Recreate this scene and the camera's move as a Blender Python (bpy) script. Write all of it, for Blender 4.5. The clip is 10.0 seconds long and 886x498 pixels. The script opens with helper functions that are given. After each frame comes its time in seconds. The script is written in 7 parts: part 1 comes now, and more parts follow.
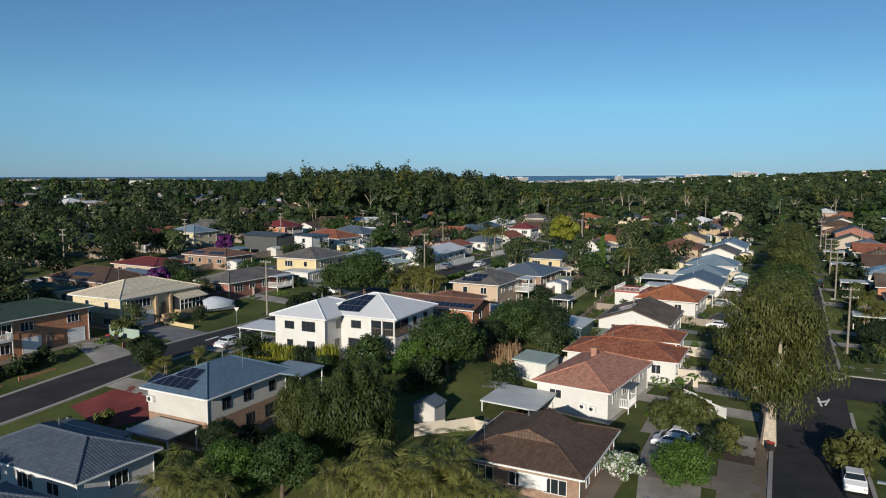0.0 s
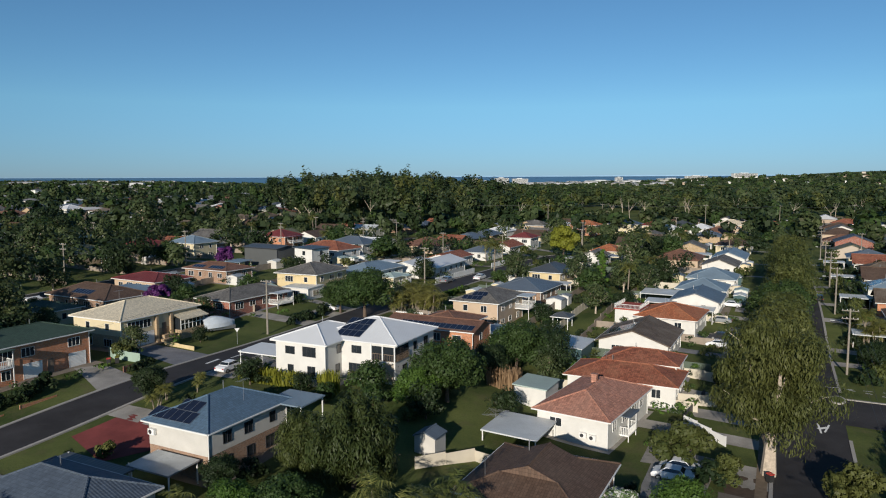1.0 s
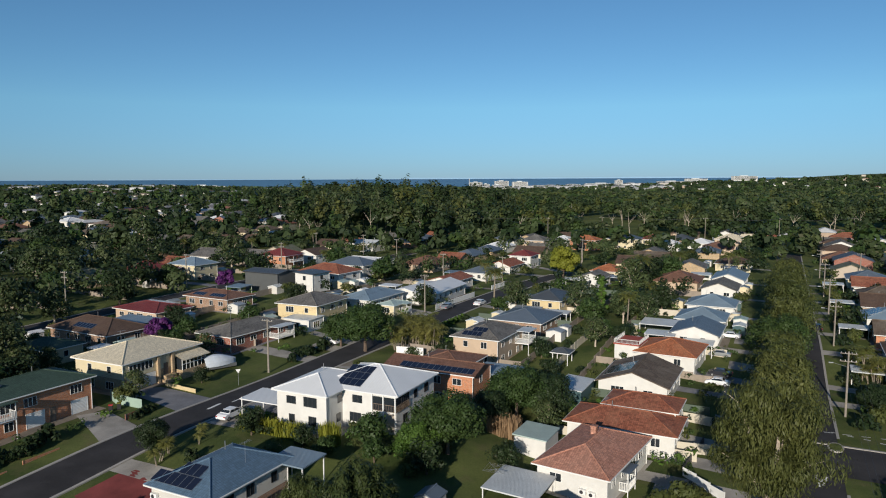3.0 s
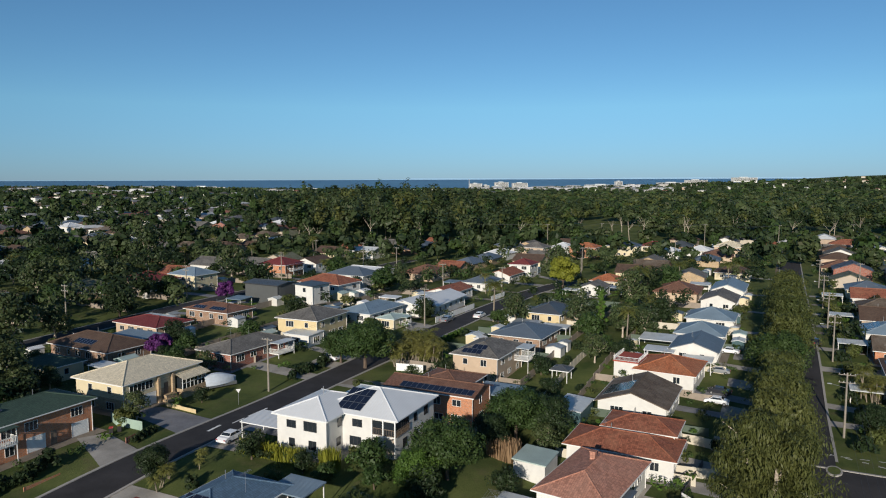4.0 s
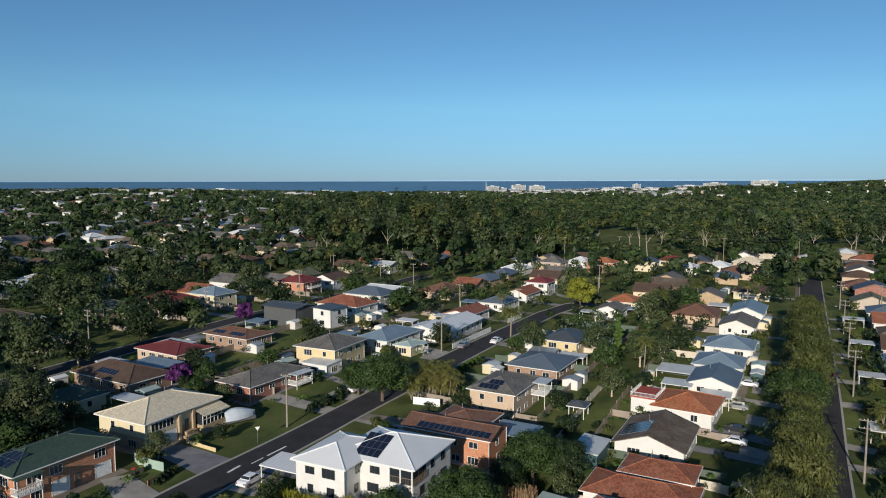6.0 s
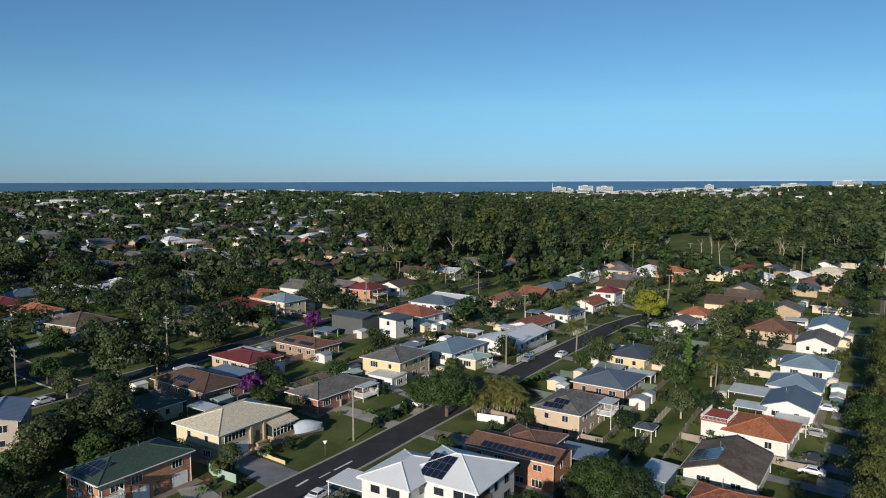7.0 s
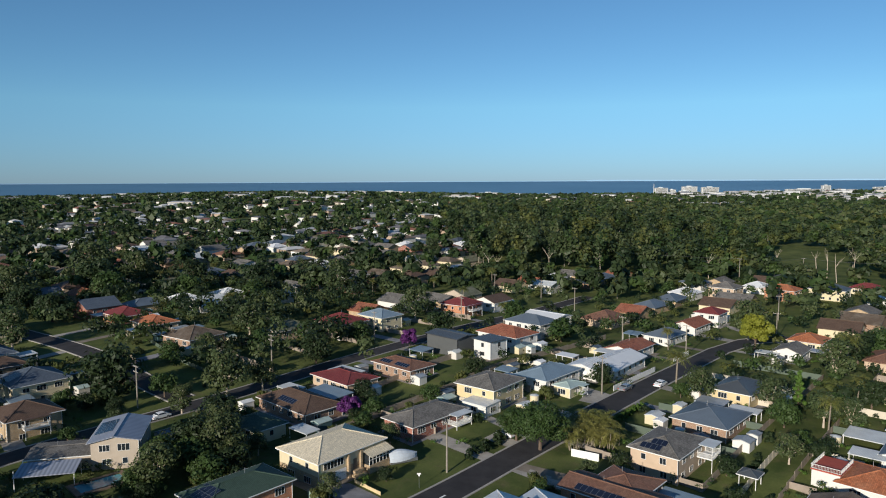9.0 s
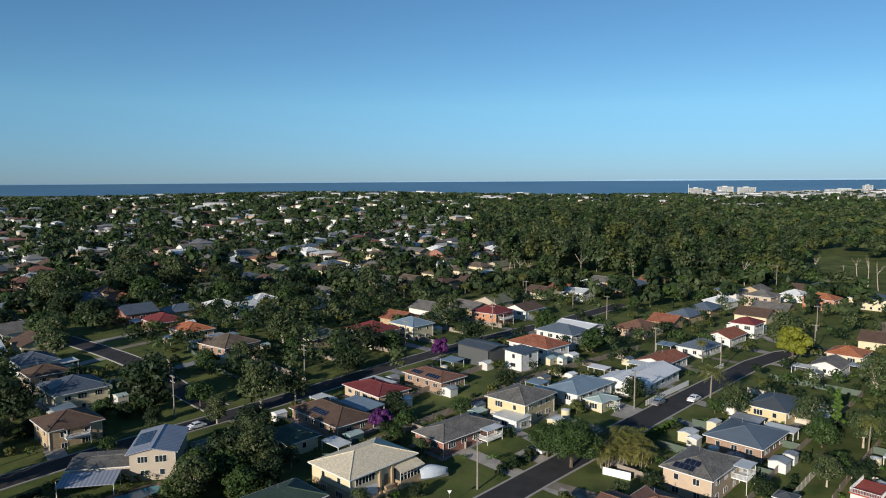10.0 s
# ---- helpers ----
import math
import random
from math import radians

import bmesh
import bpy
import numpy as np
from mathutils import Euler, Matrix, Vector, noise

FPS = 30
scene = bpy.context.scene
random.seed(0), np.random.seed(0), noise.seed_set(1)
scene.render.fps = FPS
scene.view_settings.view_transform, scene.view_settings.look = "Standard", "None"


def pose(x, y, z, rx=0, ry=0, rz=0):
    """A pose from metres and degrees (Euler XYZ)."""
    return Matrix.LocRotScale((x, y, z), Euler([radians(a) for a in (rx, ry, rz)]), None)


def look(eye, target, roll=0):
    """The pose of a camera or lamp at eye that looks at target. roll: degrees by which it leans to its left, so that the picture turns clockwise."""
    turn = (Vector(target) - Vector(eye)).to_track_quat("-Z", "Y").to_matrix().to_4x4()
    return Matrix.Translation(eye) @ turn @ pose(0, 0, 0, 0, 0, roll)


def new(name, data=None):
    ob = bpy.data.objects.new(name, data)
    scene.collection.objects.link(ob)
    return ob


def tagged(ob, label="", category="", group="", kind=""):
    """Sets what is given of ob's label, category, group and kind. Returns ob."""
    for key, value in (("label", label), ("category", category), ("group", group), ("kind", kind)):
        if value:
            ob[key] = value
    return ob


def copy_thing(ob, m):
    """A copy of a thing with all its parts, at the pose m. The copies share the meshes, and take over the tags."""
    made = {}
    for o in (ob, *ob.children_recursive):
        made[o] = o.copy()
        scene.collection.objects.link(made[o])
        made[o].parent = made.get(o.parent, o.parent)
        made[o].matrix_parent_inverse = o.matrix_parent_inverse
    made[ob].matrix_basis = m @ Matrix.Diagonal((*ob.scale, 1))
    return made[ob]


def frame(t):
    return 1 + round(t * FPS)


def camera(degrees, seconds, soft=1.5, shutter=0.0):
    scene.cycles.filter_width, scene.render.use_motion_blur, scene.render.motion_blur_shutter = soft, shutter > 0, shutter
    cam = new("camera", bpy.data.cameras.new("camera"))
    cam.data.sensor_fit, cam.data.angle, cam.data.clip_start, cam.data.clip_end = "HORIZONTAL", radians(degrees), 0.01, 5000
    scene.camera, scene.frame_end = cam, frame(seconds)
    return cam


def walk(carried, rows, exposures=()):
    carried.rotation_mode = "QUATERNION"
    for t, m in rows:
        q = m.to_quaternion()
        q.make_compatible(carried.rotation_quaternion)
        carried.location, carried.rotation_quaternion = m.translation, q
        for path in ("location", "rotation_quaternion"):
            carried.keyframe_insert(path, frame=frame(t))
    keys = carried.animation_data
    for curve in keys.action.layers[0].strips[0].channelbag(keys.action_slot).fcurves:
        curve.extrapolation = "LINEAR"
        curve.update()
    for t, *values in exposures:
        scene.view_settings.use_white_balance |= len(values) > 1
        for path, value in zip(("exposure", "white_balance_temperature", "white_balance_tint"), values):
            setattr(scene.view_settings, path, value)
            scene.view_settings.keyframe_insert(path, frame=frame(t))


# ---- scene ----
cam = camera(64.66, 10.0, soft=1.1)
RISE, EYE = 3.47, 26.0
# seconds, east, north, yaw, pitch, roll of the rising drone
ROWS = [
    (0, -0.00, 0.00, -0.00, -5.74, -0.00),
    (0.5, -0.03, 0.10, 0.00, -5.72, -0.02),
    (1, -0.03, 0.18, -0.00, -5.71, -0.05),
    (1.5, -0.04, 0.24, -0.01, -5.71, -0.04),
    (2, -0.05, 0.27, -0.00, -5.68, -0.06),
    (2.5, -0.06, 0.29, -0.00, -5.64, -0.09),
    (4, -0.06, 0.37, -0.02, -5.62, -0.04),
    (4.5, -0.08, 0.40, -0.03, -5.59, 0.02),
    (5, -0.12, 0.42, -0.04, -5.57, 0.07),
    (5.2, -0.12, 0.42, -0.05, -5.57, 0.08),
    (6.3, -0.25, 0.35, 2.75, -5.58, 0.05),
    (6.5, -0.26, 0.34, 3.95, -5.58, 0.04),
    (7, -0.27, 0.34, 6.70, -5.59, 0.01),
    (7.5, -0.25, 0.37, 8.77, -5.60, -0.05),
    (8, -0.22, 0.42, 10.65, -5.63, -0.08),
    (8.5, -0.19, 0.43, 12.62, -5.65, -0.10),
    (9, -0.16, 0.42, 14.56, -5.68, -0.13),
    (9.5, -0.14, 0.39, 16.03, -5.71, -0.17),
    (10, -0.13, 0.36, 17.13, -5.73, -0.21),
]
walk(cam, [(t, pose(x, y, EYE + RISE * t, 90 + pitch, 0, yaw) @ pose(0, 0, 0, 0, 0, roll)) for t, x, y, yaw, pitch, roll in ROWS],
     [(0.0, 0.05), (5.0, 0.08), (10.0, 0.26)])

# ---- light ----
SUN_BEARING, SUN_UP = 197.0, 16.5
world = bpy.data.worlds.new("sky")
scene.world = world
world.use_nodes = True
wn = world.node_tree
sky = wn.nodes.new("ShaderNodeTexSky")
sky.sky_type, sky.sun_disc = "NISHITA", False
sky.sun_elevation, sky.sun_rotation = radians(SUN_UP), radians(SUN_BEARING)
sky.altitude = 1800
sky.air_density, sky.dust_density, sky.ozone_density = 1.0, 0.0, 4.0
wn.nodes["Background"].inputs["Strength"].default_value = 0.088
clear = wn.nodes.new("ShaderNodeMix")
clear.data_type, clear.blend_type = "RGBA", "MULTIPLY"
clear.inputs[0].default_value, clear.inputs[7].default_value = 1.0, (0.77, 0.99, 1.0, 1)
wn.links.new(sky.outputs[0], clear.inputs[6])
# sea haze: the sky turns duller and bluer over the last degrees above the horizon
up = wn.nodes.new("ShaderNodeSeparateXYZ")
wn.links.new(wn.nodes.new("ShaderNodeTexCoord").outputs["Generated"], up.inputs[0])
low_sky = wn.nodes.new("ShaderNodeMapRange")
for i, v in ((1, 0.0), (2, 0.1), (3, 1.0), (4, 0.0)):
    low_sky.inputs[i].default_value = v
wn.links.new(up.outputs[2], low_sky.inputs[0])
sea_haze = wn.nodes.new("ShaderNodeMix")
sea_haze.data_type, sea_haze.blend_type = "RGBA", "MULTIPLY"
sea_haze.inputs[7].default_value = (0.52, 0.58, 0.88, 1)
wn.links.new(low_sky.outputs[0], sea_haze.inputs[0])
wn.links.new(clear.outputs[2], sea_haze.inputs[6])
wn.links.new(sea_haze.outputs[2], wn.nodes["Background"].inputs["Color"])
sun = new("sun", bpy.data.lights.new("sun", "SUN"))
sun.data.energy, sun.data.angle, sun.data.color = 4.8, radians(0.6), (1.0, 0.915, 0.8)
az, el = radians(SUN_BEARING), radians(SUN_UP)
sun.matrix_world = look((0, 0, 0), (-math.sin(az) * math.cos(el), -math.cos(az) * math.cos(el), -math.sin(el)))

# ---- materials ----
def shader(name, rough=0.8, metal=0.0, spec=0.4):
    m = bpy.data.materials.new(name)
    m.use_nodes = True
    b = m.node_tree.nodes["Principled BSDF"]
    b.inputs["Roughness"].default_value, b.inputs["Metallic"].default_value = rough, metal
    b.inputs["Specular IOR Level"].default_value = spec
    return m, m.node_tree, b


def node(nt, kind, **inputs):
    n = nt.nodes.new(kind)
    for k, v in inputs.items():
        n.inputs[k.replace("_", " ")].default_value = v
    return n


def mixed(nt, fac, a, b, mode="MIX"):
    n = nt.nodes.new("ShaderNodeMix")
    n.data_type, n.blend_type = "RGBA", mode
    for sock, v in ((0, fac), (6, a), (7, b)):
        if hasattr(v, "links"):
            nt.links.new(v, n.inputs[sock])
        else:
            n.inputs[sock].default_value = v if sock == 0 else (*v, 1)
    return n.outputs[2]


def ramp(nt, fac, lo, hi, a=0.0, b=1.0):
    n = nt.nodes.new("ShaderNodeMapRange")
    for i, v in ((1, lo), (2, hi), (3, a), (4, b)):
        n.inputs[i].default_value = v
    nt.links.new(fac, n.inputs[0])
    return n.outputs[0]


def coords(nt, kind="Object"):
    if kind == "World":
        return nt.nodes.new("ShaderNodeNewGeometry").outputs["Position"]
    return nt.nodes.new("ShaderNodeTexCoord").outputs[kind]


def blotch(nt, vec, scale, detail=4, rough=0.6):
    n = node(nt, "ShaderNodeTexNoise", Scale=scale, Detail=detail, Roughness=rough)
    nt.links.new(vec, n.inputs["Vector"])
    return n.outputs["Fac"]


def relief(nt, b, height, strength, dist=0.05):
    n = node(nt, "ShaderNodeBump", Strength=strength, Distance=dist)
    nt.links.new(height, n.inputs["Height"])
    nt.links.new(n.outputs[0], b.inputs["Normal"])


def scaled(c, k):
    return tuple(min(1.0, v * k) for v in c)


def plain(name, colour, rough=0.6, metal=0.0, vary=0.12, scale=1.5, spec=0.4):
    m, nt, b = shader(name, rough, metal, spec)
    pos = coords(nt, "World")
    big, small = blotch(nt, pos, scale), blotch(nt, pos, scale * 12)
    c = mixed(nt, ramp(nt, big, 0.3, 0.7), scaled(colour, 1 - vary), scaled(colour, 1 + vary))
    c = mixed(nt, ramp(nt, small, 0.35, 0.7, 0, 0.5), c, scaled(colour, 1 - 1.6 * vary))
    nt.links.new(c, b.inputs["Base Color"])
    relief(nt, b, small, 0.1, 0.02)
    return m


def tile_roof(name, colour, wear=0.3, pale=(0.4, 0.36, 0.3), rough=0.75, course=0.36, pan=0.3):
    """Clay or concrete tiles: courses up the slope and pans across it, with lichen and fading."""
    m, nt, b = shader(name, rough, 0, 0.3)
    uv = coords(nt, "UV")
    sep = nt.nodes.new("ShaderNodeSeparateXYZ")
    nt.links.new(uv, sep.inputs[0])
    pos = coords(nt, "World")
    br = nt.nodes.new("ShaderNodeTexBrick")
    for k, v in (("Scale", 1.0), ("Brick Width", pan), ("Row Height", course), ("Mortar Size", 0.012), ("Bias", 0.0)):
        br.inputs[k].default_value = v
    br.offset = 0.0
    br.inputs["Color1"].default_value = (*scaled(colour, 1 - (0.08 + wear * 0.7)), 1)
    br.inputs["Color2"].default_value = (*scaled(colour, 1 + (0.06 + wear * 0.6)), 1)
    br.inputs["Mortar"].default_value = (*scaled(colour, 0.4), 1)
    nt.links.new(uv, br.inputs["Vector"])
    big, small = blotch(nt, pos, 0.35, 5), blotch(nt, pos, 2.6, 5, 0.7)
    c = mixed(nt, ramp(nt, big, 0.42, 0.68, 0, wear), br.outputs["Color"], pale)
    c = mixed(nt, ramp(nt, small, 0.5, 0.75, 0, wear), c, scaled(colour, 0.45))
    nt.links.new(c, b.inputs["Base Color"])
    saw = nt.nodes.new("ShaderNodeMath")
    saw.operation = "FRACT"
    div = nt.nodes.new("ShaderNodeMath")
    div.operation = "DIVIDE"
    div.inputs[1].default_value = course
    nt.links.new(sep.outputs[1], div.inputs[0])
    nt.links.new(div.outputs[0], saw.inputs[0])
    wav = nt.nodes.new("ShaderNodeTexWave")
    wav.inputs["Scale"].default_value = 0.314 / pan
    nt.links.new(uv, wav.inputs["Vector"])
    inv = ramp(nt, saw.outputs[0], 0, 1, 1, 0)
    add = nt.nodes.new("ShaderNodeMath")
    nt.links.new(inv, add.inputs[0])
    nt.links.new(ramp(nt, wav.outputs["Fac"], 0, 1, 0, 0.35), add.inputs[1])
    relief(nt, b, add.outputs[0], 0.9, 0.05)
    return m


def metal_roof(name, colour, rib=0.25, rough=0.45, wear=0.15, metal=0.0, line=0.35):
    m, nt, b = shader(name, rough, metal, 0.5)
    uv, pos = coords(nt, "UV"), coords(nt, "World")
    wav = nt.nodes.new("ShaderNodeTexWave")
    wav.inputs["Scale"].default_value = 0.314 / rib
    nt.links.new(uv, wav.inputs["Vector"])
    big, small = blotch(nt, pos, 0.3), blotch(nt, pos, 3.0, 5)
    c = mixed(nt, ramp(nt, big, 0.35, 0.7), scaled(colour, 1 - wear), scaled(colour, 1 + wear * 0.4))
    c = mixed(nt, ramp(nt, small, 0.5, 0.8, 0, wear * 2), c, scaled(colour, 0.6))
    c = mixed(nt, ramp(nt, wav.outputs["Fac"], 0.0, line, line, 0.0), c, scaled(colour, 0.5))
    nt.links.new(c, b.inputs["Base Color"])
    relief(nt, b, wav.outputs["Fac"], 0.6, 0.03)
    return m


def brick_wall(name, colour, mortar=(0.35, 0.32, 0.28)):
    m, nt, b = shader(name, 0.85, 0, 0.3)
    uv, pos = coords(nt, "UV"), coords(nt, "World")
    br = nt.nodes.new("ShaderNodeTexBrick")
    for k, v in (("Scale", 1.0), ("Brick Width", 0.24), ("Row Height", 0.086), ("Mortar Size", 0.01)):
        br.inputs[k].default_value = v
    br.inputs["Color1"].default_value = (*scaled(colour, 0.7), 1)
    br.inputs["Color2"].default_value = (*scaled(colour, 1.25), 1)
    br.inputs["Mortar"].default_value = (*mortar, 1)
    nt.links.new(uv, br.inputs["Vector"])
    c = mixed(nt, ramp(nt, blotch(nt, pos, 0.8), 0.4, 0.7, 0, 0.4), br.outputs["Color"], scaled(colour, 0.6))
    nt.links.new(c, b.inputs["Base Color"])
    relief(nt, b, br.outputs["Fac"], -0.4, 0.01)
    return m


def board_wall(name, colour, board=0.18, upright=False, vary=0.08):
    """Painted weatherboard or fibre-cement sheet."""
    m, nt, b = shader(name, 0.6, 0, 0.35)
    uv, pos = coords(nt, "UV"), coords(nt, "World")
    wav = nt.nodes.new("ShaderNodeTexWave")
    wav.bands_direction, wav.wave_profile = ("X" if upright else "Y"), "SAW"
    wav.inputs["Scale"].default_value = 0.314 / board
    nt.links.new(uv, wav.inputs["Vector"])
    c = mixed(nt, ramp(nt, blotch(nt, pos, 0.7), 0.35, 0.7), scaled(colour, 1 - vary), scaled(colour, 1 + vary * 0.4))
    c = mixed(nt, ramp(nt, blotch(nt, pos, 6, 5), 0.55, 0.8, 0, 0.25), c, scaled(colour, 0.65))
    nt.links.new(c, b.inputs["Base Color"])
    relief(nt, b, wav.outputs["Fac"], 0.5, 0.02)
    return m


def leaves(name, dark, light, rough=0.55, odd=None, odd_amount=0.1):
    m, nt, b = shader(name, rough, 0, 0.25)
    g = nt.nodes.new("ShaderNodeNewGeometry")
    info = nt.nodes.new("ShaderNodeObjectInfo")
    c = mixed(nt, ramp(nt, g.outputs["Random Per Island"], 0, 1, 0.2, 0.8), dark, light)
    if odd:
        c = mixed(nt, ramp(nt, g.outputs["Random Per Island"], 1 - odd_amount, 1 - odd_amount * 0.8), c, odd)
    c = mixed(nt, ramp(nt, info.outputs["Random"], 0, 1, 0.0, 0.45), c, scaled(dark, 0.9))
    c = mixed(nt, ramp(nt, blotch(nt, coords(nt, "World"), 0.1, 3), 0.42, 0.62, 0, 0.45), c, scaled(dark, 1.1))
    c = mixed(nt, ramp(nt, blotch(nt, coords(nt, "World"), 0.035, 2), 0.45, 0.65, 0, 0.25), c, (light[0] * 1.2, light[1] * 0.95, light[2] * 0.95))
    nt.links.new(c, b.inputs["Base Color"])
    tr = nt.nodes.new("ShaderNodeBsdfTranslucent")
    nt.links.new(c, tr.inputs["Color"])
    mx = nt.nodes.new("ShaderNodeMixShader")
    mx.inputs[0].default_value = 0.25
    nt.links.new(b.outputs[0], mx.inputs[1])
    nt.links.new(tr.outputs[0], mx.inputs[2])
    nt.links.new(mx.outputs[0], nt.nodes["Material Output"].inputs["Surface"])
    return m


def island_paint(name, colours, rough=0.7):
    """One coat that differs from piece to piece, for far roofs and walls."""
    m, nt, b = shader(name, rough)
    g = nt.nodes.new("ShaderNodeNewGeometry")
    cr = nt.nodes.new("ShaderNodeValToRGB")
    cr.color_ramp.interpolation = "CONSTANT"
    while len(cr.color_ramp.elements) < len(colours):
        cr.color_ramp.elements.new(0.5)
    for i, (e, c) in enumerate(zip(cr.color_ramp.elements, colours)):
        e.position, e.color = i / len(colours), (*c, 1)
    nt.links.new(g.outputs["Random Per Island"], cr.inputs[0])
    c = mixed(nt, ramp(nt, blotch(nt, coords(nt, "World"), 0.5), 0.4, 0.7, 0, 0.3), cr.outputs[0], (0.15, 0.14, 0.12))
    nt.links.new(c, b.inputs["Base Color"])
    return m


def grass_ground():
    m, nt, b = shader("lawn_and_soil", 0.95, 0, 0.1)
    pos = coords(nt, "World")
    c = mixed(nt, ramp(nt, blotch(nt, pos, 0.09, 5), 0.35, 0.65), (0.05, 0.074, 0.022), (0.13, 0.15, 0.048))
    c = mixed(nt, ramp(nt, blotch(nt, pos, 0.3, 6, 0.7), 0.52, 0.72, 0, 0.7), c, (0.13, 0.11, 0.06))
    c = mixed(nt, ramp(nt, blotch(nt, pos, 3.5, 6, 0.75), 0.45, 0.75, 0, 0.45), c, (0.03, 0.045, 0.013))
    nt.links.new(c, b.inputs["Base Color"])
    relief(nt, b, blotch(nt, pos, 7, 6, 0.8), 0.8, 0.08)
    return m


def asphalt(name="asphalt", colour=(0.034, 0.032, 0.033)):
    m, nt, b = shader(name, 0.85, 0, 0.3)
    pos = coords(nt, "World")
    c = mixed(nt, ramp(nt, blotch(nt, pos, 0.25, 5), 0.35, 0.7), scaled(colour, 0.75), scaled(colour, 1.35))
    c = mixed(nt, ramp(nt, blotch(nt, pos, 14, 4), 0.5, 0.8, 0, 0.5), c, scaled(colour, 1.8))
    c = mixed(nt, ramp(nt, blotch(nt, pos, 0.9, 6, 0.75), 0.6, 0.68, 0, 0.5), c, scaled(colour, 0.5))
    nt.links.new(c, b.inputs["Base Color"])
    relief(nt, b, blotch(nt, pos, 30, 3), 0.3, 0.02)
    return m


def sea_water():
    m, nt, b = shader("sea_water", 0.35, 0, 0.3)
    pos = coords(nt, "World")
    c = mixed(nt, ramp(nt, blotch(nt, pos, 0.0016, 4), 0.4, 0.65), (0.05, 0.105, 0.165), (0.075, 0.14, 0.205))
    nt.links.new(c, b.inputs["Base Color"])
    relief(nt, b, blotch(nt, pos, 0.3, 4), 0.4, 0.5)
    return m


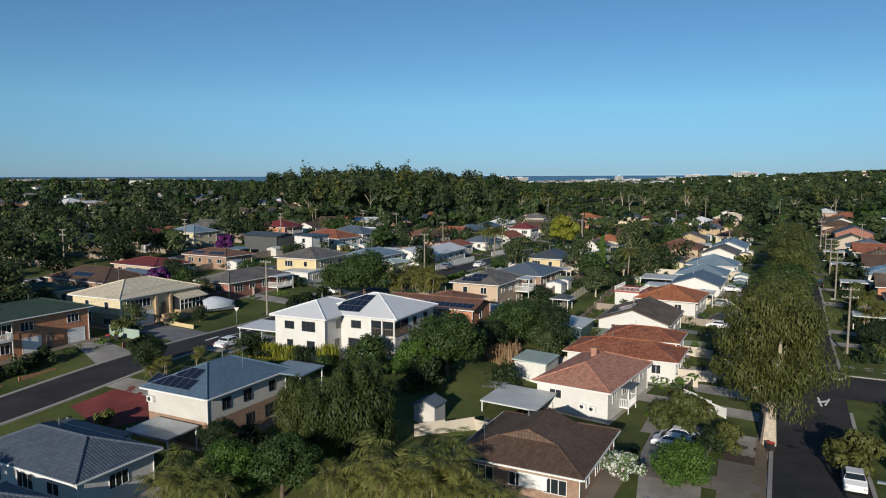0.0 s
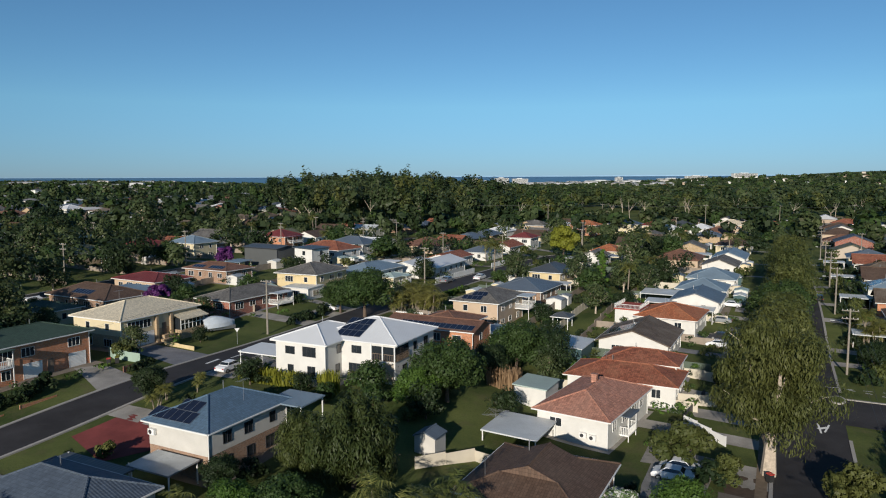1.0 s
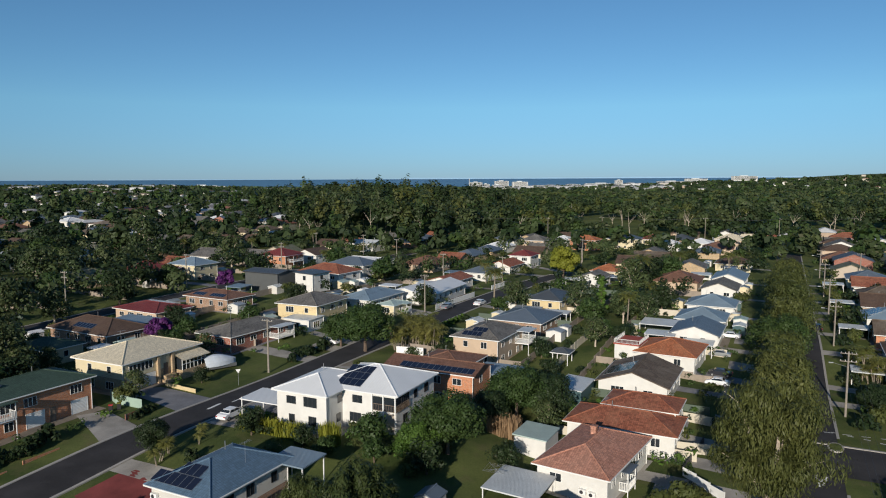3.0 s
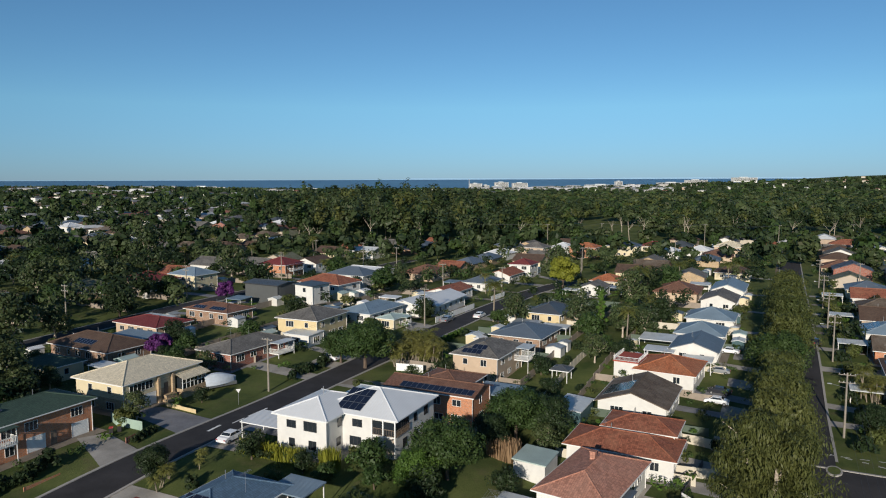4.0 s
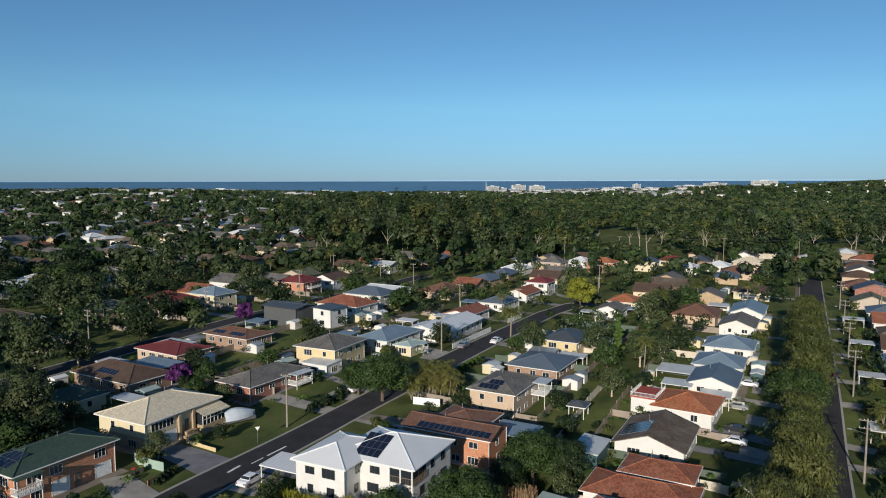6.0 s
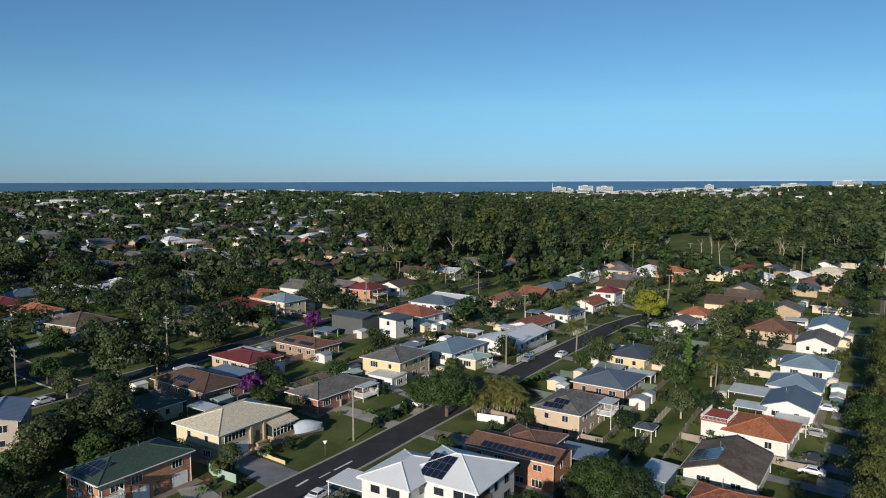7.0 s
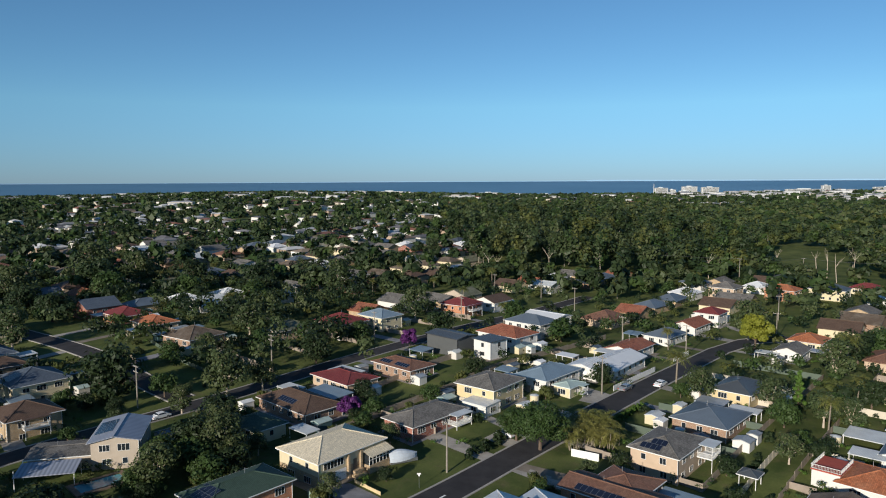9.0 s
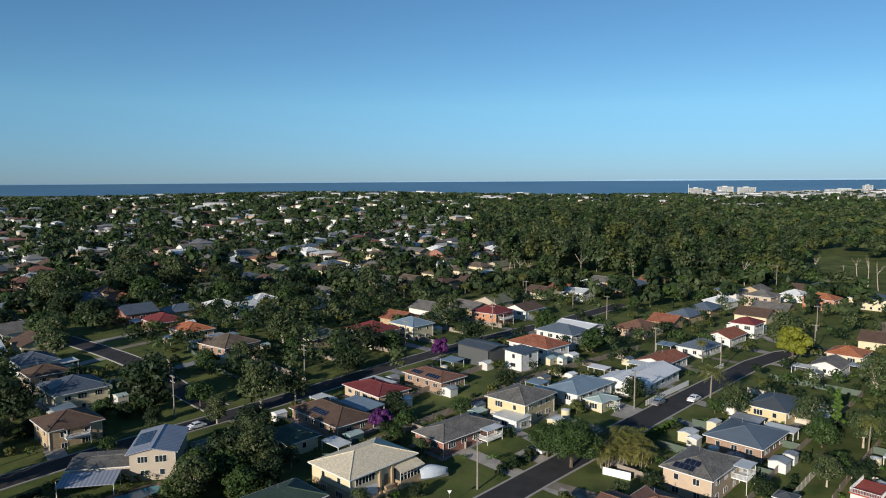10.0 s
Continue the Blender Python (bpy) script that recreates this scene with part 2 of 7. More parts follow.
M = dict(
    lawn=grass_ground(), road=asphalt(), drive=asphalt("driveway_concrete", (0.3, 0.28, 0.25)), apron=asphalt("worn_concrete", (0.2, 0.17, 0.135)), drive_red=asphalt("red_paving", (0.19, 0.045, 0.04)),
    drive_dark=asphalt("dark_paving", (0.2, 0.2, 0.21)), kerb=plain("kerb_concrete", (0.36, 0.34, 0.31), 0.9), line=plain("road_paint", (0.75, 0.75, 0.72), 0.7),
    sea=sea_water(), soil_path=plain("worn_verge", (0.2, 0.15, 0.1), 0.95, 0, 0.25), soil=plain("garden_soil", (0.09, 0.06, 0.04), 0.95, 0, 0.3),
    white_metal=metal_roof("white_metal", (0.7, 0.71, 0.71), 0.4, 0.45, 0.05, 0.0, 0.1), blue_tile=tile_roof("blue_tile", (0.1, 0.165, 0.235), 0.12, (0.18, 0.24, 0.3)),
    grey_tile=tile_roof("grey_tile", (0.085, 0.11, 0.145), 0.15, (0.16, 0.19, 0.22)), rust_tile=tile_roof("rust_brown_tile", (0.2, 0.1, 0.066), 0.3, (0.27, 0.17, 0.12)), brown_tile=tile_roof("brown_tile", (0.115, 0.072, 0.05), 0.2, (0.2, 0.15, 0.11)),
    salmon_tile=tile_roof("salmon_tile", (0.47, 0.225, 0.155), 0.3, (0.5, 0.3, 0.22)), red_tile=tile_roof("red_clay_tile", (0.3, 0.105, 0.06), 0.45, (0.4, 0.19, 0.11)),
    umber_tile=tile_roof("umber_tile", (0.13, 0.095, 0.066), 0.25), orange_tile=tile_roof("orange_tile", (0.42, 0.145, 0.065), 0.3, (0.5, 0.28, 0.16)),
    old_tile=tile_roof("weathered_tile", (0.155, 0.145, 0.13), 0.4, (0.3, 0.28, 0.25)), cream_tile=tile_roof("cream_tile", (0.72, 0.63, 0.46), 0.1, (0.7, 0.66, 0.55)),
    green_tile=tile_roof("green_tile", (0.05, 0.085, 0.062), 0.15, (0.1, 0.14, 0.1)), maroon=tile_roof("maroon_tile", (0.2, 0.04, 0.04), 0.15, (0.3, 0.12, 0.1)),
    bluegrey=metal_roof("blue_grey_metal", (0.2, 0.27, 0.33)), slate=metal_roof("slate_metal", (0.12, 0.15, 0.185)), charcoal=metal_roof("charcoal_metal", (0.075, 0.085, 0.095)),
    pale_metal=metal_roof("pale_metal", (0.6, 0.63, 0.63), 0.25), aqua_metal=metal_roof("pale_green_metal", (0.42, 0.52, 0.48), 0.25), galv=metal_roof("galvanised_iron", (0.42, 0.45, 0.47), 0.2, 0.4, 0.3, 0.3),
    olive=tile_roof("olive_tile", (0.13, 0.14, 0.085), 0.25), stripes=metal_roof("ribbed_dark_metal", (0.3, 0.33, 0.4), 0.75, 0.45, 0.15, 0.0, 0.8),
    white=board_wall("white_paint", (0.65, 0.64, 0.6)), cream=board_wall("cream_paint", (0.62, 0.54, 0.36)), yellow=board_wall("yellow_paint", (0.6, 0.48, 0.27)),
    grey=board_wall("grey_paint", (0.56, 0.54, 0.49)), dark=board_wall("charcoal_boards", (0.085, 0.09, 0.09), 0.2, True), taupe=board_wall("taupe_paint", (0.45, 0.38, 0.3)),
    peach=board_wall("peach_paint", (0.5, 0.38, 0.27)), teal=board_wall("teal_sheet", (0.05, 0.1, 0.11), 0.25, True), brick_orange=brick_wall("orange_brick", (0.52, 0.19, 0.075)),
    brick_red=brick_wall("red_brick", (0.3, 0.085, 0.05)), brick_brown=brick_wall("brown_brick", (0.3, 0.17, 0.1)), brick_tan=brick_wall("tan_brick", (0.47, 0.33, 0.18)),
    trim=plain("white_trim", (0.75, 0.75, 0.72), 0.5, 0, 0.06), trim_dark=plain("dark_trim", (0.04, 0.04, 0.045), 0.5), timber=plain("weathered_timber", (0.2, 0.15, 0.11), 0.85, 0, 0.3),
    pole=plain("grey_hardwood", (0.27, 0.24, 0.2), 0.9, 0, 0.25), steel=plain("steel", (0.4, 0.41, 0.42), 0.4, 0.8), glass=plain("window_glass", (0.02, 0.026, 0.032), 0.06, 0, 0.1, 1.5, 0.8),
    panel=plain("solar_cells", (0.012, 0.016, 0.032), 0.15, 0, 0.2, 1.5, 0.6), fence=board_wall("timber_fence", (0.3, 0.25, 0.2), 0.12, True, 0.2), fence_pale=board_wall("pale_fence", (0.55, 0.5, 0.4), 0.2, True),
    fence_mint=board_wall("mint_fence", (0.3, 0.4, 0.33), 0.25, True), fence_green=board_wall("green_fence", (0.09, 0.12, 0.09), 0.2, True), pool=plain("pool_water", (0.05, 0.28, 0.36), 0.08, 0, 0.1), rubber=plain("rubber", (0.02, 0.02, 0.02), 0.8),
    bark=plain("brown_bark", (0.13, 0.095, 0.07), 0.95, 0, 0.3, 3), pale_bark=plain("paperbark", (0.5, 0.42, 0.33), 0.9, 0, 0.3, 3), palm_bark=plain("palm_bark", (0.25, 0.21, 0.16), 0.9, 0, 0.25, 4),
    leaf=leaves("green_leaves", (0.026, 0.052, 0.014), (0.075, 0.125, 0.034)), leaf_dark=leaves("dark_leaves", (0.014, 0.028, 0.011), (0.042, 0.068, 0.024)),
    leaf_olive=leaves("olive_leaves", (0.042, 0.058, 0.016), (0.145, 0.165, 0.046)), leaf_bright=leaves("bright_leaves", (0.042, 0.09, 0.016), (0.115, 0.2, 0.034)),
    leaf_bush=leaves("bush_leaves", (0.03, 0.048, 0.014), (0.125, 0.145, 0.04)),
    leaf_yellow=leaves("yellow_green_leaves", (0.13, 0.15, 0.018), (0.29, 0.3, 0.04)), leaf_purple=leaves("purple_bracts", (0.07, 0.015, 0.085), (0.16, 0.045, 0.2)),
    leaf_gum=leaves("gum_leaves", (0.034, 0.056, 0.023), (0.108, 0.14, 0.05), odd=(0.14, 0.13, 0.08), odd_amount=0.04), frond=leaves("palm_fronds", (0.05, 0.08, 0.02), (0.3, 0.29, 0.085)),
    flower=leaves("white_blossom", (0.075, 0.135, 0.045), (0.150, 0.225, 0.075), odd=(0.75, 0.74, 0.7), odd_amount=0.45), dry=leaves("dry_reeds", (0.240, 0.165, 0.090), (0.450, 0.300, 0.180)),
    car_white=plain("white_car_paint", (0.75, 0.76, 0.77), 0.25, 0, 0.03), car_silver=plain("silver_car_paint", (0.4, 0.42, 0.44), 0.25, 0.5, 0.05), car_dark=plain("dark_car_paint", (0.03, 0.032, 0.04), 0.25, 0, 0.1),
    far_roof=island_paint("far_roofs", [(0.5, 0.5, 0.49), (0.2, 0.2, 0.21), (0.12, 0.12, 0.13), (0.22, 0.09, 0.06), (0.62, 0.62, 0.61), (0.15, 0.11, 0.08), (0.4, 0.42, 0.43), (0.26, 0.2, 0.15)]),
    far_white=island_paint("far_white_buildings", [(0.5, 0.51, 0.52), (0.36, 0.37, 0.39), (0.45, 0.42, 0.38), (0.58, 0.58, 0.58)]),
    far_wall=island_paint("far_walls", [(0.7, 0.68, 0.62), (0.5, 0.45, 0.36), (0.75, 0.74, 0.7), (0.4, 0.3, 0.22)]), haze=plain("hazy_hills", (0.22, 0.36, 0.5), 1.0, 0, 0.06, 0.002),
    fabric=plain("pale_tarpaulin", (0.5, 0.55, 0.6), 0.5, 0, 0.1), lamp_glass=plain("headlight", (0.7, 0.7, 0.7), 0.15, 0.3), tail=plain("tail_light", (0.35, 0.02, 0.02), 0.3), red_deck=plain("red_decking", (0.36, 0.075, 0.05), 0.8, 0, 0.2), red_paint=plain("red_paint", (0.5, 0.04, 0.03), 0.5),
)


# ---- mesh helpers ----
def mesh(name, verts, faces, mats, uvs=None, which=None, smooth=False):
    me = bpy.data.meshes.new(name)
    me.from_pydata([tuple(v) for v in verts], [], [tuple(f) for f in faces])
    for m in mats if isinstance(mats, (list, tuple)) else [mats]:
        me.materials.append(m)
    if uvs is not None:
        lay = me.uv_layers.new(name="UVMap")
        lay.data.foreach_set("uv", np.array(uvs, dtype=np.float32).ravel())
    if which is not None:
        me.polygons.foreach_set("material_index", which)
    if smooth:
        me.polygons.foreach_set("use_smooth", [True] * len(me.polygons))
    return me


def part(name, me, parent, at=None, label=""):
    ob = new(name, me)
    ob.parent = parent
    if at is not None:
        ob.matrix_basis = at
    return tagged(ob, label)


class Shape:
    """Collects faces with metre UVs into one mesh."""

    def __init__(self):
        self.v, self.f, self.uv, self.m = [], [], [], []

    def face(self, pts, up=None, mat=0):
        pts = [Vector(p) for p in pts]
        i = len(self.v)
        self.v += pts
        self.f.append(tuple(range(i, i + len(pts))))
        n = (pts[1] - pts[0]).cross(pts[2] - pts[0])
        n = n.normalized() if n.length > 1e-9 else Vector((0, 0, 1))
        ux = Vector((0, 0, 1)).cross(n)
        ux = ux.normalized() if ux.length > 0.05 else Vector((1, 0, 0))
        uy = n.cross(ux)
        self.uv += [(p.dot(ux), p.dot(uy)) for p in pts]
        self.m.append(mat)
        return self

    def box(self, x0, y0, z0, x1, y1, z1, mat=0, at=None):
        c = [Vector((x, y, z)) for z in (z0, z1) for y in (y0, y1) for x in (x0, x1)]
        if at is not None:
            c = [at @ p for p in c]
        for q in ((0, 2, 3, 1), (4, 5, 7, 6), (0, 1, 5, 4), (1, 3, 7, 5), (3, 2, 6, 7), (2, 0, 4, 6)):
            self.face([c[k] for k in q], mat=mat)
        return self

    def tube(self, p0, p1, r0, r1=None, n=7, mat=0, cap=True):
        r1 = r0 if r1 is None else r1
        p0, p1 = Vector(p0), Vector(p1)
        d = (p1 - p0).normalized()
        a = d.orthogonal().normalized()
        b = d.cross(a)
        ring = lambda p, r: [p + (a * math.cos(2 * math.pi * k / n) + b * math.sin(2 * math.pi * k / n)) * r for k in range(n)]
        lo, hi = ring(p0, r0), ring(p1, r1)
        for k in range(n):
            j = (k + 1) % n
            self.face([lo[k], lo[j], hi[j], hi[k]], mat=mat)
        if cap:
            self.face(hi, mat=mat)
        return self

    def made(self, name, mats, smooth=False):
        return mesh(name, self.v, self.f, mats, self.uv, self.m, smooth)


# ---- the lie of the land ----
HEIGHTS = ((-55, 105, 1.8), (-25, 95, 1.6), (-25, 72, -1.5), (17, 67, -1.9), (22, 82, -3), (36, 76, -3.8), (30, 100, -3), (30, 111, -.6), (68, 115, -2.6), (60, 70, -4),
           (27, 155, 1.2), (28, 172, 1.8), (60, 170, .5), (30, 310, 1), (16, 270, .8), (80, 365, 2), (-40, 158, 2.7), (-41, 192, 4.2), (-80, 233, 3.2), (-97, 120, 2.5),
           (-150, 205, 6), (-217, 487, 9), (-210, 665, 8), (0, 600, 8), (300, 600, 6), (120, 250, 0), (-10, 130, 1.5), (0, 40, -3), (-60, 40, -2), (-8, 97, 1.6))


def zg(x, y):
    s = w = 0.0
    for a, b, c in HEIGHTS:
        d = ((x - a) ** 2 + (y - b) ** 2 + 60.0) ** -1.5
        s, w = s + c * d, w + d
    z = s / w
    r = math.hypot(x, y)
    if r > 600:
        k = min(1.0, (r - 600) / 500)
        hill = 60 * math.exp(-(((x - 1750) / 900) ** 2 + ((y - 2300) / 700) ** 2)) + 14 * math.exp(-(((x + 900) / 500) ** 2 + ((y - 1700) / 500) ** 2))
        z = z * (1 - k) + k * (4 + hill)
    shore = 2350 + 160 * math.sin(x / 300.0) + max(0.0, x - 700) * 0.75
    if y > shore:
        z -= min(60.0, (y - shore) * 0.12)
    return z


def spread(lo, hi, fine_lo, fine_hi, step, grow=1.35):
    c = list(np.arange(fine_lo, fine_hi + step, step))
    s = step
    while c[-1] < hi:
        s *= grow
        c.append(c[-1] + s)
    s = step
    while c[0] > lo:
        s *= grow
        c.insert(0, c[0] - s)
    return c


gx, gy = spread(-5200, 5200, -260, 260, 4), spread(-3000, 5200, 20, 420, 4)
gv = [(x, y, zg(x, y)) for y in gy for x in gx]
nx = len(gx)
gf = [(j * nx + i, j * nx + i + 1, (j + 1) * nx + i + 1, (j + 1) * nx + i) for j in range(len(gy) - 1) for i in range(nx - 1)]
tagged(new("ground", mesh("ground", gv, gf, M["lawn"], smooth=True)), "grassy suburban ground with worn soil patches", "ground", kind="structure")

# the bay beyond the coast
sv, sf = [], []
rings, spokes = [1700, 2200, 2800, 3400, 4000, 4500, 4900], 120
for r in rings:
    lift = 36 * max(0.0, (r - 2600) / 2300) ** 1.5 - 4.5
    for k in range(spokes):
        b = 2 * math.pi * k / spokes
        swell = max(-6.0, min(18.0, 12 + 14 * math.sin(b))) * max(0.0, (r - 2600) / 2300)
        sv.append((r * math.sin(b), r * math.cos(b), lift + swell))
for i in range(len(rings) - 1):
    sf += [(i * spokes + k, (i + 1) * spokes + k, (i + 1) * spokes + (k + 1) % spokes, i * spokes + (k + 1) % spokes) for k in range(spokes)]
tagged(new("water", mesh("water", sv, [f[::-1] for f in sf], M["sea"], smooth=True)), "calm blue bay water reaching the horizon", "sea", kind="structure")

# ---- streets ----
GRID = 27.0


def along(p0, bearing, s, off=0.0):
    b = radians(bearing)
    return p0[0] + s * math.sin(b) + off * math.cos(b), p0[1] + s * math.cos(b) - off * math.sin(b)


STREETS = []
JUNCTIONS = [(50.8, 94.5)]      # a side street opens here


def strip(pts, off0, off1, lift0, lift1=None, mat=None, sh=None, skirt=0.0):
    """A band along a polyline between two offsets, laid on the land."""
    sh = sh or Shape()
    lift1 = lift0 if lift1 is None else lift1
    rows = []
    for i, p in enumerate(pts):
        a, b = pts[max(0, i - 1)], pts[min(len(pts) - 1, i + 1)]
        d = Vector((b[0] - a[0], b[1] - a[1])).normalized()
        row = []
        n = max(1, int(abs(off1 - off0) / 2.0))
        for k in range(n + 1):
            o = off0 + (off1 - off0) * k / n
            x, y = p[0] + d.y * o, p[1] - d.x * o
            row.append(Vector((x, y, zg(x, y) + lift0 + (lift1 - lift0) * k / n)))
        rows.append(row)
    for r, q in zip(rows, rows[1:]):
        for k in range(len(r) - 1):
            sh.face([r[k], r[k + 1], q[k + 1], q[k]])
        if skirt:
            dn = Vector((0, 0, -skirt))
            sh.face([r[0] + dn, r[0], q[0], q[0] + dn])
            sh.face([r[-1], r[-1] + dn, q[-1] + dn, q[-1]])
    return sh


def densify(ctrl, step=3.0):
    out = []
    for a, b in zip(ctrl, ctrl[1:]):
        n = max(1, int(math.dist(a, b) / step))
        out += [(a[0] + (b[0] - a[0]) * k / n, a[1] + (b[1] - a[1]) * k / n) for k in range(n)]
    return out + [ctrl[-1]]


def street(ctrl, width=6.8, kerbs=True):
    pts = densify(ctrl)
    STREETS.append((pts[::2], width))
    road = tagged(new("road", strip(pts, -width / 2, width / 2, 0.07).made("road", M["road"])), "dark grey asphalt residential street", "road", kind="structure")
    if kerbs:
        for s in (-1, 1):
            o = s * (width / 2 + 0.18)
            runs = [[]]
            for p in pts:
                if s > 0 and any(math.dist(p, g) < 8.5 for g in JUNCTIONS):
                    runs.append([])
                else:
                    runs[-1].append(p)
            for run in runs:
                if len(run) > 1:
                    part("kerb", strip(run, o - 0.2, o + 0.2, 0.17, None, skirt=0.3).made("kerb", M["kerb"]), road, label="pale concrete kerb")
    return road


S_LEFT = [along((-50, 76), 26, s) for s in (-70, 0, 60, 120, 184)] + [(42, 258), (58, 268)]
S_RIGHT = [along((34.5, 61), 25.8, s) for s in (-60, 0, 60, 130, 200, 300)]
street(S_LEFT)
street(S_RIGHT, 8.4)
footpath = strip(densify(S_RIGHT), -5.9, -4.75, 0.06)
tagged(new("footpath", footpath.made("footpath", M["soil_path"])), "worn brown verge strip beside the kerb", "path", kind="structure")
street([(52.5, 95.5), (62, 91.5), (85, 81), (130, 60)], 10.5)
street([along((-105, 137), 24, s) for s in (-50, 0, 60, 130, 220)])
street([(-107, 150), (-150, 172), (-192, 190), (-260, 222)], 6.5)

# ---- houses ----
LOTS = []            # houses that get paving round them
HOUSES = []          # centre and reach of everything built, for planting round it
CACHE = {}
EYE_AT = Vector((0, 0, 45))


def window_mesh(w, h):
    k = ("win", round(w, 2), round(h, 2))
    if k not in CACHE:
        f = Shape()
        t = 0.05
        for a in ((-w / 2 - t, -h / 2 - t, w / 2 + t, -h / 2), (-w / 2 - t, h / 2, w / 2 + t, h / 2 + t), (-w / 2 - t, -h / 2, -w / 2, h / 2), (w / 2, -h / 2, w / 2 + t, h / 2)):
            f.box(a[0], -0.06, a[1], a[2], 0.02, a[3])
        if w > 1.1:
            for q in range(1, int(w / 0.9) + 1):
                x = -w / 2 + w * q / (int(w / 0.9) + 1)
                f.box(x - 0.03, -0.045, -h / 2, x + 0.03, 0.02, h / 2)
        p = Shape().box(-w / 2, -0.02, -h / 2, w / 2, 0.02, h / 2)
        CACHE[k] = f.made("window", M["trim"]), p.made("pane", M["glass"]), f.made("window", M["trim_dark"])
    return CACHE[k]


def window(parent, x, y, z, rz, w, h, dark=False, label=""):
    fr, pn, fd = window_mesh(w, h)
    o = part("window", fd if dark else fr, parent, pose(x, y, z, 0, 0, rz), label)
    part("pane", pn, o)
    return o


def garage_door(parent, x, y, z, rz, w=2.6, h=2.1, mat="trim"):
    k = ("garage", w, h, mat)
    if k not in CACHE:
        s = Shape().box(-w / 2 - 0.08, -0.05, 0, -w / 2, 0.03, h + 0.08).box(w / 2, -0.05, 0, w / 2 + 0.08, 0.03, h + 0.08).box(-w / 2, -0.05, h, w / 2, 0.03, h + 0.08)
        n = 10
        for i in range(n):
            z0, z1 = h * i / n, h * (i + 1) / n
            s.face([(-w / 2, -0.02, z0), (w / 2, -0.02, z0), (w / 2, -0.045, z1 - 0.03), (-w / 2, -0.045, z1 - 0.03)])
            s.face([(-w / 2, -0.045, z1 - 0.03), (w / 2, -0.045, z1 - 0.03), (w / 2, -0.02, z1), (-w / 2, -0.02, z1)])
        CACHE[k] = s.made("garage_door", M[mat])
    return part("garage_door", CACHE[k], parent, pose(x, y, z, 0, 0, rz), "ribbed roller garage door")


def door(parent, x, y, z, rz, mat="timber"):
    k = ("door", mat)
    if k not in CACHE:
        CACHE[k] = (Shape().box(-0.45, -0.05, 0, 0.45, 0.02, 2.05).box(-0.3, -0.065, 0.2, 0.3, -0.05, 0.9).box(-0.3, -0.065, 1.1, 0.3, -0.05, 1.85).made("door", M[mat]),
                    Shape().box(-0.03, -0.11, 0.98, 0.03, -0.05, 1.1).made("handle", M["steel"]))
    o = part("door", CACHE[k][0], parent, pose(x, y, z, 0, 0, rz))
    part("handle", CACHE[k][1], o, pose(0.36, 0, 0))
    return o


def panel_mesh():
    if "panel" not in CACHE:
        s = Shape()
        e = 0.025
        s.box(-0.5, -0.83, 0.03, 0.5, 0.83, 0.07, 1)
        s.f.pop(1), s.m.pop(1)
        del s.uv[4:8]
        s.face([(-0.5 + e, -0.83 + e, 0.07), (0.5 - e, -0.83 + e, 0.07), (0.5 - e, 0.83 - e, 0.07), (-0.5 + e, 0.83 - e, 0.07)])
        for q in (((-0.5, -0.83), (0.5, -0.83)), ((0.5, -0.83), (0.5, 0.83)), ((0.5, 0.83), (-0.5, 0.83)), ((-0.5, 0.83), (-0.5, -0.83))):
            k = [(x - math.copysign(e, x), y - math.copysign(e, y)) for x, y in q]
            s.face([(*q[0], 0.07), (*q[1], 0.07), (*k[1], 0.07), (*k[0], 0.07)], mat=1)
        CACHE["panel"] = s.made("solar_panel", [M["panel"], M["steel"]])
    return CACHE["panel"]


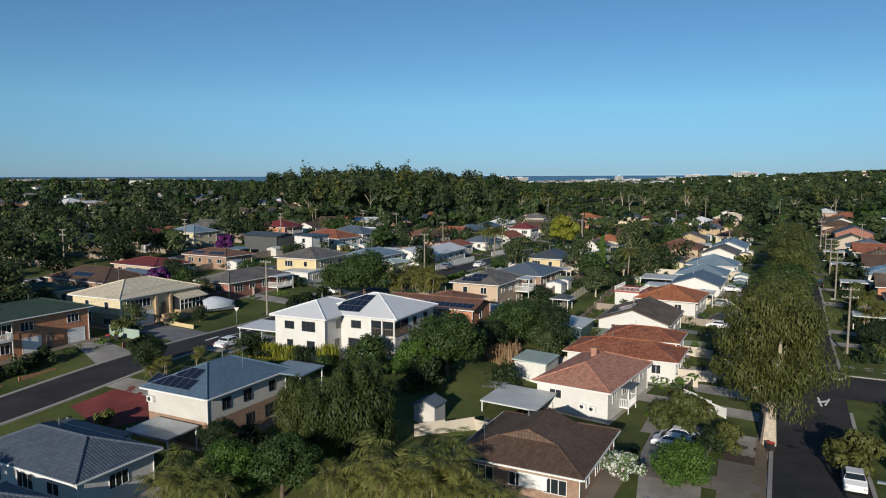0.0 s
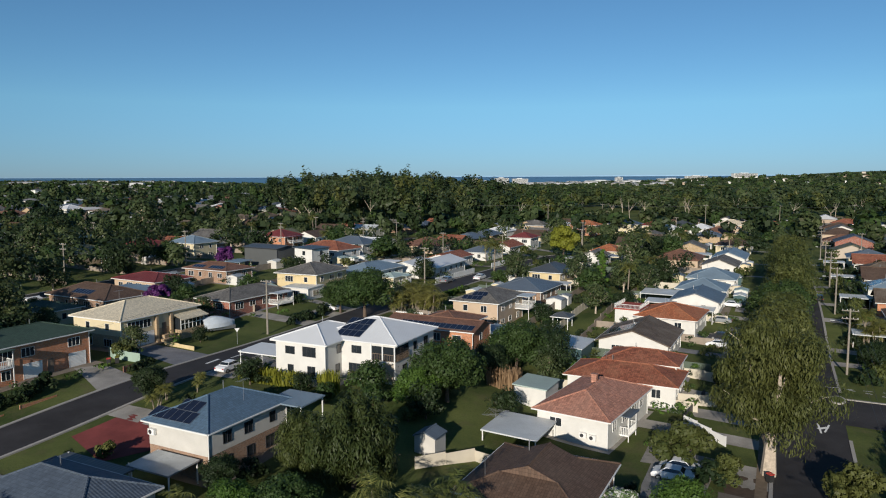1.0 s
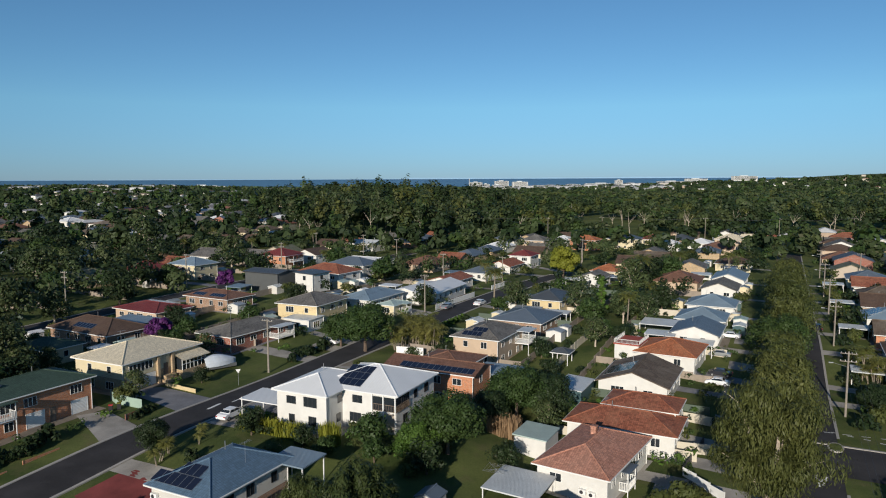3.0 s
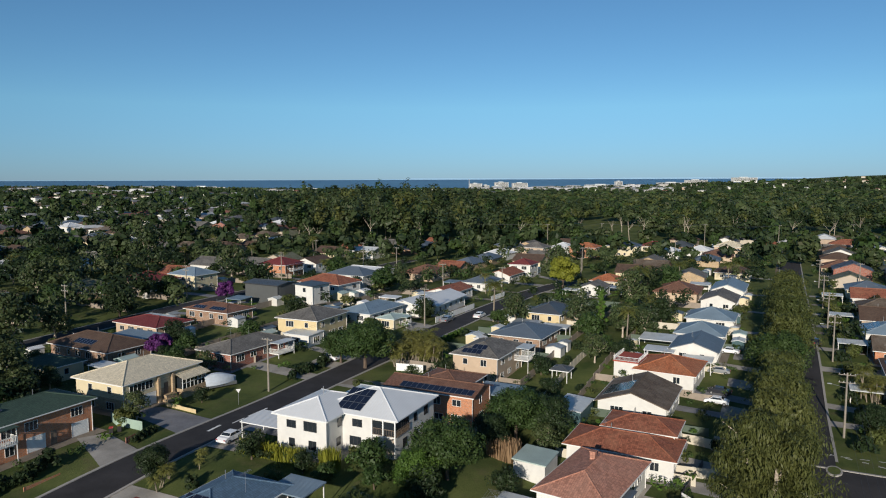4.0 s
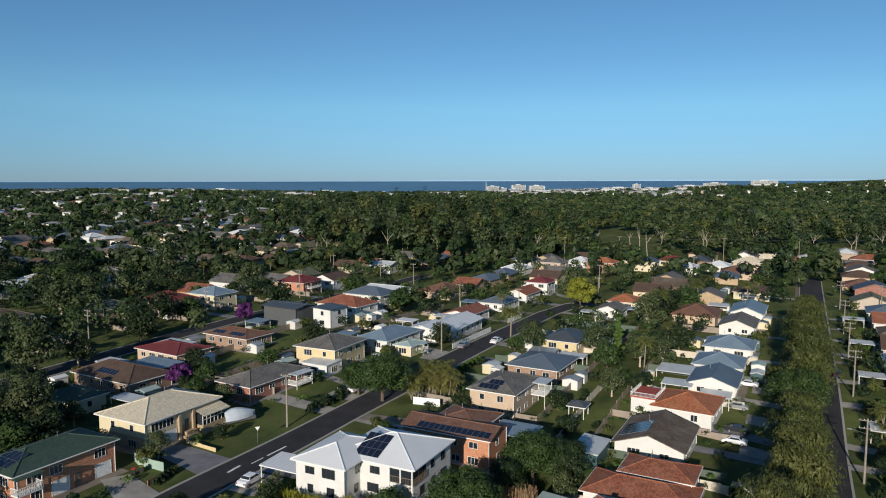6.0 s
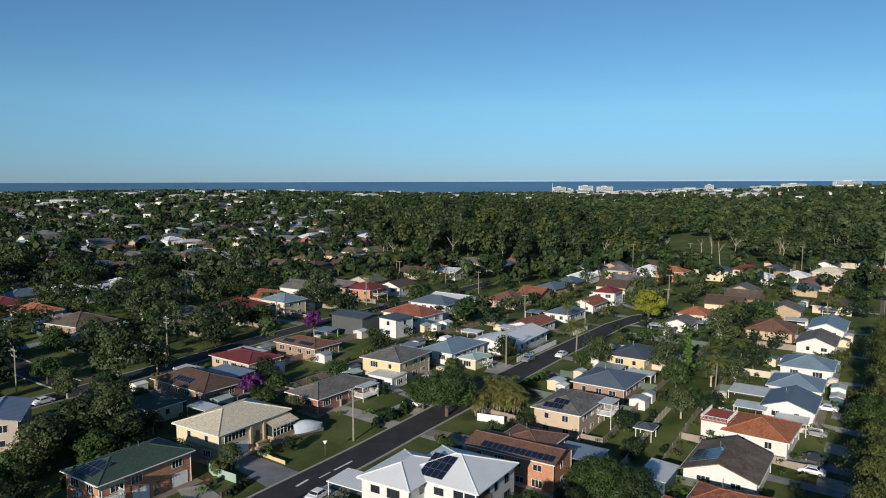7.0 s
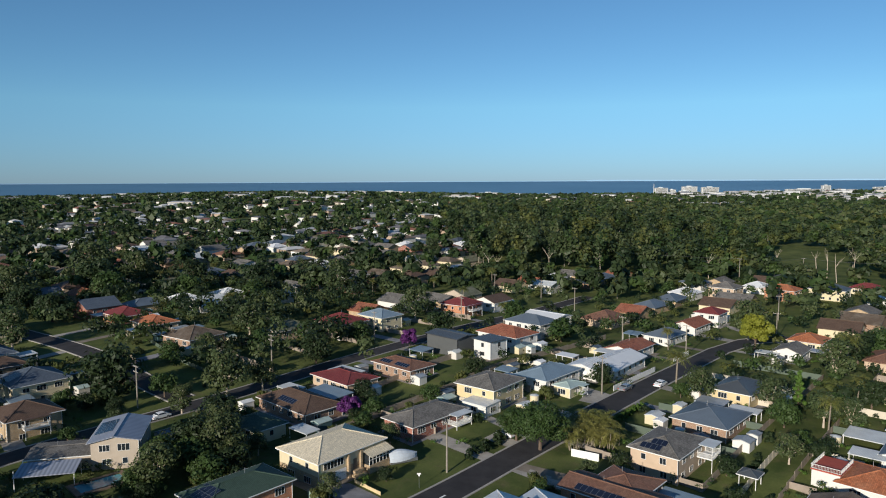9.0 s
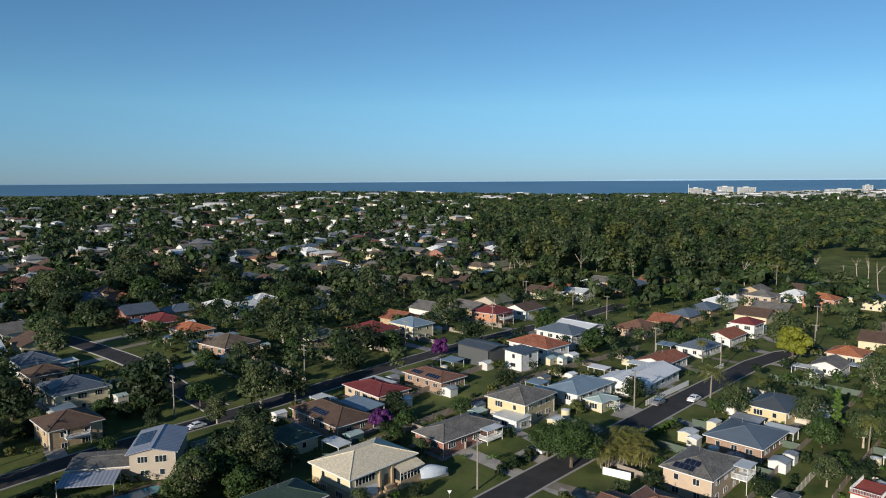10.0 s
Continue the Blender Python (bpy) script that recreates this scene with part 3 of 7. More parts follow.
class Roof:
    """Hip, gable, dutch or flat roof over a rectangle L by W with eaves at height h."""

    def __init__(self, L, W, h, kind, slope, over):
        self.L, self.W, self.h, self.kind = L + 2 * over, W + 2 * over, h, kind
        self.t = math.tan(radians(slope))
        self.slope = slope
        self.longx = L >= W
        if kind == "gable_y":
            self.longx, self.kind = False, "gable"
        if kind == "gable_x":
            self.longx, self.kind = True, "gable"
        self.span = self.W if self.longx else self.L
        self.rise = self.t * self.span / 2
        self.top = h + self.rise

    def build(self, mat):
        a, b, h = self.L / 2, self.W / 2, self.h
        s = Shape()
        low = h - 0.16
        P = lambda x, y, z: Vector((x, y, z)) if self.longx else Vector((y, x, z))
        if not self.longx:
            a, b = b, a
        flip = (lambda q: q) if self.longx else (lambda q: q[::-1])
        z1 = self.top
        ridge = []
        if self.kind == "flat":
            k = self.t * 2 * b
            s.face(flip([P(-a, -b, h), P(a, -b, h), P(a, b, h + k), P(-a, b, h + k)]))
            s.face(flip([P(-a, b, h + k - 0.16), P(a, b, h + k - 0.16), P(a, -b, low), P(-a, -b, low)]))
            for p, q in (((-a, -b, 0), (a, -b, 0)), ((a, -b, 0), (a, b, k)), ((a, b, k), (-a, b, k)), ((-a, b, k), (-a, -b, 0))):
                s.face(flip([P(p[0], p[1], low + p[2]), P(q[0], q[1], low + q[2]), P(q[0], q[1], h + q[2]), P(p[0], p[1], h + p[2])]))
            return s.made("roof", mat), ridge
        if self.kind == "hip":
            r = max(0.05, a - b)
            s.face(flip([P(-a, -b, h), P(a, -b, h), P(r, 0, z1), P(-r, 0, z1)]))
            s.face(flip([P(a, b, h), P(-a, b, h), P(-r, 0, z1), P(r, 0, z1)]))
            s.face(flip([P(-a, b, h), P(-a, -b, h), P(-r, 0, z1)]))
            s.face(flip([P(a, -b, h), P(a, b, h), P(r, 0, z1)]))
            ridge = [(P(-r, 0, z1), P(r, 0, z1))] + [(P(sx * a, sy * b, h), P(sx * r, 0, z1)) for sx in (-1, 1) for sy in (-1, 1)]
        elif self.kind == "dutch":
            r = a - b * 0.55
            zt, bt = h + (z1 - h) * 0.55, b * 0.45
            s.face(flip([P(-a, -b, h), P(a, -b, h), P(r, -bt, zt), P(r, 0, z1), P(-r, 0, z1), P(-r, -bt, zt)]))
            s.face(flip([P(a, b, h), P(-a, b, h), P(-r, bt, zt), P(-r, 0, z1), P(r, 0, z1), P(r, bt, zt)]))
            for q in (-1, 1):
                f = [P(q * a, -q * b, h), P(q * a, q * b, h), P(q * r, q * bt, zt), P(q * r, -q * bt, zt)]
                s.face(flip(f))
                s.face(flip([P(q * r, -q * bt, zt), P(q * r, q * bt, zt), P(q * r, 0, z1)]))
            ridge = [(P(-r, 0, z1), P(r, 0, z1))] + [(P(sx * a, sy * b, h), P(sx * r, sy * bt, zt)) for sx in (-1, 1) for sy in (-1, 1)]
        else:
            th = Vector((0, 0, -0.16))
            A, B, C, D, E, F = P(-a, -b, h), P(a, -b, h), P(a, b, h), P(-a, b, h), P(-a, 0, z1), P(a, 0, z1)
            s.face(flip([A, B, F, E]))
            s.face(flip([C, D, E, F]))
            s.face(flip([E + th, F + th, B + th, A + th]))
            s.face(flip([F + th, E + th, D + th, C + th]))
            for p, q in ((A, B), (B, F), (F, C), (C, D), (D, E), (E, A)):
                s.face(flip([p + th, q + th, q, p]))
            return s.made("roof", mat), [(E, F)]
        for p, q in (((-a, -b), (a, -b)), ((a, -b), (a, b)), ((a, b), (-a, b)), ((-a, b), (-a, -b))):
            s.face(flip([P(*p, low), P(*q, low), P(*q, h), P(*p, h)]))
        s.face(flip([P(-a, b, low), P(a, b, low), P(a, -b, low), P(-a, -b, low)]))
        return s.made("roof", mat), ridge

    def slope_pose(self, side, along_, up):
        """Pose on the roof plane over side 'x-', 'y-', 'y+', 'x+': metres along the eave from its middle and up the slope."""
        half = (self.L if side[0] == "x" else self.W) / 2
        rz = {"y-": 0, "x+": 90, "y+": 180, "x-": -90}[side]
        c = math.cos(radians(self.slope))
        m = pose(0, 0, 0, 0, 0, rz) @ Matrix.Translation((along_, -half + up * c, self.h + up * c * self.t))
        return m @ pose(0, 0, 0, self.slope, 0, 0)


def house(label, x, y, L, W, h, roof="hip", rm="grey_tile", wm="white", slope=21, bearing=GRID, over=0.55, low=None, solar=(), wins=True, trim="trim", garage=(), doors=(),
          dark=False, chimney=False, pipes=True, z=None, cat="house", gaps=None):
    """One house, centre at x, y; L runs along the bearing, W across it. low: another wall coat under the upper storey."""
    base = zg(x, y) if z is None else z
    top = tagged(new("house" if cat == "house" else cat.replace(" ", "_")), label, cat)
    top.matrix_basis = pose(x, y, base, 0, 0, 90 - bearing)
    HOUSES.append((x, y, math.hypot(L, W) / 2))
    if cat == "house" and y > 0 and math.hypot(x, y) < 330:
        LOTS.append((x, y, L, W, bearing))
    R = Roof(L, W, h, roof, slope, over)
    rng = random.Random(int(x * 13 + y * 7))
    s = Shape()
    a, b = L / 2, W / 2
    wall_top = h - 0.1
    split = (h - 2.7) if low else None
    if cat in ("carport", "patio roof", "awning"):
        n = 0
        for px in (-a + 0.1, a - 0.1):
            for py in (-b + 0.1, b - 0.1):
                part("post", Shape().box(px - 0.06, py - 0.06, -0.6, px + 0.06, py + 0.06, h + (py + b) * (R.t if R.kind == "flat" else 0) - 0.1).made("post", M["trim"]), top)
    else:
        s.box(-a, -b, -1.6, a, b, wall_top, 1 if low else 0)
        if low:
            s = Shape().box(-a, -b, -1.6, a, b, split, 1).box(-a - 0.02, -b - 0.02, split, a + 0.02, b + 0.02, wall_top, 0)
        if R.kind == "gable":
            zr = h + R.t * (b if R.longx else a) - 0.05
            if R.longx:
                for q in (-a, a):
                    tri = [(q, -b, wall_top), (q, b, wall_top), (q, 0, zr)]
                    s.face(tri if q > 0 else tri[::-1])
            else:
                for q in (-b, b):
                    tri = [(-a, q, wall_top), (a, q, wall_top), (0, q, zr)]
                    s.face(tri[::-1] if q > 0 else tri)
        part("wall", s.made("wall", [M[wm], M[low or wm]]), top)
    me, ridges = R.build(M[rm])
    rf = part("roof", me, top)
    if ridges:
        rs = Shape()
        for p, q in ridges:
            if (p - q).length > 0.3:
                rs.tube(p, q, 0.11, n=6)
        part("ridge_cap", rs.made("ridge_cap", M[rm]), rf)
    # gutters
    if R.kind != "flat" and pipes:
        A, B = R.L / 2, R.W / 2
        sides = [(-A, -B - 0.1, A, -B), (-A, B, A, B + 0.1), (-A - 0.1, -B, -A, B), (A, -B, A + 0.1, B)]
        if R.kind == "gable":
            sides = sides[:2] if R.longx else sides[2:]
        for q in sides:
            part("gutter", Shape().box(q[0], q[1], h - 0.17, q[2], q[3], h - 0.03).made("gutter", M[trim]), rf)
    to = top.matrix_basis
    seen = {}
    for side, n, c in (("x-", (-1, 0), (-a, 0)), ("y-", (0, -1), (0, -b)), ("x+", (1, 0), (a, 0)), ("y+", (0, 1), (0, b))):
        nw = to.to_3x3() @ Vector((*n, 0))
        seen[side] = nw.dot(EYE_AT - to @ Vector((*c, 0))) > 0
    if wins and cat == "house":
        floors = [h - 1.35] + ([h - 4.0] if h > 4.4 else [])
        for side in ("x-", "y-", "y+"):
            if not seen[side]:
                continue
            span = (W if side[0] == "x" else L) - 1.6
            rz = {"y-": 0, "x+": 90, "y+": 180, "x-": -90}[side]
            half = (L if side[0] == "x" else W) / 2 + (0.02 if low else 0)
            n = max(1, int(span / 3.3))
            for fz in floors:
                for i in range(n):
                    u = -span / 2 + span * (i + 0.5) / n + rng.uniform(-0.3, 0.3)
                    if any(g[0] == side and fz < h - 2.5 and abs(u - g[1]) < 2.2 for g in garage) or any(d[0] == side and abs(u - d[1]) < 1.3 for d in doors):
                        continue
                    if gaps and any(g[0] == side and g[1] < u < g[2] for g in gaps):
                        continue
                    w, hh = rng.choice([(1.8, 1.2), (1.2, 1.2), (2.1, 1.3), (0.9, 1.1), (1.5, 1.0)])
                    p = pose(0, 0, 0, 0, 0, rz) @ Vector((u, -half, fz))
                    window(top, p.x, p.y, p.z, rz, w, hh, dark)
    for side, u, *kind in garage:
        rz = {"y-": 0, "y+": 180, "x-": -90}[side]
        half = (L if side[0] == "x" else W) / 2 + (0.02 if low else 0)
        p = pose(0, 0, 0, 0, 0, rz) @ Vector((u, -half, 0.05))
        garage_door(top, p.x, p.y, p.z, rz, *(kind or []))
    for side, u, zz in doors:
        rz = {"y-": 0, "y+": 180, "x-": -90}[side]
        half = (L if side[0] == "x" else W) / 2 + (0.02 if low else 0)
        p = pose(0, 0, 0, 0, 0, rz) @ Vector((u, -half, zz))
        door(top, p.x, p.y, p.z, rz)
    if pipes and cat == "house":
        for q in ((-a, -b), (a, -b)):
            part("downpipe", Shape().tube((q[0] - 0.07, q[1] - 0.07, -0.5), (q[0] - 0.07, q[1] - 0.07, h - 0.1), 0.05, n=6).made("downpipe", M[trim]), top)
        v = Shape().tube((a * 0.3, b * 0.3, R.h + 0.3), (a * 0.3, b * 0.3, R.top + 0.5), 0.05, n=6)
        part("vent_pipe", v.made("vent_pipe", M["steel"]), rf)
    if chimney:
        part("chimney", Shape().box(-0.35, -0.35, h, 0.35, 0.35, R.top + 0.7).box(-0.42, -0.42, R.top + 0.7, 0.42, 0.42, R.top + 0.82).made("chimney", M["salmon_tile"]), rf, pose(a * 0.2, b * 0.15, 0))
    for side, u0, v0, cols, rows, *gone in solar:
        for i in range(cols):
            for j in range(rows):
                if gone and (i, j) in gone[0]:
                    continue
                part("solar_panel", panel_mesh(), rf, R.slope_pose(side, u0 + (i - (cols - 1) / 2) * 1.03, v0 + j * 1.7 + 0.85), "dark blue solar panel with silver frame" if i + j == 0 else "")
    return top


def porch_on(ho, side, u, width, depth, z, hh=2.4, rm="pale_metal", size=(0, 0)):
    """A railed veranda on the outside of one house wall. size: the house's L and W."""
    half = (size[0] if side[0] == "x" else size[1]) / 2
    m = pose(0, 0, 0, 0, 0, {"y-": 0, "y+": 180, "x-": -90}[side]) @ Matrix.Translation((u, -half, 0))
    a, d = width / 2, depth
    box = lambda n, q, mat: part(n, Shape().box(*q).made(n, M[mat]), ho, m)
    box("deck", (-a, -d, z - 0.18, a, -0.03, z), "trim")
    box("porch_roof", (-a - 0.2, -d - 0.25, z + hh, a + 0.2, -0.03, z + hh + 0.1), rm)
    for px in (-a + 0.06, a - 0.06):
        box("post", (px - 0.05, -d, -0.8, px + 0.05, -d + 0.1, z + hh), "trim")
    s = Shape()
    pts = [Vector((-a, -0.1, z)), Vector((-a, -d, z)), Vector((a, -d, z)), Vector((a, -0.1, z))]
    for p, q in zip(pts, pts[1:]):
        s.tube(p + Vector((0, 0, 0.95)), q + Vector((0, 0, 0.95)), 0.05, n=5)
        n = max(2, int((q - p).length / 0.22))
        for i in range(n + 1):
            r = p.lerp(q, i / n)
            s.box(r.x - 0.03, r.y - 0.03, z, r.x + 0.03, r.y + 0.03, z + 0.95)
    part("balustrade", s.made("balustrade", M["trim"]), ho, m)


def aircon(ho, x, y, z, rz=-90):
    o = part("air_conditioner", Shape().box(-0.45, -0.36, -0.32, 0.45, -0.03, 0.32).made("air_conditioner", M["trim"]), ho, pose(x, y, z, 0, 0, rz), "white air-conditioning unit")
    part("fan_grille", Shape().tube((-0.1, -0.35, 0), (-0.1, -0.375, 0), 0.24, n=14).made("fan_grille", M["trim_dark"]), o)


def antenna(ho, x, y, z, h=2.2):
    s = Shape().tube((x, y, z), (x, y, z + h), 0.025, n=5).tube((x - 0.9, y, z + h - 0.1), (x + 0.9, y, z + h - 0.1), 0.015, n=4)
    for k in range(7):
        s.tube((x - 0.8 + k * 0.26, y - 0.35, z + h - 0.1), (x - 0.8 + k * 0.26, y + 0.35, z + h - 0.1), 0.01, n=4)
    part("antenna", s.made("antenna", M["steel"]), ho)

# ---- planting ----
def cloud(rng, clumps, per, size, flat=0.3, droop=0.0, jitter=0.32):
    """Leaf sprays round several clumps: ragged quads that face mostly outwards. clumps: rows of x, y, z, rx, ry, rz."""
    V = []
    for cx, cy, cz, rx, ry, rz in clumps:
        n = per
        d = rng.normal(size=(n, 3))
        d /= np.linalg.norm(d, axis=1)[:, None]
        rad = rng.uniform(0.7, 1.08, n)[:, None] * (1 + 0.25 * (rng.random(n) < 0.08))[:, None]
        c = np.array([cx, cy, cz]) + d * rad * np.array([rx, ry, rz])
        nrm = d + rng.normal(size=(n, 3)) * jitter + np.array([0, 0, flat])
        nrm /= np.linalg.norm(nrm, axis=1)[:, None]
        t = np.cross(nrm, rng.normal(size=(n, 3)))
        if droop:
            t = t * (1 - droop) + np.array([0, 0, -1.0]) * droop
            t -= nrm * (t * nrm).sum(1)[:, None]
        t /= np.linalg.norm(t, axis=1)[:, None] + 1e-9
        b = np.cross(nrm, t)
        s = (size * rng.uniform(0.6, 1.35, n))[:, None]
        k = (rng.uniform(0.35, 0.8, n) * (1 - 0.7 * min(1, droop)))[:, None]
        w = rng.uniform(-0.35, 0.35, n)[:, None]
        V.append(np.stack([c - t * s, c + b * s * k + t * s * w, c + t * s, c - b * s * k - t * s * w], 1))
    return np.concatenate(V).reshape(-1, 3)


def quads(v, name, mat):
    n = len(v) // 4
    me = bpy.data.meshes.new(name)
    me.vertices.add(len(v))
    me.vertices.foreach_set("co", v.astype(np.float32).ravel())
    me.loops.add(len(v))
    me.loops.foreach_set("vertex_index", np.arange(len(v), dtype=np.int32))
    me.polygons.add(n)
    me.polygons.foreach_set("loop_start", np.arange(0, 4 * n, 4, dtype=np.int32))
    me.polygons.foreach_set("loop_total", np.full(n, 4, dtype=np.int32))
    me.materials.append(mat)
    me.update(calc_edges=True)
    me.validate()
    return me


def crown_clumps(rng, height, radius, start, count, shape="round", fat=1.0):
    rows = []
    for i in range(count):
        f = (i + 0.5) / count
        z = start + (height - start) * (0.15 + 0.8 * f) if shape not in ("round", "tufts") else start + (height - start) * rng.uniform(0.2, 0.88)
        k = math.sin(math.pi * min(0.97, max(0.12, (z - start) / (height - start) * 0.85 + 0.1)))
        if shape == "column":
            k = 1 - 0.75 * f
        ang, rr = i * 2.4 + rng.uniform(-0.4, 0.4), radius * k * rng.uniform(0.2, 0.85)
        cr = radius * rng.uniform(0.2, 0.4) * (0.6 + 0.4 * k) * fat
        rows.append((rr * math.cos(ang), rr * math.sin(ang), z, cr, cr, cr * rng.uniform(0.7, 1.0) * (2.2 if shape == "tufts" else 1.0)))
    return rows


def trunk_mesh(rng, height, radius, clumps, mat, forks=6):
    s = Shape()
    fork = min(c[2] for c in clumps) * 0.75
    lean = (rng.uniform(-0.3, 0.3), rng.uniform(-0.3, 0.3))
    s.tube((0, 0, -0.6), (lean[0] * 0.4, lean[1] * 0.4, fork * 0.5), radius * 1.25, radius * 0.95, cap=False)
    s.tube((lean[0] * 0.4, lean[1] * 0.4, fork * 0.5), (lean[0], lean[1], fork), radius * 0.95, radius * 0.75)
    for c in clumps[::max(1, len(clumps) // forks)]:
        mid = ((c[0] + lean[0]) / 2 + rng.uniform(-0.3, 0.3), (c[1] + lean[1]) / 2 + rng.uniform(-0.3, 0.3), fork + (c[2] - fork) * 0.55)
        s.tube((lean[0], lean[1], fork * 0.97), mid, radius * 0.5, radius * 0.33, 6, cap=False)
        s.tube(mid, c[:3], radius * 0.33, radius * 0.08, 5)
        tip = (c[0] * 1.35 + rng.uniform(-.4, .4), c[1] * 1.35 + rng.uniform(-.4, .4), c[2] + c[5] * 0.5)
        s.tube(c[:3], tip, radius * 0.1, radius * 0.03, 4)
    return s.made("trunk", mat, True)


KINDS = {}


def tree_kind(key, seed, height, radius, start, clumps, per, size, leaf, bark="bark", girth=0.22, shape="round", droop=0.0, fat=1.0):
    rng = np.random.default_rng(seed)
    cl = crown_clumps(rng, height, radius, start, clumps, shape, fat)
    KINDS[key] = (quads(cloud(rng, cl, per, size, droop=droop), "crown", M[leaf]), trunk_mesh(rng, height, girth, cl, M[bark]))


def tree(key, x, y, scale=1.0, spin=None, label="", name="tree", tall=1.0, group="", cat="tree"):
    cr, tk = KINDS[key]
    z = zg(x, y)
    top = tagged(new(name), label, cat, group)
    spin = (x * 37 + y * 53) % 360 if spin is None else spin
    top.matrix_basis = pose(x, y, z, 0, 0, spin) @ Matrix.Diagonal((scale, scale, scale * tall, 1))
    part("crown", cr, top)
    for stem in tk if isinstance(tk, list) else [tk]:
        part("trunk", stem, top)
    HOUSES.append((x, y, 1.0))
    return top


def palm_kind(key, seed, height, fronds, length, stems=1, lean=0.5, leaf="frond"):
    """Palm: ringed stem and arching fronds of paired leaflets."""
    rng = np.random.default_rng(seed)
    V, trunks = [], []
    for k in range(stems):
        s = Shape()
        ang = rng.uniform(0, 6.28)
        off = np.array([math.cos(ang), math.sin(ang)]) * (0 if stems == 1 else rng.uniform(0.3, 1.6))
        hh = height * rng.uniform(0.5 if stems > 1 else 0.9, 1.08)
        tip = np.array([off[0] * 1.5 + rng.uniform(-lean, lean), off[1] * 1.5 + rng.uniform(-lean, lean), hh])
        n = 6
        for i in range(n):
            p, q = [np.array([off[0], off[1], -0.4]) * (1 - f) + tip * f for f in (i / n, (i + 1) / n)]
            g = 0.16 if stems == 1 else 0.07
            s.tube(p, q, g * (1.25 - 0.3 * i / n), g * (1.15 - 0.3 * i / n), 7)
        trunks.append(s.made("trunk", M["palm_bark"], True))
        for j in range(fronds):
            a = j * 2.4 + rng.uniform(-0.2, 0.2)
            rise = rng.uniform(0.15, 1.3)
            d = np.array([math.cos(a), math.sin(a), 0])
            pts = [tip + d * length * (f * math.cos(rise * (1 - f))) + np.array([0, 0, length * (rise * f * 0.95 - 0.85 * f * f)]) for f in np.linspace(0, 1, 8)]
            side = np.array([-d[1], d[0], 0])
            for p, q, f in zip(pts, pts[1:], np.linspace(0, 1, 7)):
                w = length * 0.3 * math.sin(math.pi * (0.2 + 0.74 * f))
                ax = q - p
                for sg in (-1, 1):
                    for h2 in (0.0, 0.33, 0.66):
                        o = p + ax * h2
                        out = side * sg * w * rng.uniform(0.75, 1.1) + ax * 0.8 + np.array([0, 0, rng.uniform(-0.75, 0.1) * w])
                        V.append(np.stack([o, o + ax * 0.24, o + out + ax * 0.1, o + out]))
    KINDS[key] = (quads(np.concatenate(V), "crown", M[leaf]), trunks)


tree_kind("paperbark", 1, 19, 7.0, 2.6, 74, 520, 0.26, "leaf_olive", "pale_bark", 0.75, "round", 0.8, 1.0)
tree_kind("paperbark_b", 2, 15, 6.6, 1.6, 56, 220, 0.33, "leaf_olive", "pale_bark", 0.42, "round", 0.6, 1.15)
tree_kind("bushy", 3, 8, 5.0, 0.2, 85, 300, 0.22, "leaf_bush", "bark", 0.25, "tufts", 0.75, 0.6)
tree_kind("broad", 4, 8.5, 5.2, 1.8, 46, 300, 0.19, "leaf", "bark", 0.3, fat=1.1)
tree_kind("broad_b", 5, 7, 4.0, 1.0, 34, 380, 0.16, "leaf_dark", "bark", 0.22, fat=1.15)
tree_kind("bright", 6, 7, 3.8, 0.8, 34, 380, 0.16, "leaf_bright", "bark", 0.2, fat=1.1)
tree_kind("dome", 25, 3.9, 2.7, 0.1, 46, 240, 0.12, "leaf_bright", "bark", 0.1, fat=1.25)
tree_kind("yellow", 7, 9, 4.3, 2.0, 28, 220, 0.32, "leaf_yellow", "bark", 0.25)
tree_kind("cypress", 8, 9, 1.5, 0.3, 22, 130, 0.25, "leaf_bright", "bark", 0.12, "column")
tree_kind("purple", 9, 4.5, 2.6, 0.8, 18, 180, 0.25, "leaf_purple", "bark", 0.12)
tree_kind("shrub", 10, 2.6, 2.0, 0.1, 14, 44, 0.28, "leaf_dark", "bark", 0.07)
tree_kind("hedge", 11, 2.6, 1.9, 0.1, 22, 62, 0.22, "leaf_bright", "bark", 0.07)
tree_kind("blossom", 12, 2.6, 1.8, 0.1, 16, 150, 0.14, "flower", "bark", 0.07)
tree_kind("olive_shrub", 13, 4.0, 3.2, 0.3, 22, 150, 0.24, "leaf_olive", "bark", 0.1)
tree_kind("mid", 14, 8, 4.4, 0.4, 26, 88, 0.33, "leaf_dark", "bark", 0.25, fat=1.3)
tree_kind("mid_b", 15, 7, 4.4, 0.6, 26, 88, 0.33, "leaf", "bark", 0.22, fat=1.25)
tree_kind("mid_c", 16, 10, 4.8, 1.6, 26, 84, 0.33, "leaf_gum", "pale_bark", 0.28, fat=1.2)
tree_kind("mid_d", 17, 5, 3.2, 0.2, 18, 60, 0.38, "leaf_olive", "bark", 0.16, fat=1.2)
tree_kind("bare", 18, 9, 5.0, 2.5, 26, 30, 0.22, "leaf_gum", "pale_bark", 0.35)
palm_kind("palm", 21, 8, 26, 2.9)
palm_kind("palm_low", 22, 4.2, 10, 1.9, 9, 1.0)
palm_kind("yucca", 23, 2.6, 26, 0.9, 3, 0.5)
palm_kind("fan", 24, 6, 34, 2.3)

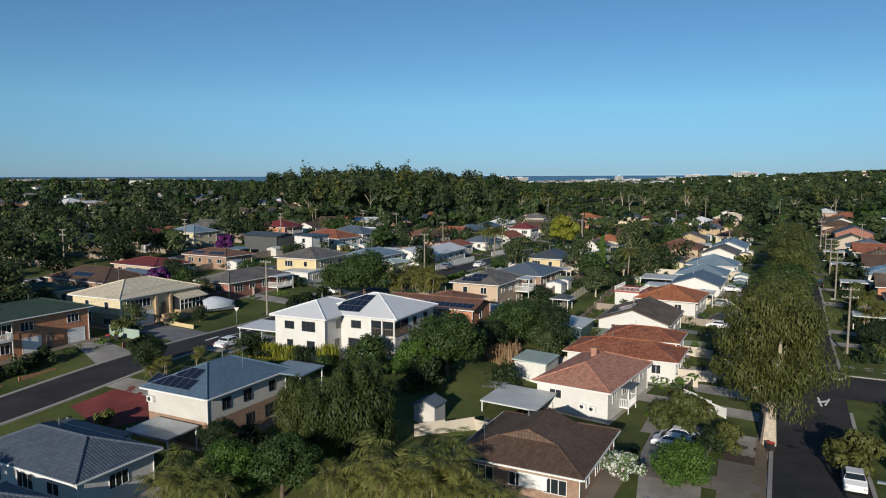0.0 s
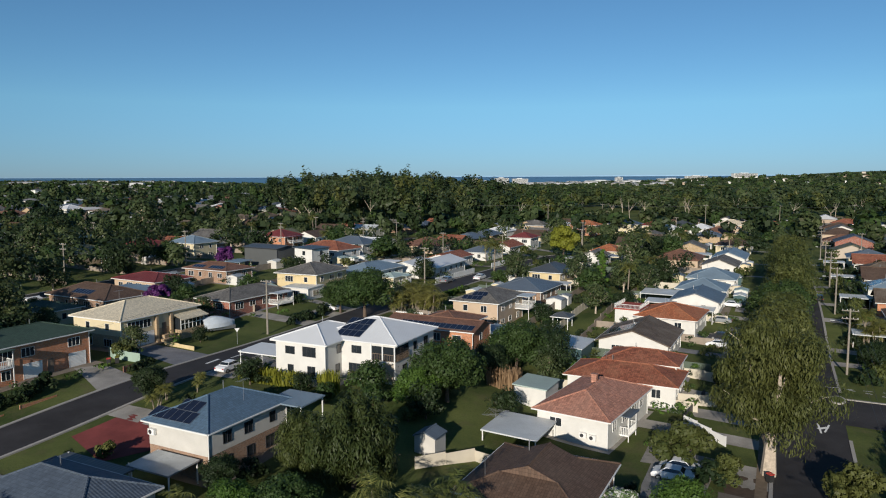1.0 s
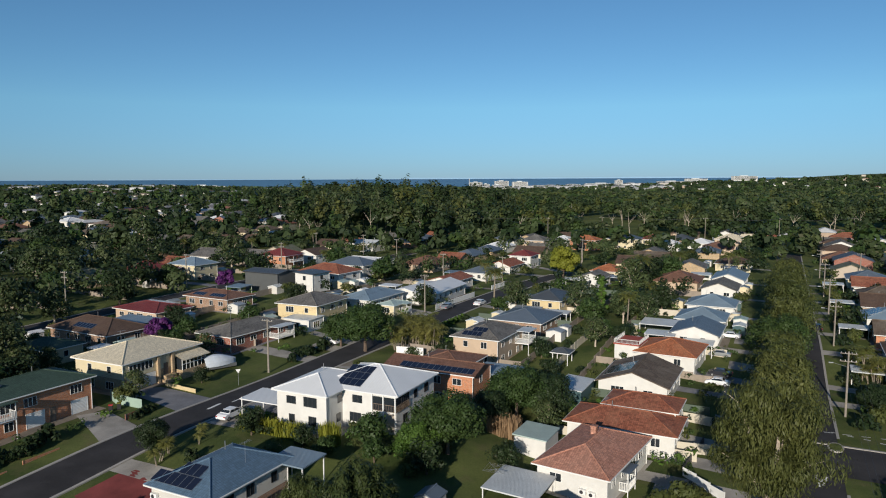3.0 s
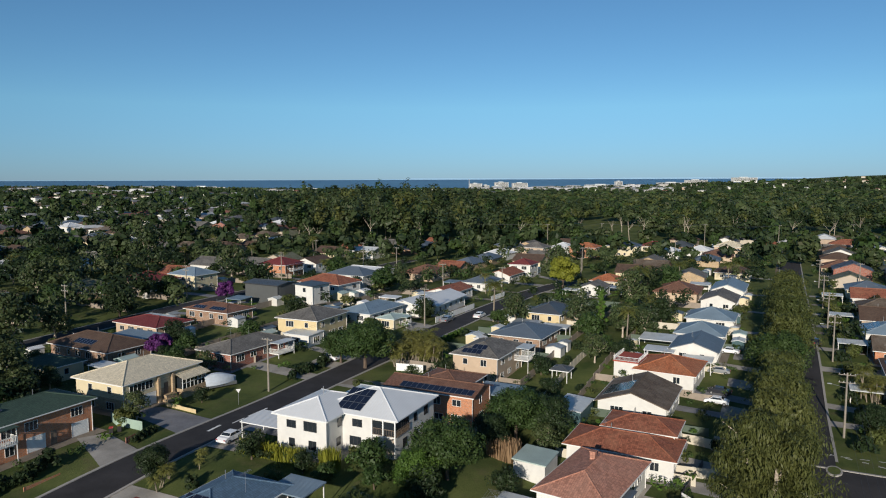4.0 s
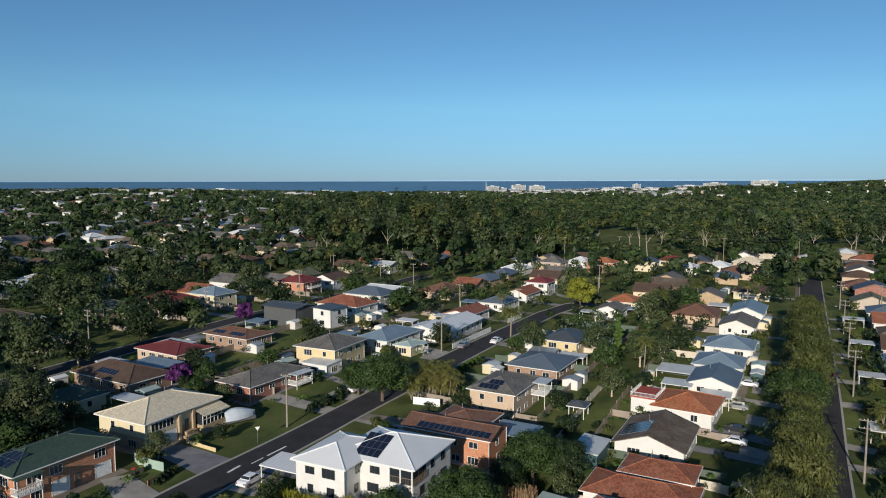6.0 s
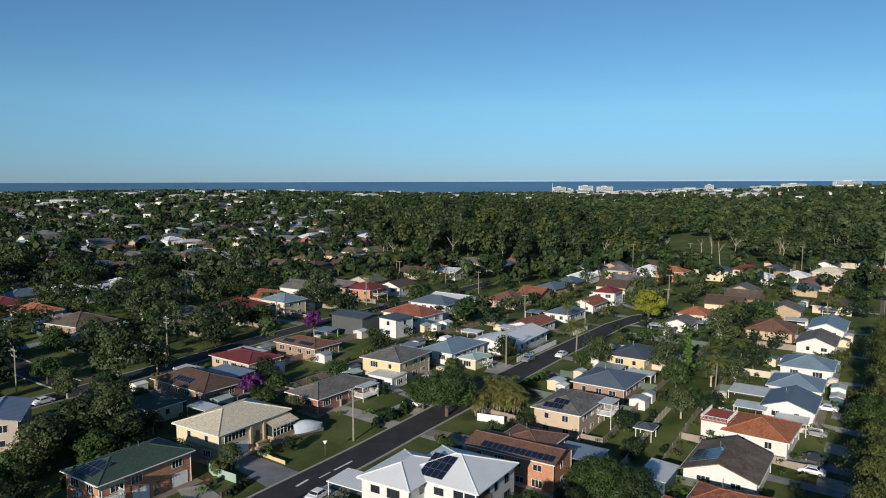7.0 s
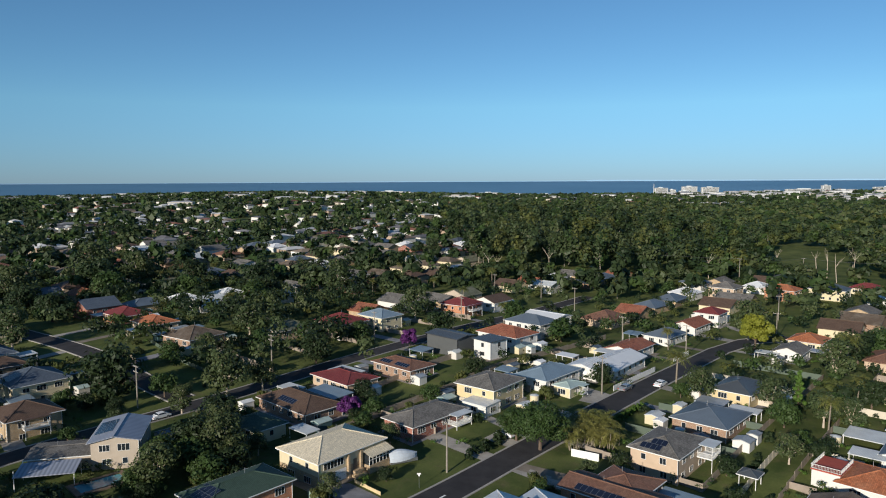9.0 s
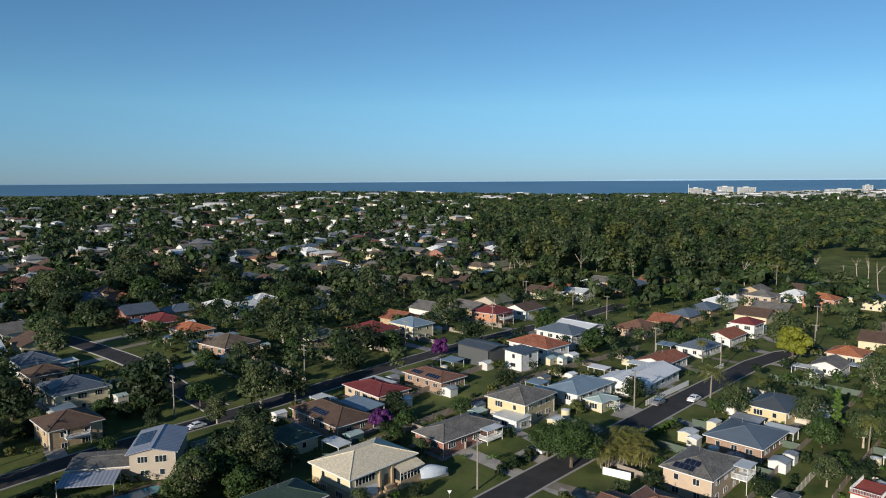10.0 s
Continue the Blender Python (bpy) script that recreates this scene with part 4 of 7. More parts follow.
# ---- houses that stand along the streets ----
blue_house = house("two-storey white and brick house with blue tiled hip roof", -24.9, 76.2, 12.1, 8.5, 5.2, rm="blue_tile", wm="grey", low="brick_brown", solar=[("x-",-1.5,0.7,6,1),("x-",-0.5,2.4,3,1)], slope=23, gaps=[("x-",-9,9)], dark=True)
nearleft_house = house("white house with grey-blue tiled hip roof", -33.6, 59.9, 7.4, 13.9, 3.4, rm="grey_tile", wm="white", slope=22)
brown_house = house("brown brick house with dark brown tiled dutch gable roof", 9.3, 65.6, 12.3, 11.5, 2.7, roof="dutch", rm="brown_tile", wm="brick_brown", slope=20)
salmon_house = house("raised white house with faded salmon tiled hip roof", 19.9, 89.7, 15.7, 9.1, 3.6, rm="salmon_tile", wm="white", slope=20, chimney=True, gaps=[("x-",-1,9)], bearing=33)
salshed_house = house("white shed with pale green metal roof", 13.1, 96.2, 5.6, 4.6, 2.7, roof="flat", slope=3, rm="aqua_metal", wm="white", cat="garden shed", over=0.2)
salpatio_house = house("low white flat patio roof on posts", 9.2, 82.4, 7.3, 6.8, 1.7, roof="flat", slope=2, rm="pale_metal", cat="patio roof", over=0.1)
red_house = house("white house with weathered red clay tiled roof", 27.3, 102.4, 8.4, 15.4, 3.0, rm="red_tile", wm="white", slope=19)
gable_house = house("white gabled house with brown tiled roof and solar panels", 35.0, 122.0, 13.9, 11.4, 3.0, roof="gable_x", rm="umber_tile", wm="white", slope=19, solar=[("y+",1.5,0.8,6,3)])
orange_house = house("white house with orange and red tiled roof", 45.8, 138.4, 11.9, 11.0, 3.0, rm="orange_tile", wm="white", slope=19, bearing=30)
greygab_house = house("white gabled house with slate grey metal roof", 56.8, 153.9, 12.4, 9.4, 3.0, roof="gable_x", rm="slate", wm="white", slope=19)
awn_house = house("white flat-roofed carport beside a house", 50.8, 161.6, 6.8, 8.3, 2.6, roof="flat", slope=2, rm="pale_metal", cat="carport", over=0.1)
bg10_house = house("white house with blue grey metal hip roof", 63.0, 168.1, 10.9, 10.4, 3.0, rm="bluegrey", wm="white")
bg11_house = house("white house with grey blue metal hip roof", 72.5, 186.5, 11.4, 11.4, 3.0, rm="bluegrey", wm="white")
g12_house = house("white gabled house with weathered grey metal roof", 86.4, 215.9, 14.9, 9.7, 3.0, roof="gable_x", rm="old_tile", wm="white")
g13_house = house("white house with blue grey metal roof", 99.5, 240.7, 18.9, 9.9, 3.0, roof="gable_x", rm="bluegrey", wm="white")
b14_house = house("house with dark brown tiled hip roof", 117.5, 281.1, 12.9, 12.9, 3.0, rm="brown_tile", wm="cream")
green_house = house("two-storey orange brick house with dark green tiled roof", -61.1, 99.5, 15.4, 8.9, 5.2, rm="green_tile", wm="brick_orange", slope=17, garage=[("y-",-1.2),("y-",5.6)], doors=[("y-",1.4,0.1)], solar=[("x-",0,0.9,4,2)])
cream_house = house("two-storey cream brick house with cream tiled hip roof", -53.9, 121.9, 16.4, 11.4, 5.0, rm="cream_tile", wm="cream", low="brick_tan", slope=18, garage=[("y-",-6),("y-",-3)], doors=[("y-",0.6,1.1)], bearing=26, gaps=[("y-",-9,9)])
cottage_house = house("brick cottage with weathered grey tiled roof", -42.1, 146.5, 16.9, 8.9, 3.0, rm="old_tile", wm="brick_red", slope=18, bearing=29)
yellow_house = house("two-storey yellow house with grey tiled hip roof", -31.5, 167.4, 12.9, 10.9, 5.0, rm="old_tile", wm="yellow", slope=18, bearing=24)
red5_house = house("low house with dark red metal roof", -71.0, 169.4, 9.9, 14.9, 3.0, rm="maroon", wm="peach", slope=14, bearing=30)
or6_house = house("brown brick house with rust brown tiled roof and solar panels", -59.0, 182.6, 8.9, 14.9, 3.0, rm="rust_tile", wm="brick_brown", slope=16, solar=[("x-",-3.5,1,4,1),("x-",3,1,5,1)], bearing=29)
dk7_house = house("dark brick house with brown tiled hip roof", -73.9, 148.7, 10.4, 18.9, 3.0, rm="brown_tile", wm="brick_brown", solar=[("x-",0,1.6,6,1)], bearing=29)
gr8_house = house("pale house with green tiled roof", -76.3, 133.0, 7.4, 9.9, 3.0, rm="green_tile", wm="cream", slope=16)
dg9_house = house("modern two-storey house with charcoal cladding", -51.6, 207.9, 7.9, 12.9, 5.8, roof="gable_y", rm="charcoal", wm="dark", slope=8, trim="trim_dark", dark=True, wins=False, bearing=30)
red10_house = house("two-storey white house with red tiled roof", -36.5, 223.9, 10.9, 15.9, 4.5, rm="red_tile", wm="white", bearing=30)
gr11_house = house("house with grey metal hip roof", -31.6, 246.7, 10.9, 14.9, 5, rm="slate", wm="white")
wh11_house = house("two-storey white house with white metal roof", -27.2, 258.8, 8.9, 14.9, 5.5, roof="gable_y", rm="white_metal", wm="white", slope=10, bearing=30)
dr12_house = house("peach brick house with dark red tiled roof", -96.7, 228.0, 12.9, 13.9, 4.5, rm="maroon", wm="peach", bearing=28)
gb13_house = house("two-storey cream house with blue grey metal roof", -85.8, 239.2, 9.9, 11.9, 5, rm="bluegrey", wm="cream", bearing=28)
ol14_house = house("peach house with olive tiled hip roof", -111.6, 215.8, 13.9, 9.9, 3.3, rm="olive", wm="peach", bearing=25)
or15_house = house("two-storey orange brick house with rusty red roof", -63.5, 273.4, 11.9, 11.9, 5, rm="maroon", wm="brick_orange", bearing=22)
wh16_house = house("white gabled house with brown roof", -53.9, 291.6, 12.9, 10.9, 4, roof="gable_x", rm="brown_tile", wm="white", bearing=25)
wh17_house = house("white house with pale metal roof", -37.7, 346.9, 10.9, 12.9, 4, roof="gable_y", rm="pale_metal", wm="white", slope=14, bearing=25)
wh18_house = house("long white gabled house with white metal roof", -2.2, 204.8, 20.9, 9.9, 3, roof="gable_x", rm="white_metal", wm="white", slope=16, garage=[("x-",0,2.6,2.1)], bearing=24)
bl19_house = house("white house with pale blue metal hip roof", -19.1, 185.2, 15.9, 9.4, 3, rm="bluegrey", wm="white", slope=18, bearing=28)
porch19_house = house("small white room with pale green metal roof", -13.1, 178.8, 6.7, 4.8, 2.6, rm="aqua_metal", wm="cream", slope=14, over=0.4)
br20_house = house("white house with brown red tiled gable roof", 2.3, 226.6, 14.9, 8.9, 3, roof="gable_x", rm="red_tile", wm="white", slope=16)
nv21_house = house("white house with dark blue metal roof", 14.3, 250.9, 12.9, 8.9, 3, rm="slate", wm="white", bearing=30)
rd22_house = house("white gabled house with red tiled roof", 24.5, 271.2, 13.9, 8.9, 3, roof="gable_x", rm="red_tile", wm="white", bearing=28)
rd22b_house = house("two-storey white house with red metal roof", 33.2, 286.2, 9.9, 8.9, 5, rm="maroon", wm="white", bearing=26)
ye23_house = house("raised yellow house with dark tiled hip roof", 28.9, 185.1, 12.9, 8.9, 4, rm="charcoal", wm="yellow", slope=20, bearing=28)
bg24_house = house("long house with blue grey metal hip roof", 19.7, 163.7, 13.9, 11.9, 3, rm="slate", wm="brick_brown", slope=17, bearing=28)
gb25_house = house("two-storey peach house with grey brown tiled roof and solar panels", 9.2, 140.3, 13.4, 9.4, 5, rm="old_tile", wm="peach", slope=19, solar=[("x-",-1,0.8,4,1),("x-",0,2.5,3,1)])
orbr26_house = house("orange brick house with brown tiled roof and solar panels", -0.9, 116.5, 7.4, 15.9, 4.5, roof="gable_y", rm="rust_tile", wm="brick_orange", slope=15, solar=[("x-",1.2,0.5,13,1)], bearing=26)
wg27_house = house("white gabled house with dark metal roof", 51.6, 236.8, 10.9, 7.9, 3, roof="gable_x", rm="old_tile", wm="white", bearing=26)
or28_house = house("house with orange tiled hip roof", 60.5, 254.3, 10.9, 9.9, 3, rm="orange_tile", wm="cream")
M1_house = house("two-storey house with ribbed dark metal roof and solar panels", -96.1, 115.0, 12.9, 8.4, 5.5, roof="gable_x", rm="stripes", wm="taupe", slope=12, solar=[("y+",-0.5,0.4,7,2)], bearing=-28)
M1b_house = house("low house with flat grey tiled roof", -104.2, 109.1, 7.9, 10.9, 3, roof="gable_y", rm="old_tile", wm="taupe", slope=9, bearing=-28)
M2_house = house("two-storey tan brick house with brown tiled roof", -127.2, 122.7, 10.9, 10.9, 4.5, rm="brown_tile", wm="brick_tan")
M3_house = house("two-storey cream house with slate tiled roof and solar panels", -145.7, 143.1, 12.9, 13.4, 4.5, rm="grey_tile", wm="cream", solar=[("x-",0,1,4,2)])
M4_house = house("two-storey peach house with brown tiled roof", -163.7, 151.3, 9.9, 8.9, 4, rm="brown_tile", wm="peach")
M5_house = house("white house with blue grey tiled roof", -176.7, 159.4, 9.9, 11.9, 4, rm="grey_tile", wm="white")
M6_house = house("low brick house with brown tiled hip roof", -132.2, 192.7, 12.9, 13.9, 3, rm="umber_tile", wm="brick_brown", bearing=20)
M7_house = house("peach house with red tiled hip roof", -156.1, 205.6, 9.9, 12.9, 3, rm="orange_tile", wm="peach")
M8_house = house("brick house with dark red tiled roof", -177.9, 218.1, 10.9, 13.9, 3, rm="maroon", wm="brick_orange")
F1_house = house("two-storey orange brick house with tiled roof", 71.0, 347.6, 9.9, 12.9, 5, rm="orange_tile", wm="brick_orange", bearing=30)
F2_house = house("two-storey peach house with pale tiled roof", 46.9, 351.2, 10.9, 11.9, 5, rm="old_tile", wm="peach", bearing=30)
F3_house = house("house with dark tiled roof and solar panels", 92.0, 353.9, 10.9, 14.9, 5, rm="charcoal", wm="cream")
F4_house = house("low house with red metal roof", 113.9, 374.2, 10.9, 13.9, 3, rm="maroon", wm="cream", bearing=30)
F5_house = house("low white house with white metal roof", 130.9, 354.5, 10.9, 10.9, 3, rm="white_metal", wm="white", bearing=30)
F6_house = house("two-storey cream house with pale tiled roof", 146.7, 355.6, 11.9, 13.9, 5, rm="cream_tile", wm="peach", bearing=30)
F7_house = house("low house with red tiled roof", 178.7, 379.3, 10.9, 11.9, 3, rm="red_tile", wm="cream", bearing=30)
F8_house = house("brick house with red brown tiled roof", 219.1, 378.8, 11.9, 15.9, 4, rm="red_tile", wm="brick_red", bearing=30)
F9_house = house("house with dark grey metal roof", 34.4, 369.6, 10.9, 11.9, 4, rm="slate", wm="grey", bearing=30)


def join_to(main, extra):
    for c in list(extra.children):
        m = main.matrix_basis.inverted() @ extra.matrix_basis @ c.matrix_basis
        c.parent = main
        c.matrix_basis = m
    bpy.data.objects.remove(extra)


def rail(parent, p0, p1, z, h=0.95, mat="trim"):
    """Balustrade: two rails and balusters."""
    p0, p1 = Vector((*p0, z)), Vector((*p1, z))
    s = Shape()
    up = Vector((0, 0, h))
    s.tube(p0 + up, p1 + up, 0.05, n=5).tube(p0 + up * 0.12, p1 + up * 0.12, 0.03, n=4)
    n = max(2, int((p1 - p0).length / 0.25))
    for i in range(n + 1):
        q = p0.lerp(p1, i / n)
        s.tube(q, q + up, 0.022, n=4, cap=False)
    return part("balustrade", s.made("balustrade", M[mat]), parent)


# white two-storey house with two hipped wings
wb = 25
ux, uy = math.sin(radians(wb)), math.cos(radians(wb))
at = lambda p, u, v: (p[0] + ux * u - uy * v, p[1] + uy * u + ux * v)
main_c, wing_c = at((-6.3, 93.2), 6.5, 6.9), at((-15.9, 93.1), 6.2, 4.7)
white_house = house("two-storey white rendered house with white metal roof and solar panels", *main_c, 11.9, 12.8, 5.3, rm="white_metal", slope=19, bearing=wb, z=1.75, dark=True, pipes=False,
                    solar=[("x-", -1.6, 0.9, 4, 3)], gaps=[("x-", 1.6, 9)])
wing = house("white wing of a house", *wing_c, 11.3, 8.3, 5.3, rm="white_metal", slope=19, bearing=wb, z=1.75, dark=True)
join_to(white_house, wing)
fx = -5.95 - 0.02
# dark glass panels stand in for the shade inside the upper veranda
part("veranda_opening", Shape().box(fx - 0.03, -6.42, 2.75, fx + 0.3, -2.6, 4.75).box(fx, -6.43, 2.75, -2.2, -6.2, 4.75).made("veranda_opening", M["glass"]), white_house, label="dark panels for the shade of an open upper veranda")
part("screen", Shape().box(fx - 0.06, -6.3, 0.0, fx, -4.2, 2.5).made("screen", M["taupe"]), white_house, label="taupe roller screen")
for py in (-6.3, -4.4, -2.6):
    part("post", Shape().box(fx - 0.16, py - 0.08, -0.3, fx, py + 0.08, 5.2).made("post", M["trim"]), white_house)
rail(white_house, (fx - 0.1, -6.3), (fx - 0.1, -2.6), 2.7, 1.0, "timber")
rail(white_house, (fx - 0.1, -6.5), (-2.0, -6.5), 2.7, 1.0, "timber")
cc = at((-15.9, 93.1), 4.0, 12.8)
house("white flat-roofed carport beside a white house", cc[0], cc[1], 5.0, 7.0, 2.7, roof="flat", slope=2, rm="white_metal", bearing=wb, cat="carport", over=0.15, z=1.6)

# additions to the nearest houses
house("flat dark metal carport roof beside a house", -35.5, 65.5, 5.0, 9.5, 2.5, roof="flat", slope=2, rm="charcoal", cat="carport", over=0.1)
house("low flat tiled lean-to roof", -28.3, 68.3, 3.8, 5.8, 2.3, roof="flat", slope=3, rm="galv", cat="carport", over=0.1)
house("blue flat-roofed patio beside a blue-roofed house", -17.3, 79.8, 4.2, 5.0, 4.6, roof="flat", slope=2, rm="bluegrey", cat="patio roof", over=0.15, z=-0.6)
house("second tiled roof of a red-roofed white house", 31.5, 107.5, 7.0, 10.5, 3.1, rm="red_tile", slope=18, z=-1.3)
house("brown tiled rear part of an orange brick house", 1.0, 121.0, 9.5, 9.0, 4.3, rm="rust_tile", wm="brick_orange", slope=16)
house("flat blue metal patio roof", 9.8, 119.5, 6.0, 7.5, 3.6, roof="flat", slope=3, rm="bluegrey", cat="patio roof", over=0.15)
house("teal lean-to with pale roof", 22.5, 117.5, 8.0, 4.5, 2.6, roof="flat", slope=4, rm="pale_metal", wm="teal", over=0.15, wins=False, cat="garden shed")
house("white modern two-storey box beside charcoal cladding", -38.5, 204.5, 7.5, 6.5, 5.6, roof="flat", slope=2, rm="charcoal", wm="white", dark=True, bearing=30)
house("white lower garage wing with white metal roof", -9.0, 197.0, 9.0, 9.0, 2.9, roof="gable_x", rm="white_metal", wm="white", slope=15, bearing=24, garage=[("x-", 0, 3.2, 2.1)], wins=False)
house("small blue-roofed garden shed", -1.5, 76.5, 2.6, 2.6, 2.1, roof="gable_x", rm="slate", wm="grey", wins=False, over=0.15, pipes=False, cat="garden shed")
house("pale flat-roofed sleepout behind a yellow house", -32.0, 158.5, 5.5, 7.0, 2.6, roof="flat", slope=2, rm="pale_metal", wm="white", over=0.2)
house("white flat roof beside a red-roofed house", -72.0, 173.0, 5.0, 9.0, 3.2, roof="flat", slope=2, rm="pale_metal", wm="cream", over=0.2)
house("pale tank-like garden shed", 50.0, 181.0, 2.6, 2.6, 2.6, roof="flat", slope=2, rm="pale_metal", wm="galv", wins=False, over=0.05, cat="garden shed")
house("ribbed blue and white awning roof", -101.0, 101.5, 5.0, 10.0, 2.5, roof="flat", slope=7, rm="stripes", cat="awning", over=0.1, bearing=-28)

# porches, air conditioners and aerials
porch_on(cottage_house, "y-", 5.0, 5.0, 2.6, 0.8, 2.2, "pale_metal", (16.9, 8.9))
porch_on(gb25_house, "y-", 4.6, 4.2, 3.0, 2.6, 2.4, "pale_metal", (13.4, 9.4))
part("sunroom_base", Shape().box(2.6, -7.6, -0.8, 8.1, -5.74, 1.5).made("sunroom_base", M["brick_tan"]), cream_house, label="tan brick base of a glazed sunroom")
glz = part("sunroom_glazing", Shape().box(2.7, -7.5, 1.5, 8.0, -5.74, 3.5).made("sunroom_glazing", M["glass"]), cream_house, label="dark glazing of a sunroom")
for q in range(7):
    x_ = 2.66 + q * 0.893
    part("mullion", Shape().box(x_ - 0.045, -7.56, 1.5, x_ + 0.045, -7.45, 3.5).made("mullion", M["trim"]), glz)
part("transom", Shape().box(2.62, -7.57, 2.45, 8.08, -7.44, 2.53).made("transom", M["trim"]), glz)
part("awning", Shape().face([(2.3, -8.3, 3.5), (8.5, -8.3, 3.5), (8.5, -5.7, 4.3), (2.3, -5.7, 4.3)]).face([(2.3, -5.7, 4.2), (8.5, -5.7, 4.2), (8.5, -8.3, 3.4), (2.3, -8.3, 3.4)]).box(2.3, -8.34, 3.38, 8.5, -8.3, 3.52).made("awning", M["cream_tile"]), cream_house)
for u_ in (-6.2, -4.6, -3.0):
    window(cream_house, u_, -5.72, 3.7, 0, 1.5, 1.3)
for x_ in (-1.2, 1.9):
    part("pier", Shape().box(x_ - 0.25, -6.2, -0.8, x_ + 0.25, -5.72, 4.6).made("pier", M["brick_tan"]), cream_house)
part("step", Shape().box(-0.6, -7.4, -0.8, 2.2, -5.74, 0.5).box(-0.3, -6.8, 0.5, 2.0, -5.74, 1.1).made("step", M["brick_tan"]), cream_house, label="brick entry steps")
porch_on(salmon_house, "y-", -2.0, 3.0, 1.2, 0.6, 2.3, "slate", (15.7, 9.1))
porch_on(ol14_house, "y-", 3.0, 4.5, 2.2, 1.5, 2.0, "olive", (13.9, 9.9))
porch_on(or15_house, "y-", 0.0, 7.0, 2.0, 2.6, 2.2, "maroon", (11.9, 11.9))
porch_on(M2_house, "y-", 0.0, 5.0, 1.6, 2.2, 2.2, "brown_tile", (10.9, 10.9))
porch_on(M4_house, "y-", 0.0, 6.0, 1.8, 1.6, 2.2, "brown_tile", (9.9, 8.9))
porch_on(green_house, "y-", -6.5, 3.5, 1.6, 2.7, 2.2, "green_tile", (15.4, 8.9))
porch_on(porch19_house, "y-", 1.5, 2.6, 1.6, 0.5, 2.0, "aqua_metal", (6.7, 4.8))
porch_on(dr12_house, "y-", -2.0, 5.0, 1.6, 1.8, 2.2, "maroon", (12.9, 13.9))
wing2 = house("hipped wing of a white house", -33.6, 48.2, 7.5, 6.0, 3.4, rm="grey_tile", wm="white", slope=22, pipes=False)
join_to(nearleft_house, wing2)
aircon(blue_house, -6.1, 3.6, 4.0)
aircon(salmon_house, -7.9, -1.6, 1.3)
aircon(salmon_house, -7.9, -2.8, 1.2)
aircon(green_house, -7.8, 0.5, 2.6)
antenna(brown_house, -4.0, 4.0, 3.2)
antenna(blue_house, 1.0, -2.5, 6.0, 2.6)
antenna(red_house, 0.0, 3.0, 4.0, 1.8)
antenna(cottage_house, -3.0, 1.0, 4.2, 2.4)
antenna(cream_house, -2.0, 2.0, 6.6, 2.0)
part("roller_shutter", Shape().box(-1.3, -0.1, -0.65, 1.3, 0.0, 0.5).box(-1.4, -0.16, 0.5, 1.4, 0.0, 0.66).made("roller_shutter", M["trim"]), brown_house, pose(-6.15, -1.6, 1.45, 0, 0, -90), "white closed window shutter")

# ---- power poles and wires ----
POLE_TOPS = []


def power_pole(x, y, h=10.5, arms=2, bearing=GRID, lamp=False):
    p = tagged(new("power_pole"), "grey timber power pole with crossarms and insulators", "power pole", "power poles")
    p.matrix_basis = pose(x, y, zg(x, y), 0, 0, -bearing)
    part("pole", Shape().tube((0, 0, -0.5), (0, 0, h), 0.19, 0.13, 8).made("pole", M["pole"], True), p)
    for k in range(arms):
        z = h - 0.35 - k * 1.3
        arm = part("crossarm", Shape().box(-1.25, -0.16, z - 0.06, 1.25, -0.05, z + 0.06).made("crossarm", M["pole"]), p)
        for ix in (-1.1, -0.45, 0.45, 1.1):
            part("insulator", Shape().tube((ix, -0.1, z + 0.06), (ix, -0.1, z + 0.26), 0.05, 0.03, 6).made("insulator", M["trim"]), arm)
    if lamp:
        part("lamp_arm", Shape().tube((0, 0, h - 2.6), (-2.2, 0, h - 2.1), 0.035, n=5).box(-2.8, -0.12, h - 2.18, -2.15, 0.12, h - 2.05).made("lamp_arm", M["steel"]), p)
    POLE_TOPS.append((x, y, zg(x, y) + h - 0.2))
    HOUSES.append((x, y, 1.0))


def wire(p, q, sag=0.7, r=0.012, off=0.0):
    s = Shape()
    p, q = Vector(p), Vector(q)
    side = (q - p).cross(Vector((0, 0, 1))).normalized() * off
    pts = [p.lerp(q, f / 8) + side - Vector((0, 0, 4 * sag * (f / 8) * (1 - f / 8))) for f in range(9)]
    for a, b in zip(pts, pts[1:]):
        s.tube(a, b, r, n=4, cap=False)
    tagged(new("power_line", s.made("power_line", M["trim_dark"])), "thin dark sagging overhead power line", "cable", "power lines")


right_line = [along((46.8, 74.0), 26.8, s) for s in (-34, 43, 88, 120, 158, 205)]
for k, (x, y) in enumerate(right_line):
    power_pole(x, y, 11 if k == 1 else 10.5, 2, GRID, True)
for a, b in zip(POLE_TOPS, POLE_TOPS[1:]):
    for o in (-1.1, -0.45, 0.45, 1.1):
        wire(a, b, 0.6, off=o)
n0 = len(POLE_TOPS)
for x, y in [along((-32.0, 125.6), 26, s) for s in (-95, 0, 62, 118)]:
    power_pole(x, y, 10, 1, GRID, False)
for a, b in zip(POLE_TOPS[n0:], POLE_TOPS[n0 + 1:]):
    for o in (-0.45, 0.45):
        wire(a, b, 0.6, off=o)
n0 = len(POLE_TOPS)
for x, y in [along((-97, 178), 24, s) for s in (-80, -40, 0, 42, 90, 150)]:
    power_pole(x, y, 10.5, 2, GRID)
for a, b in zip(POLE_TOPS[n0:], POLE_TOPS[n0 + 1:]):
    for o in (-1.1, 1.1):
        wire(a, b, 0.6, off=o)
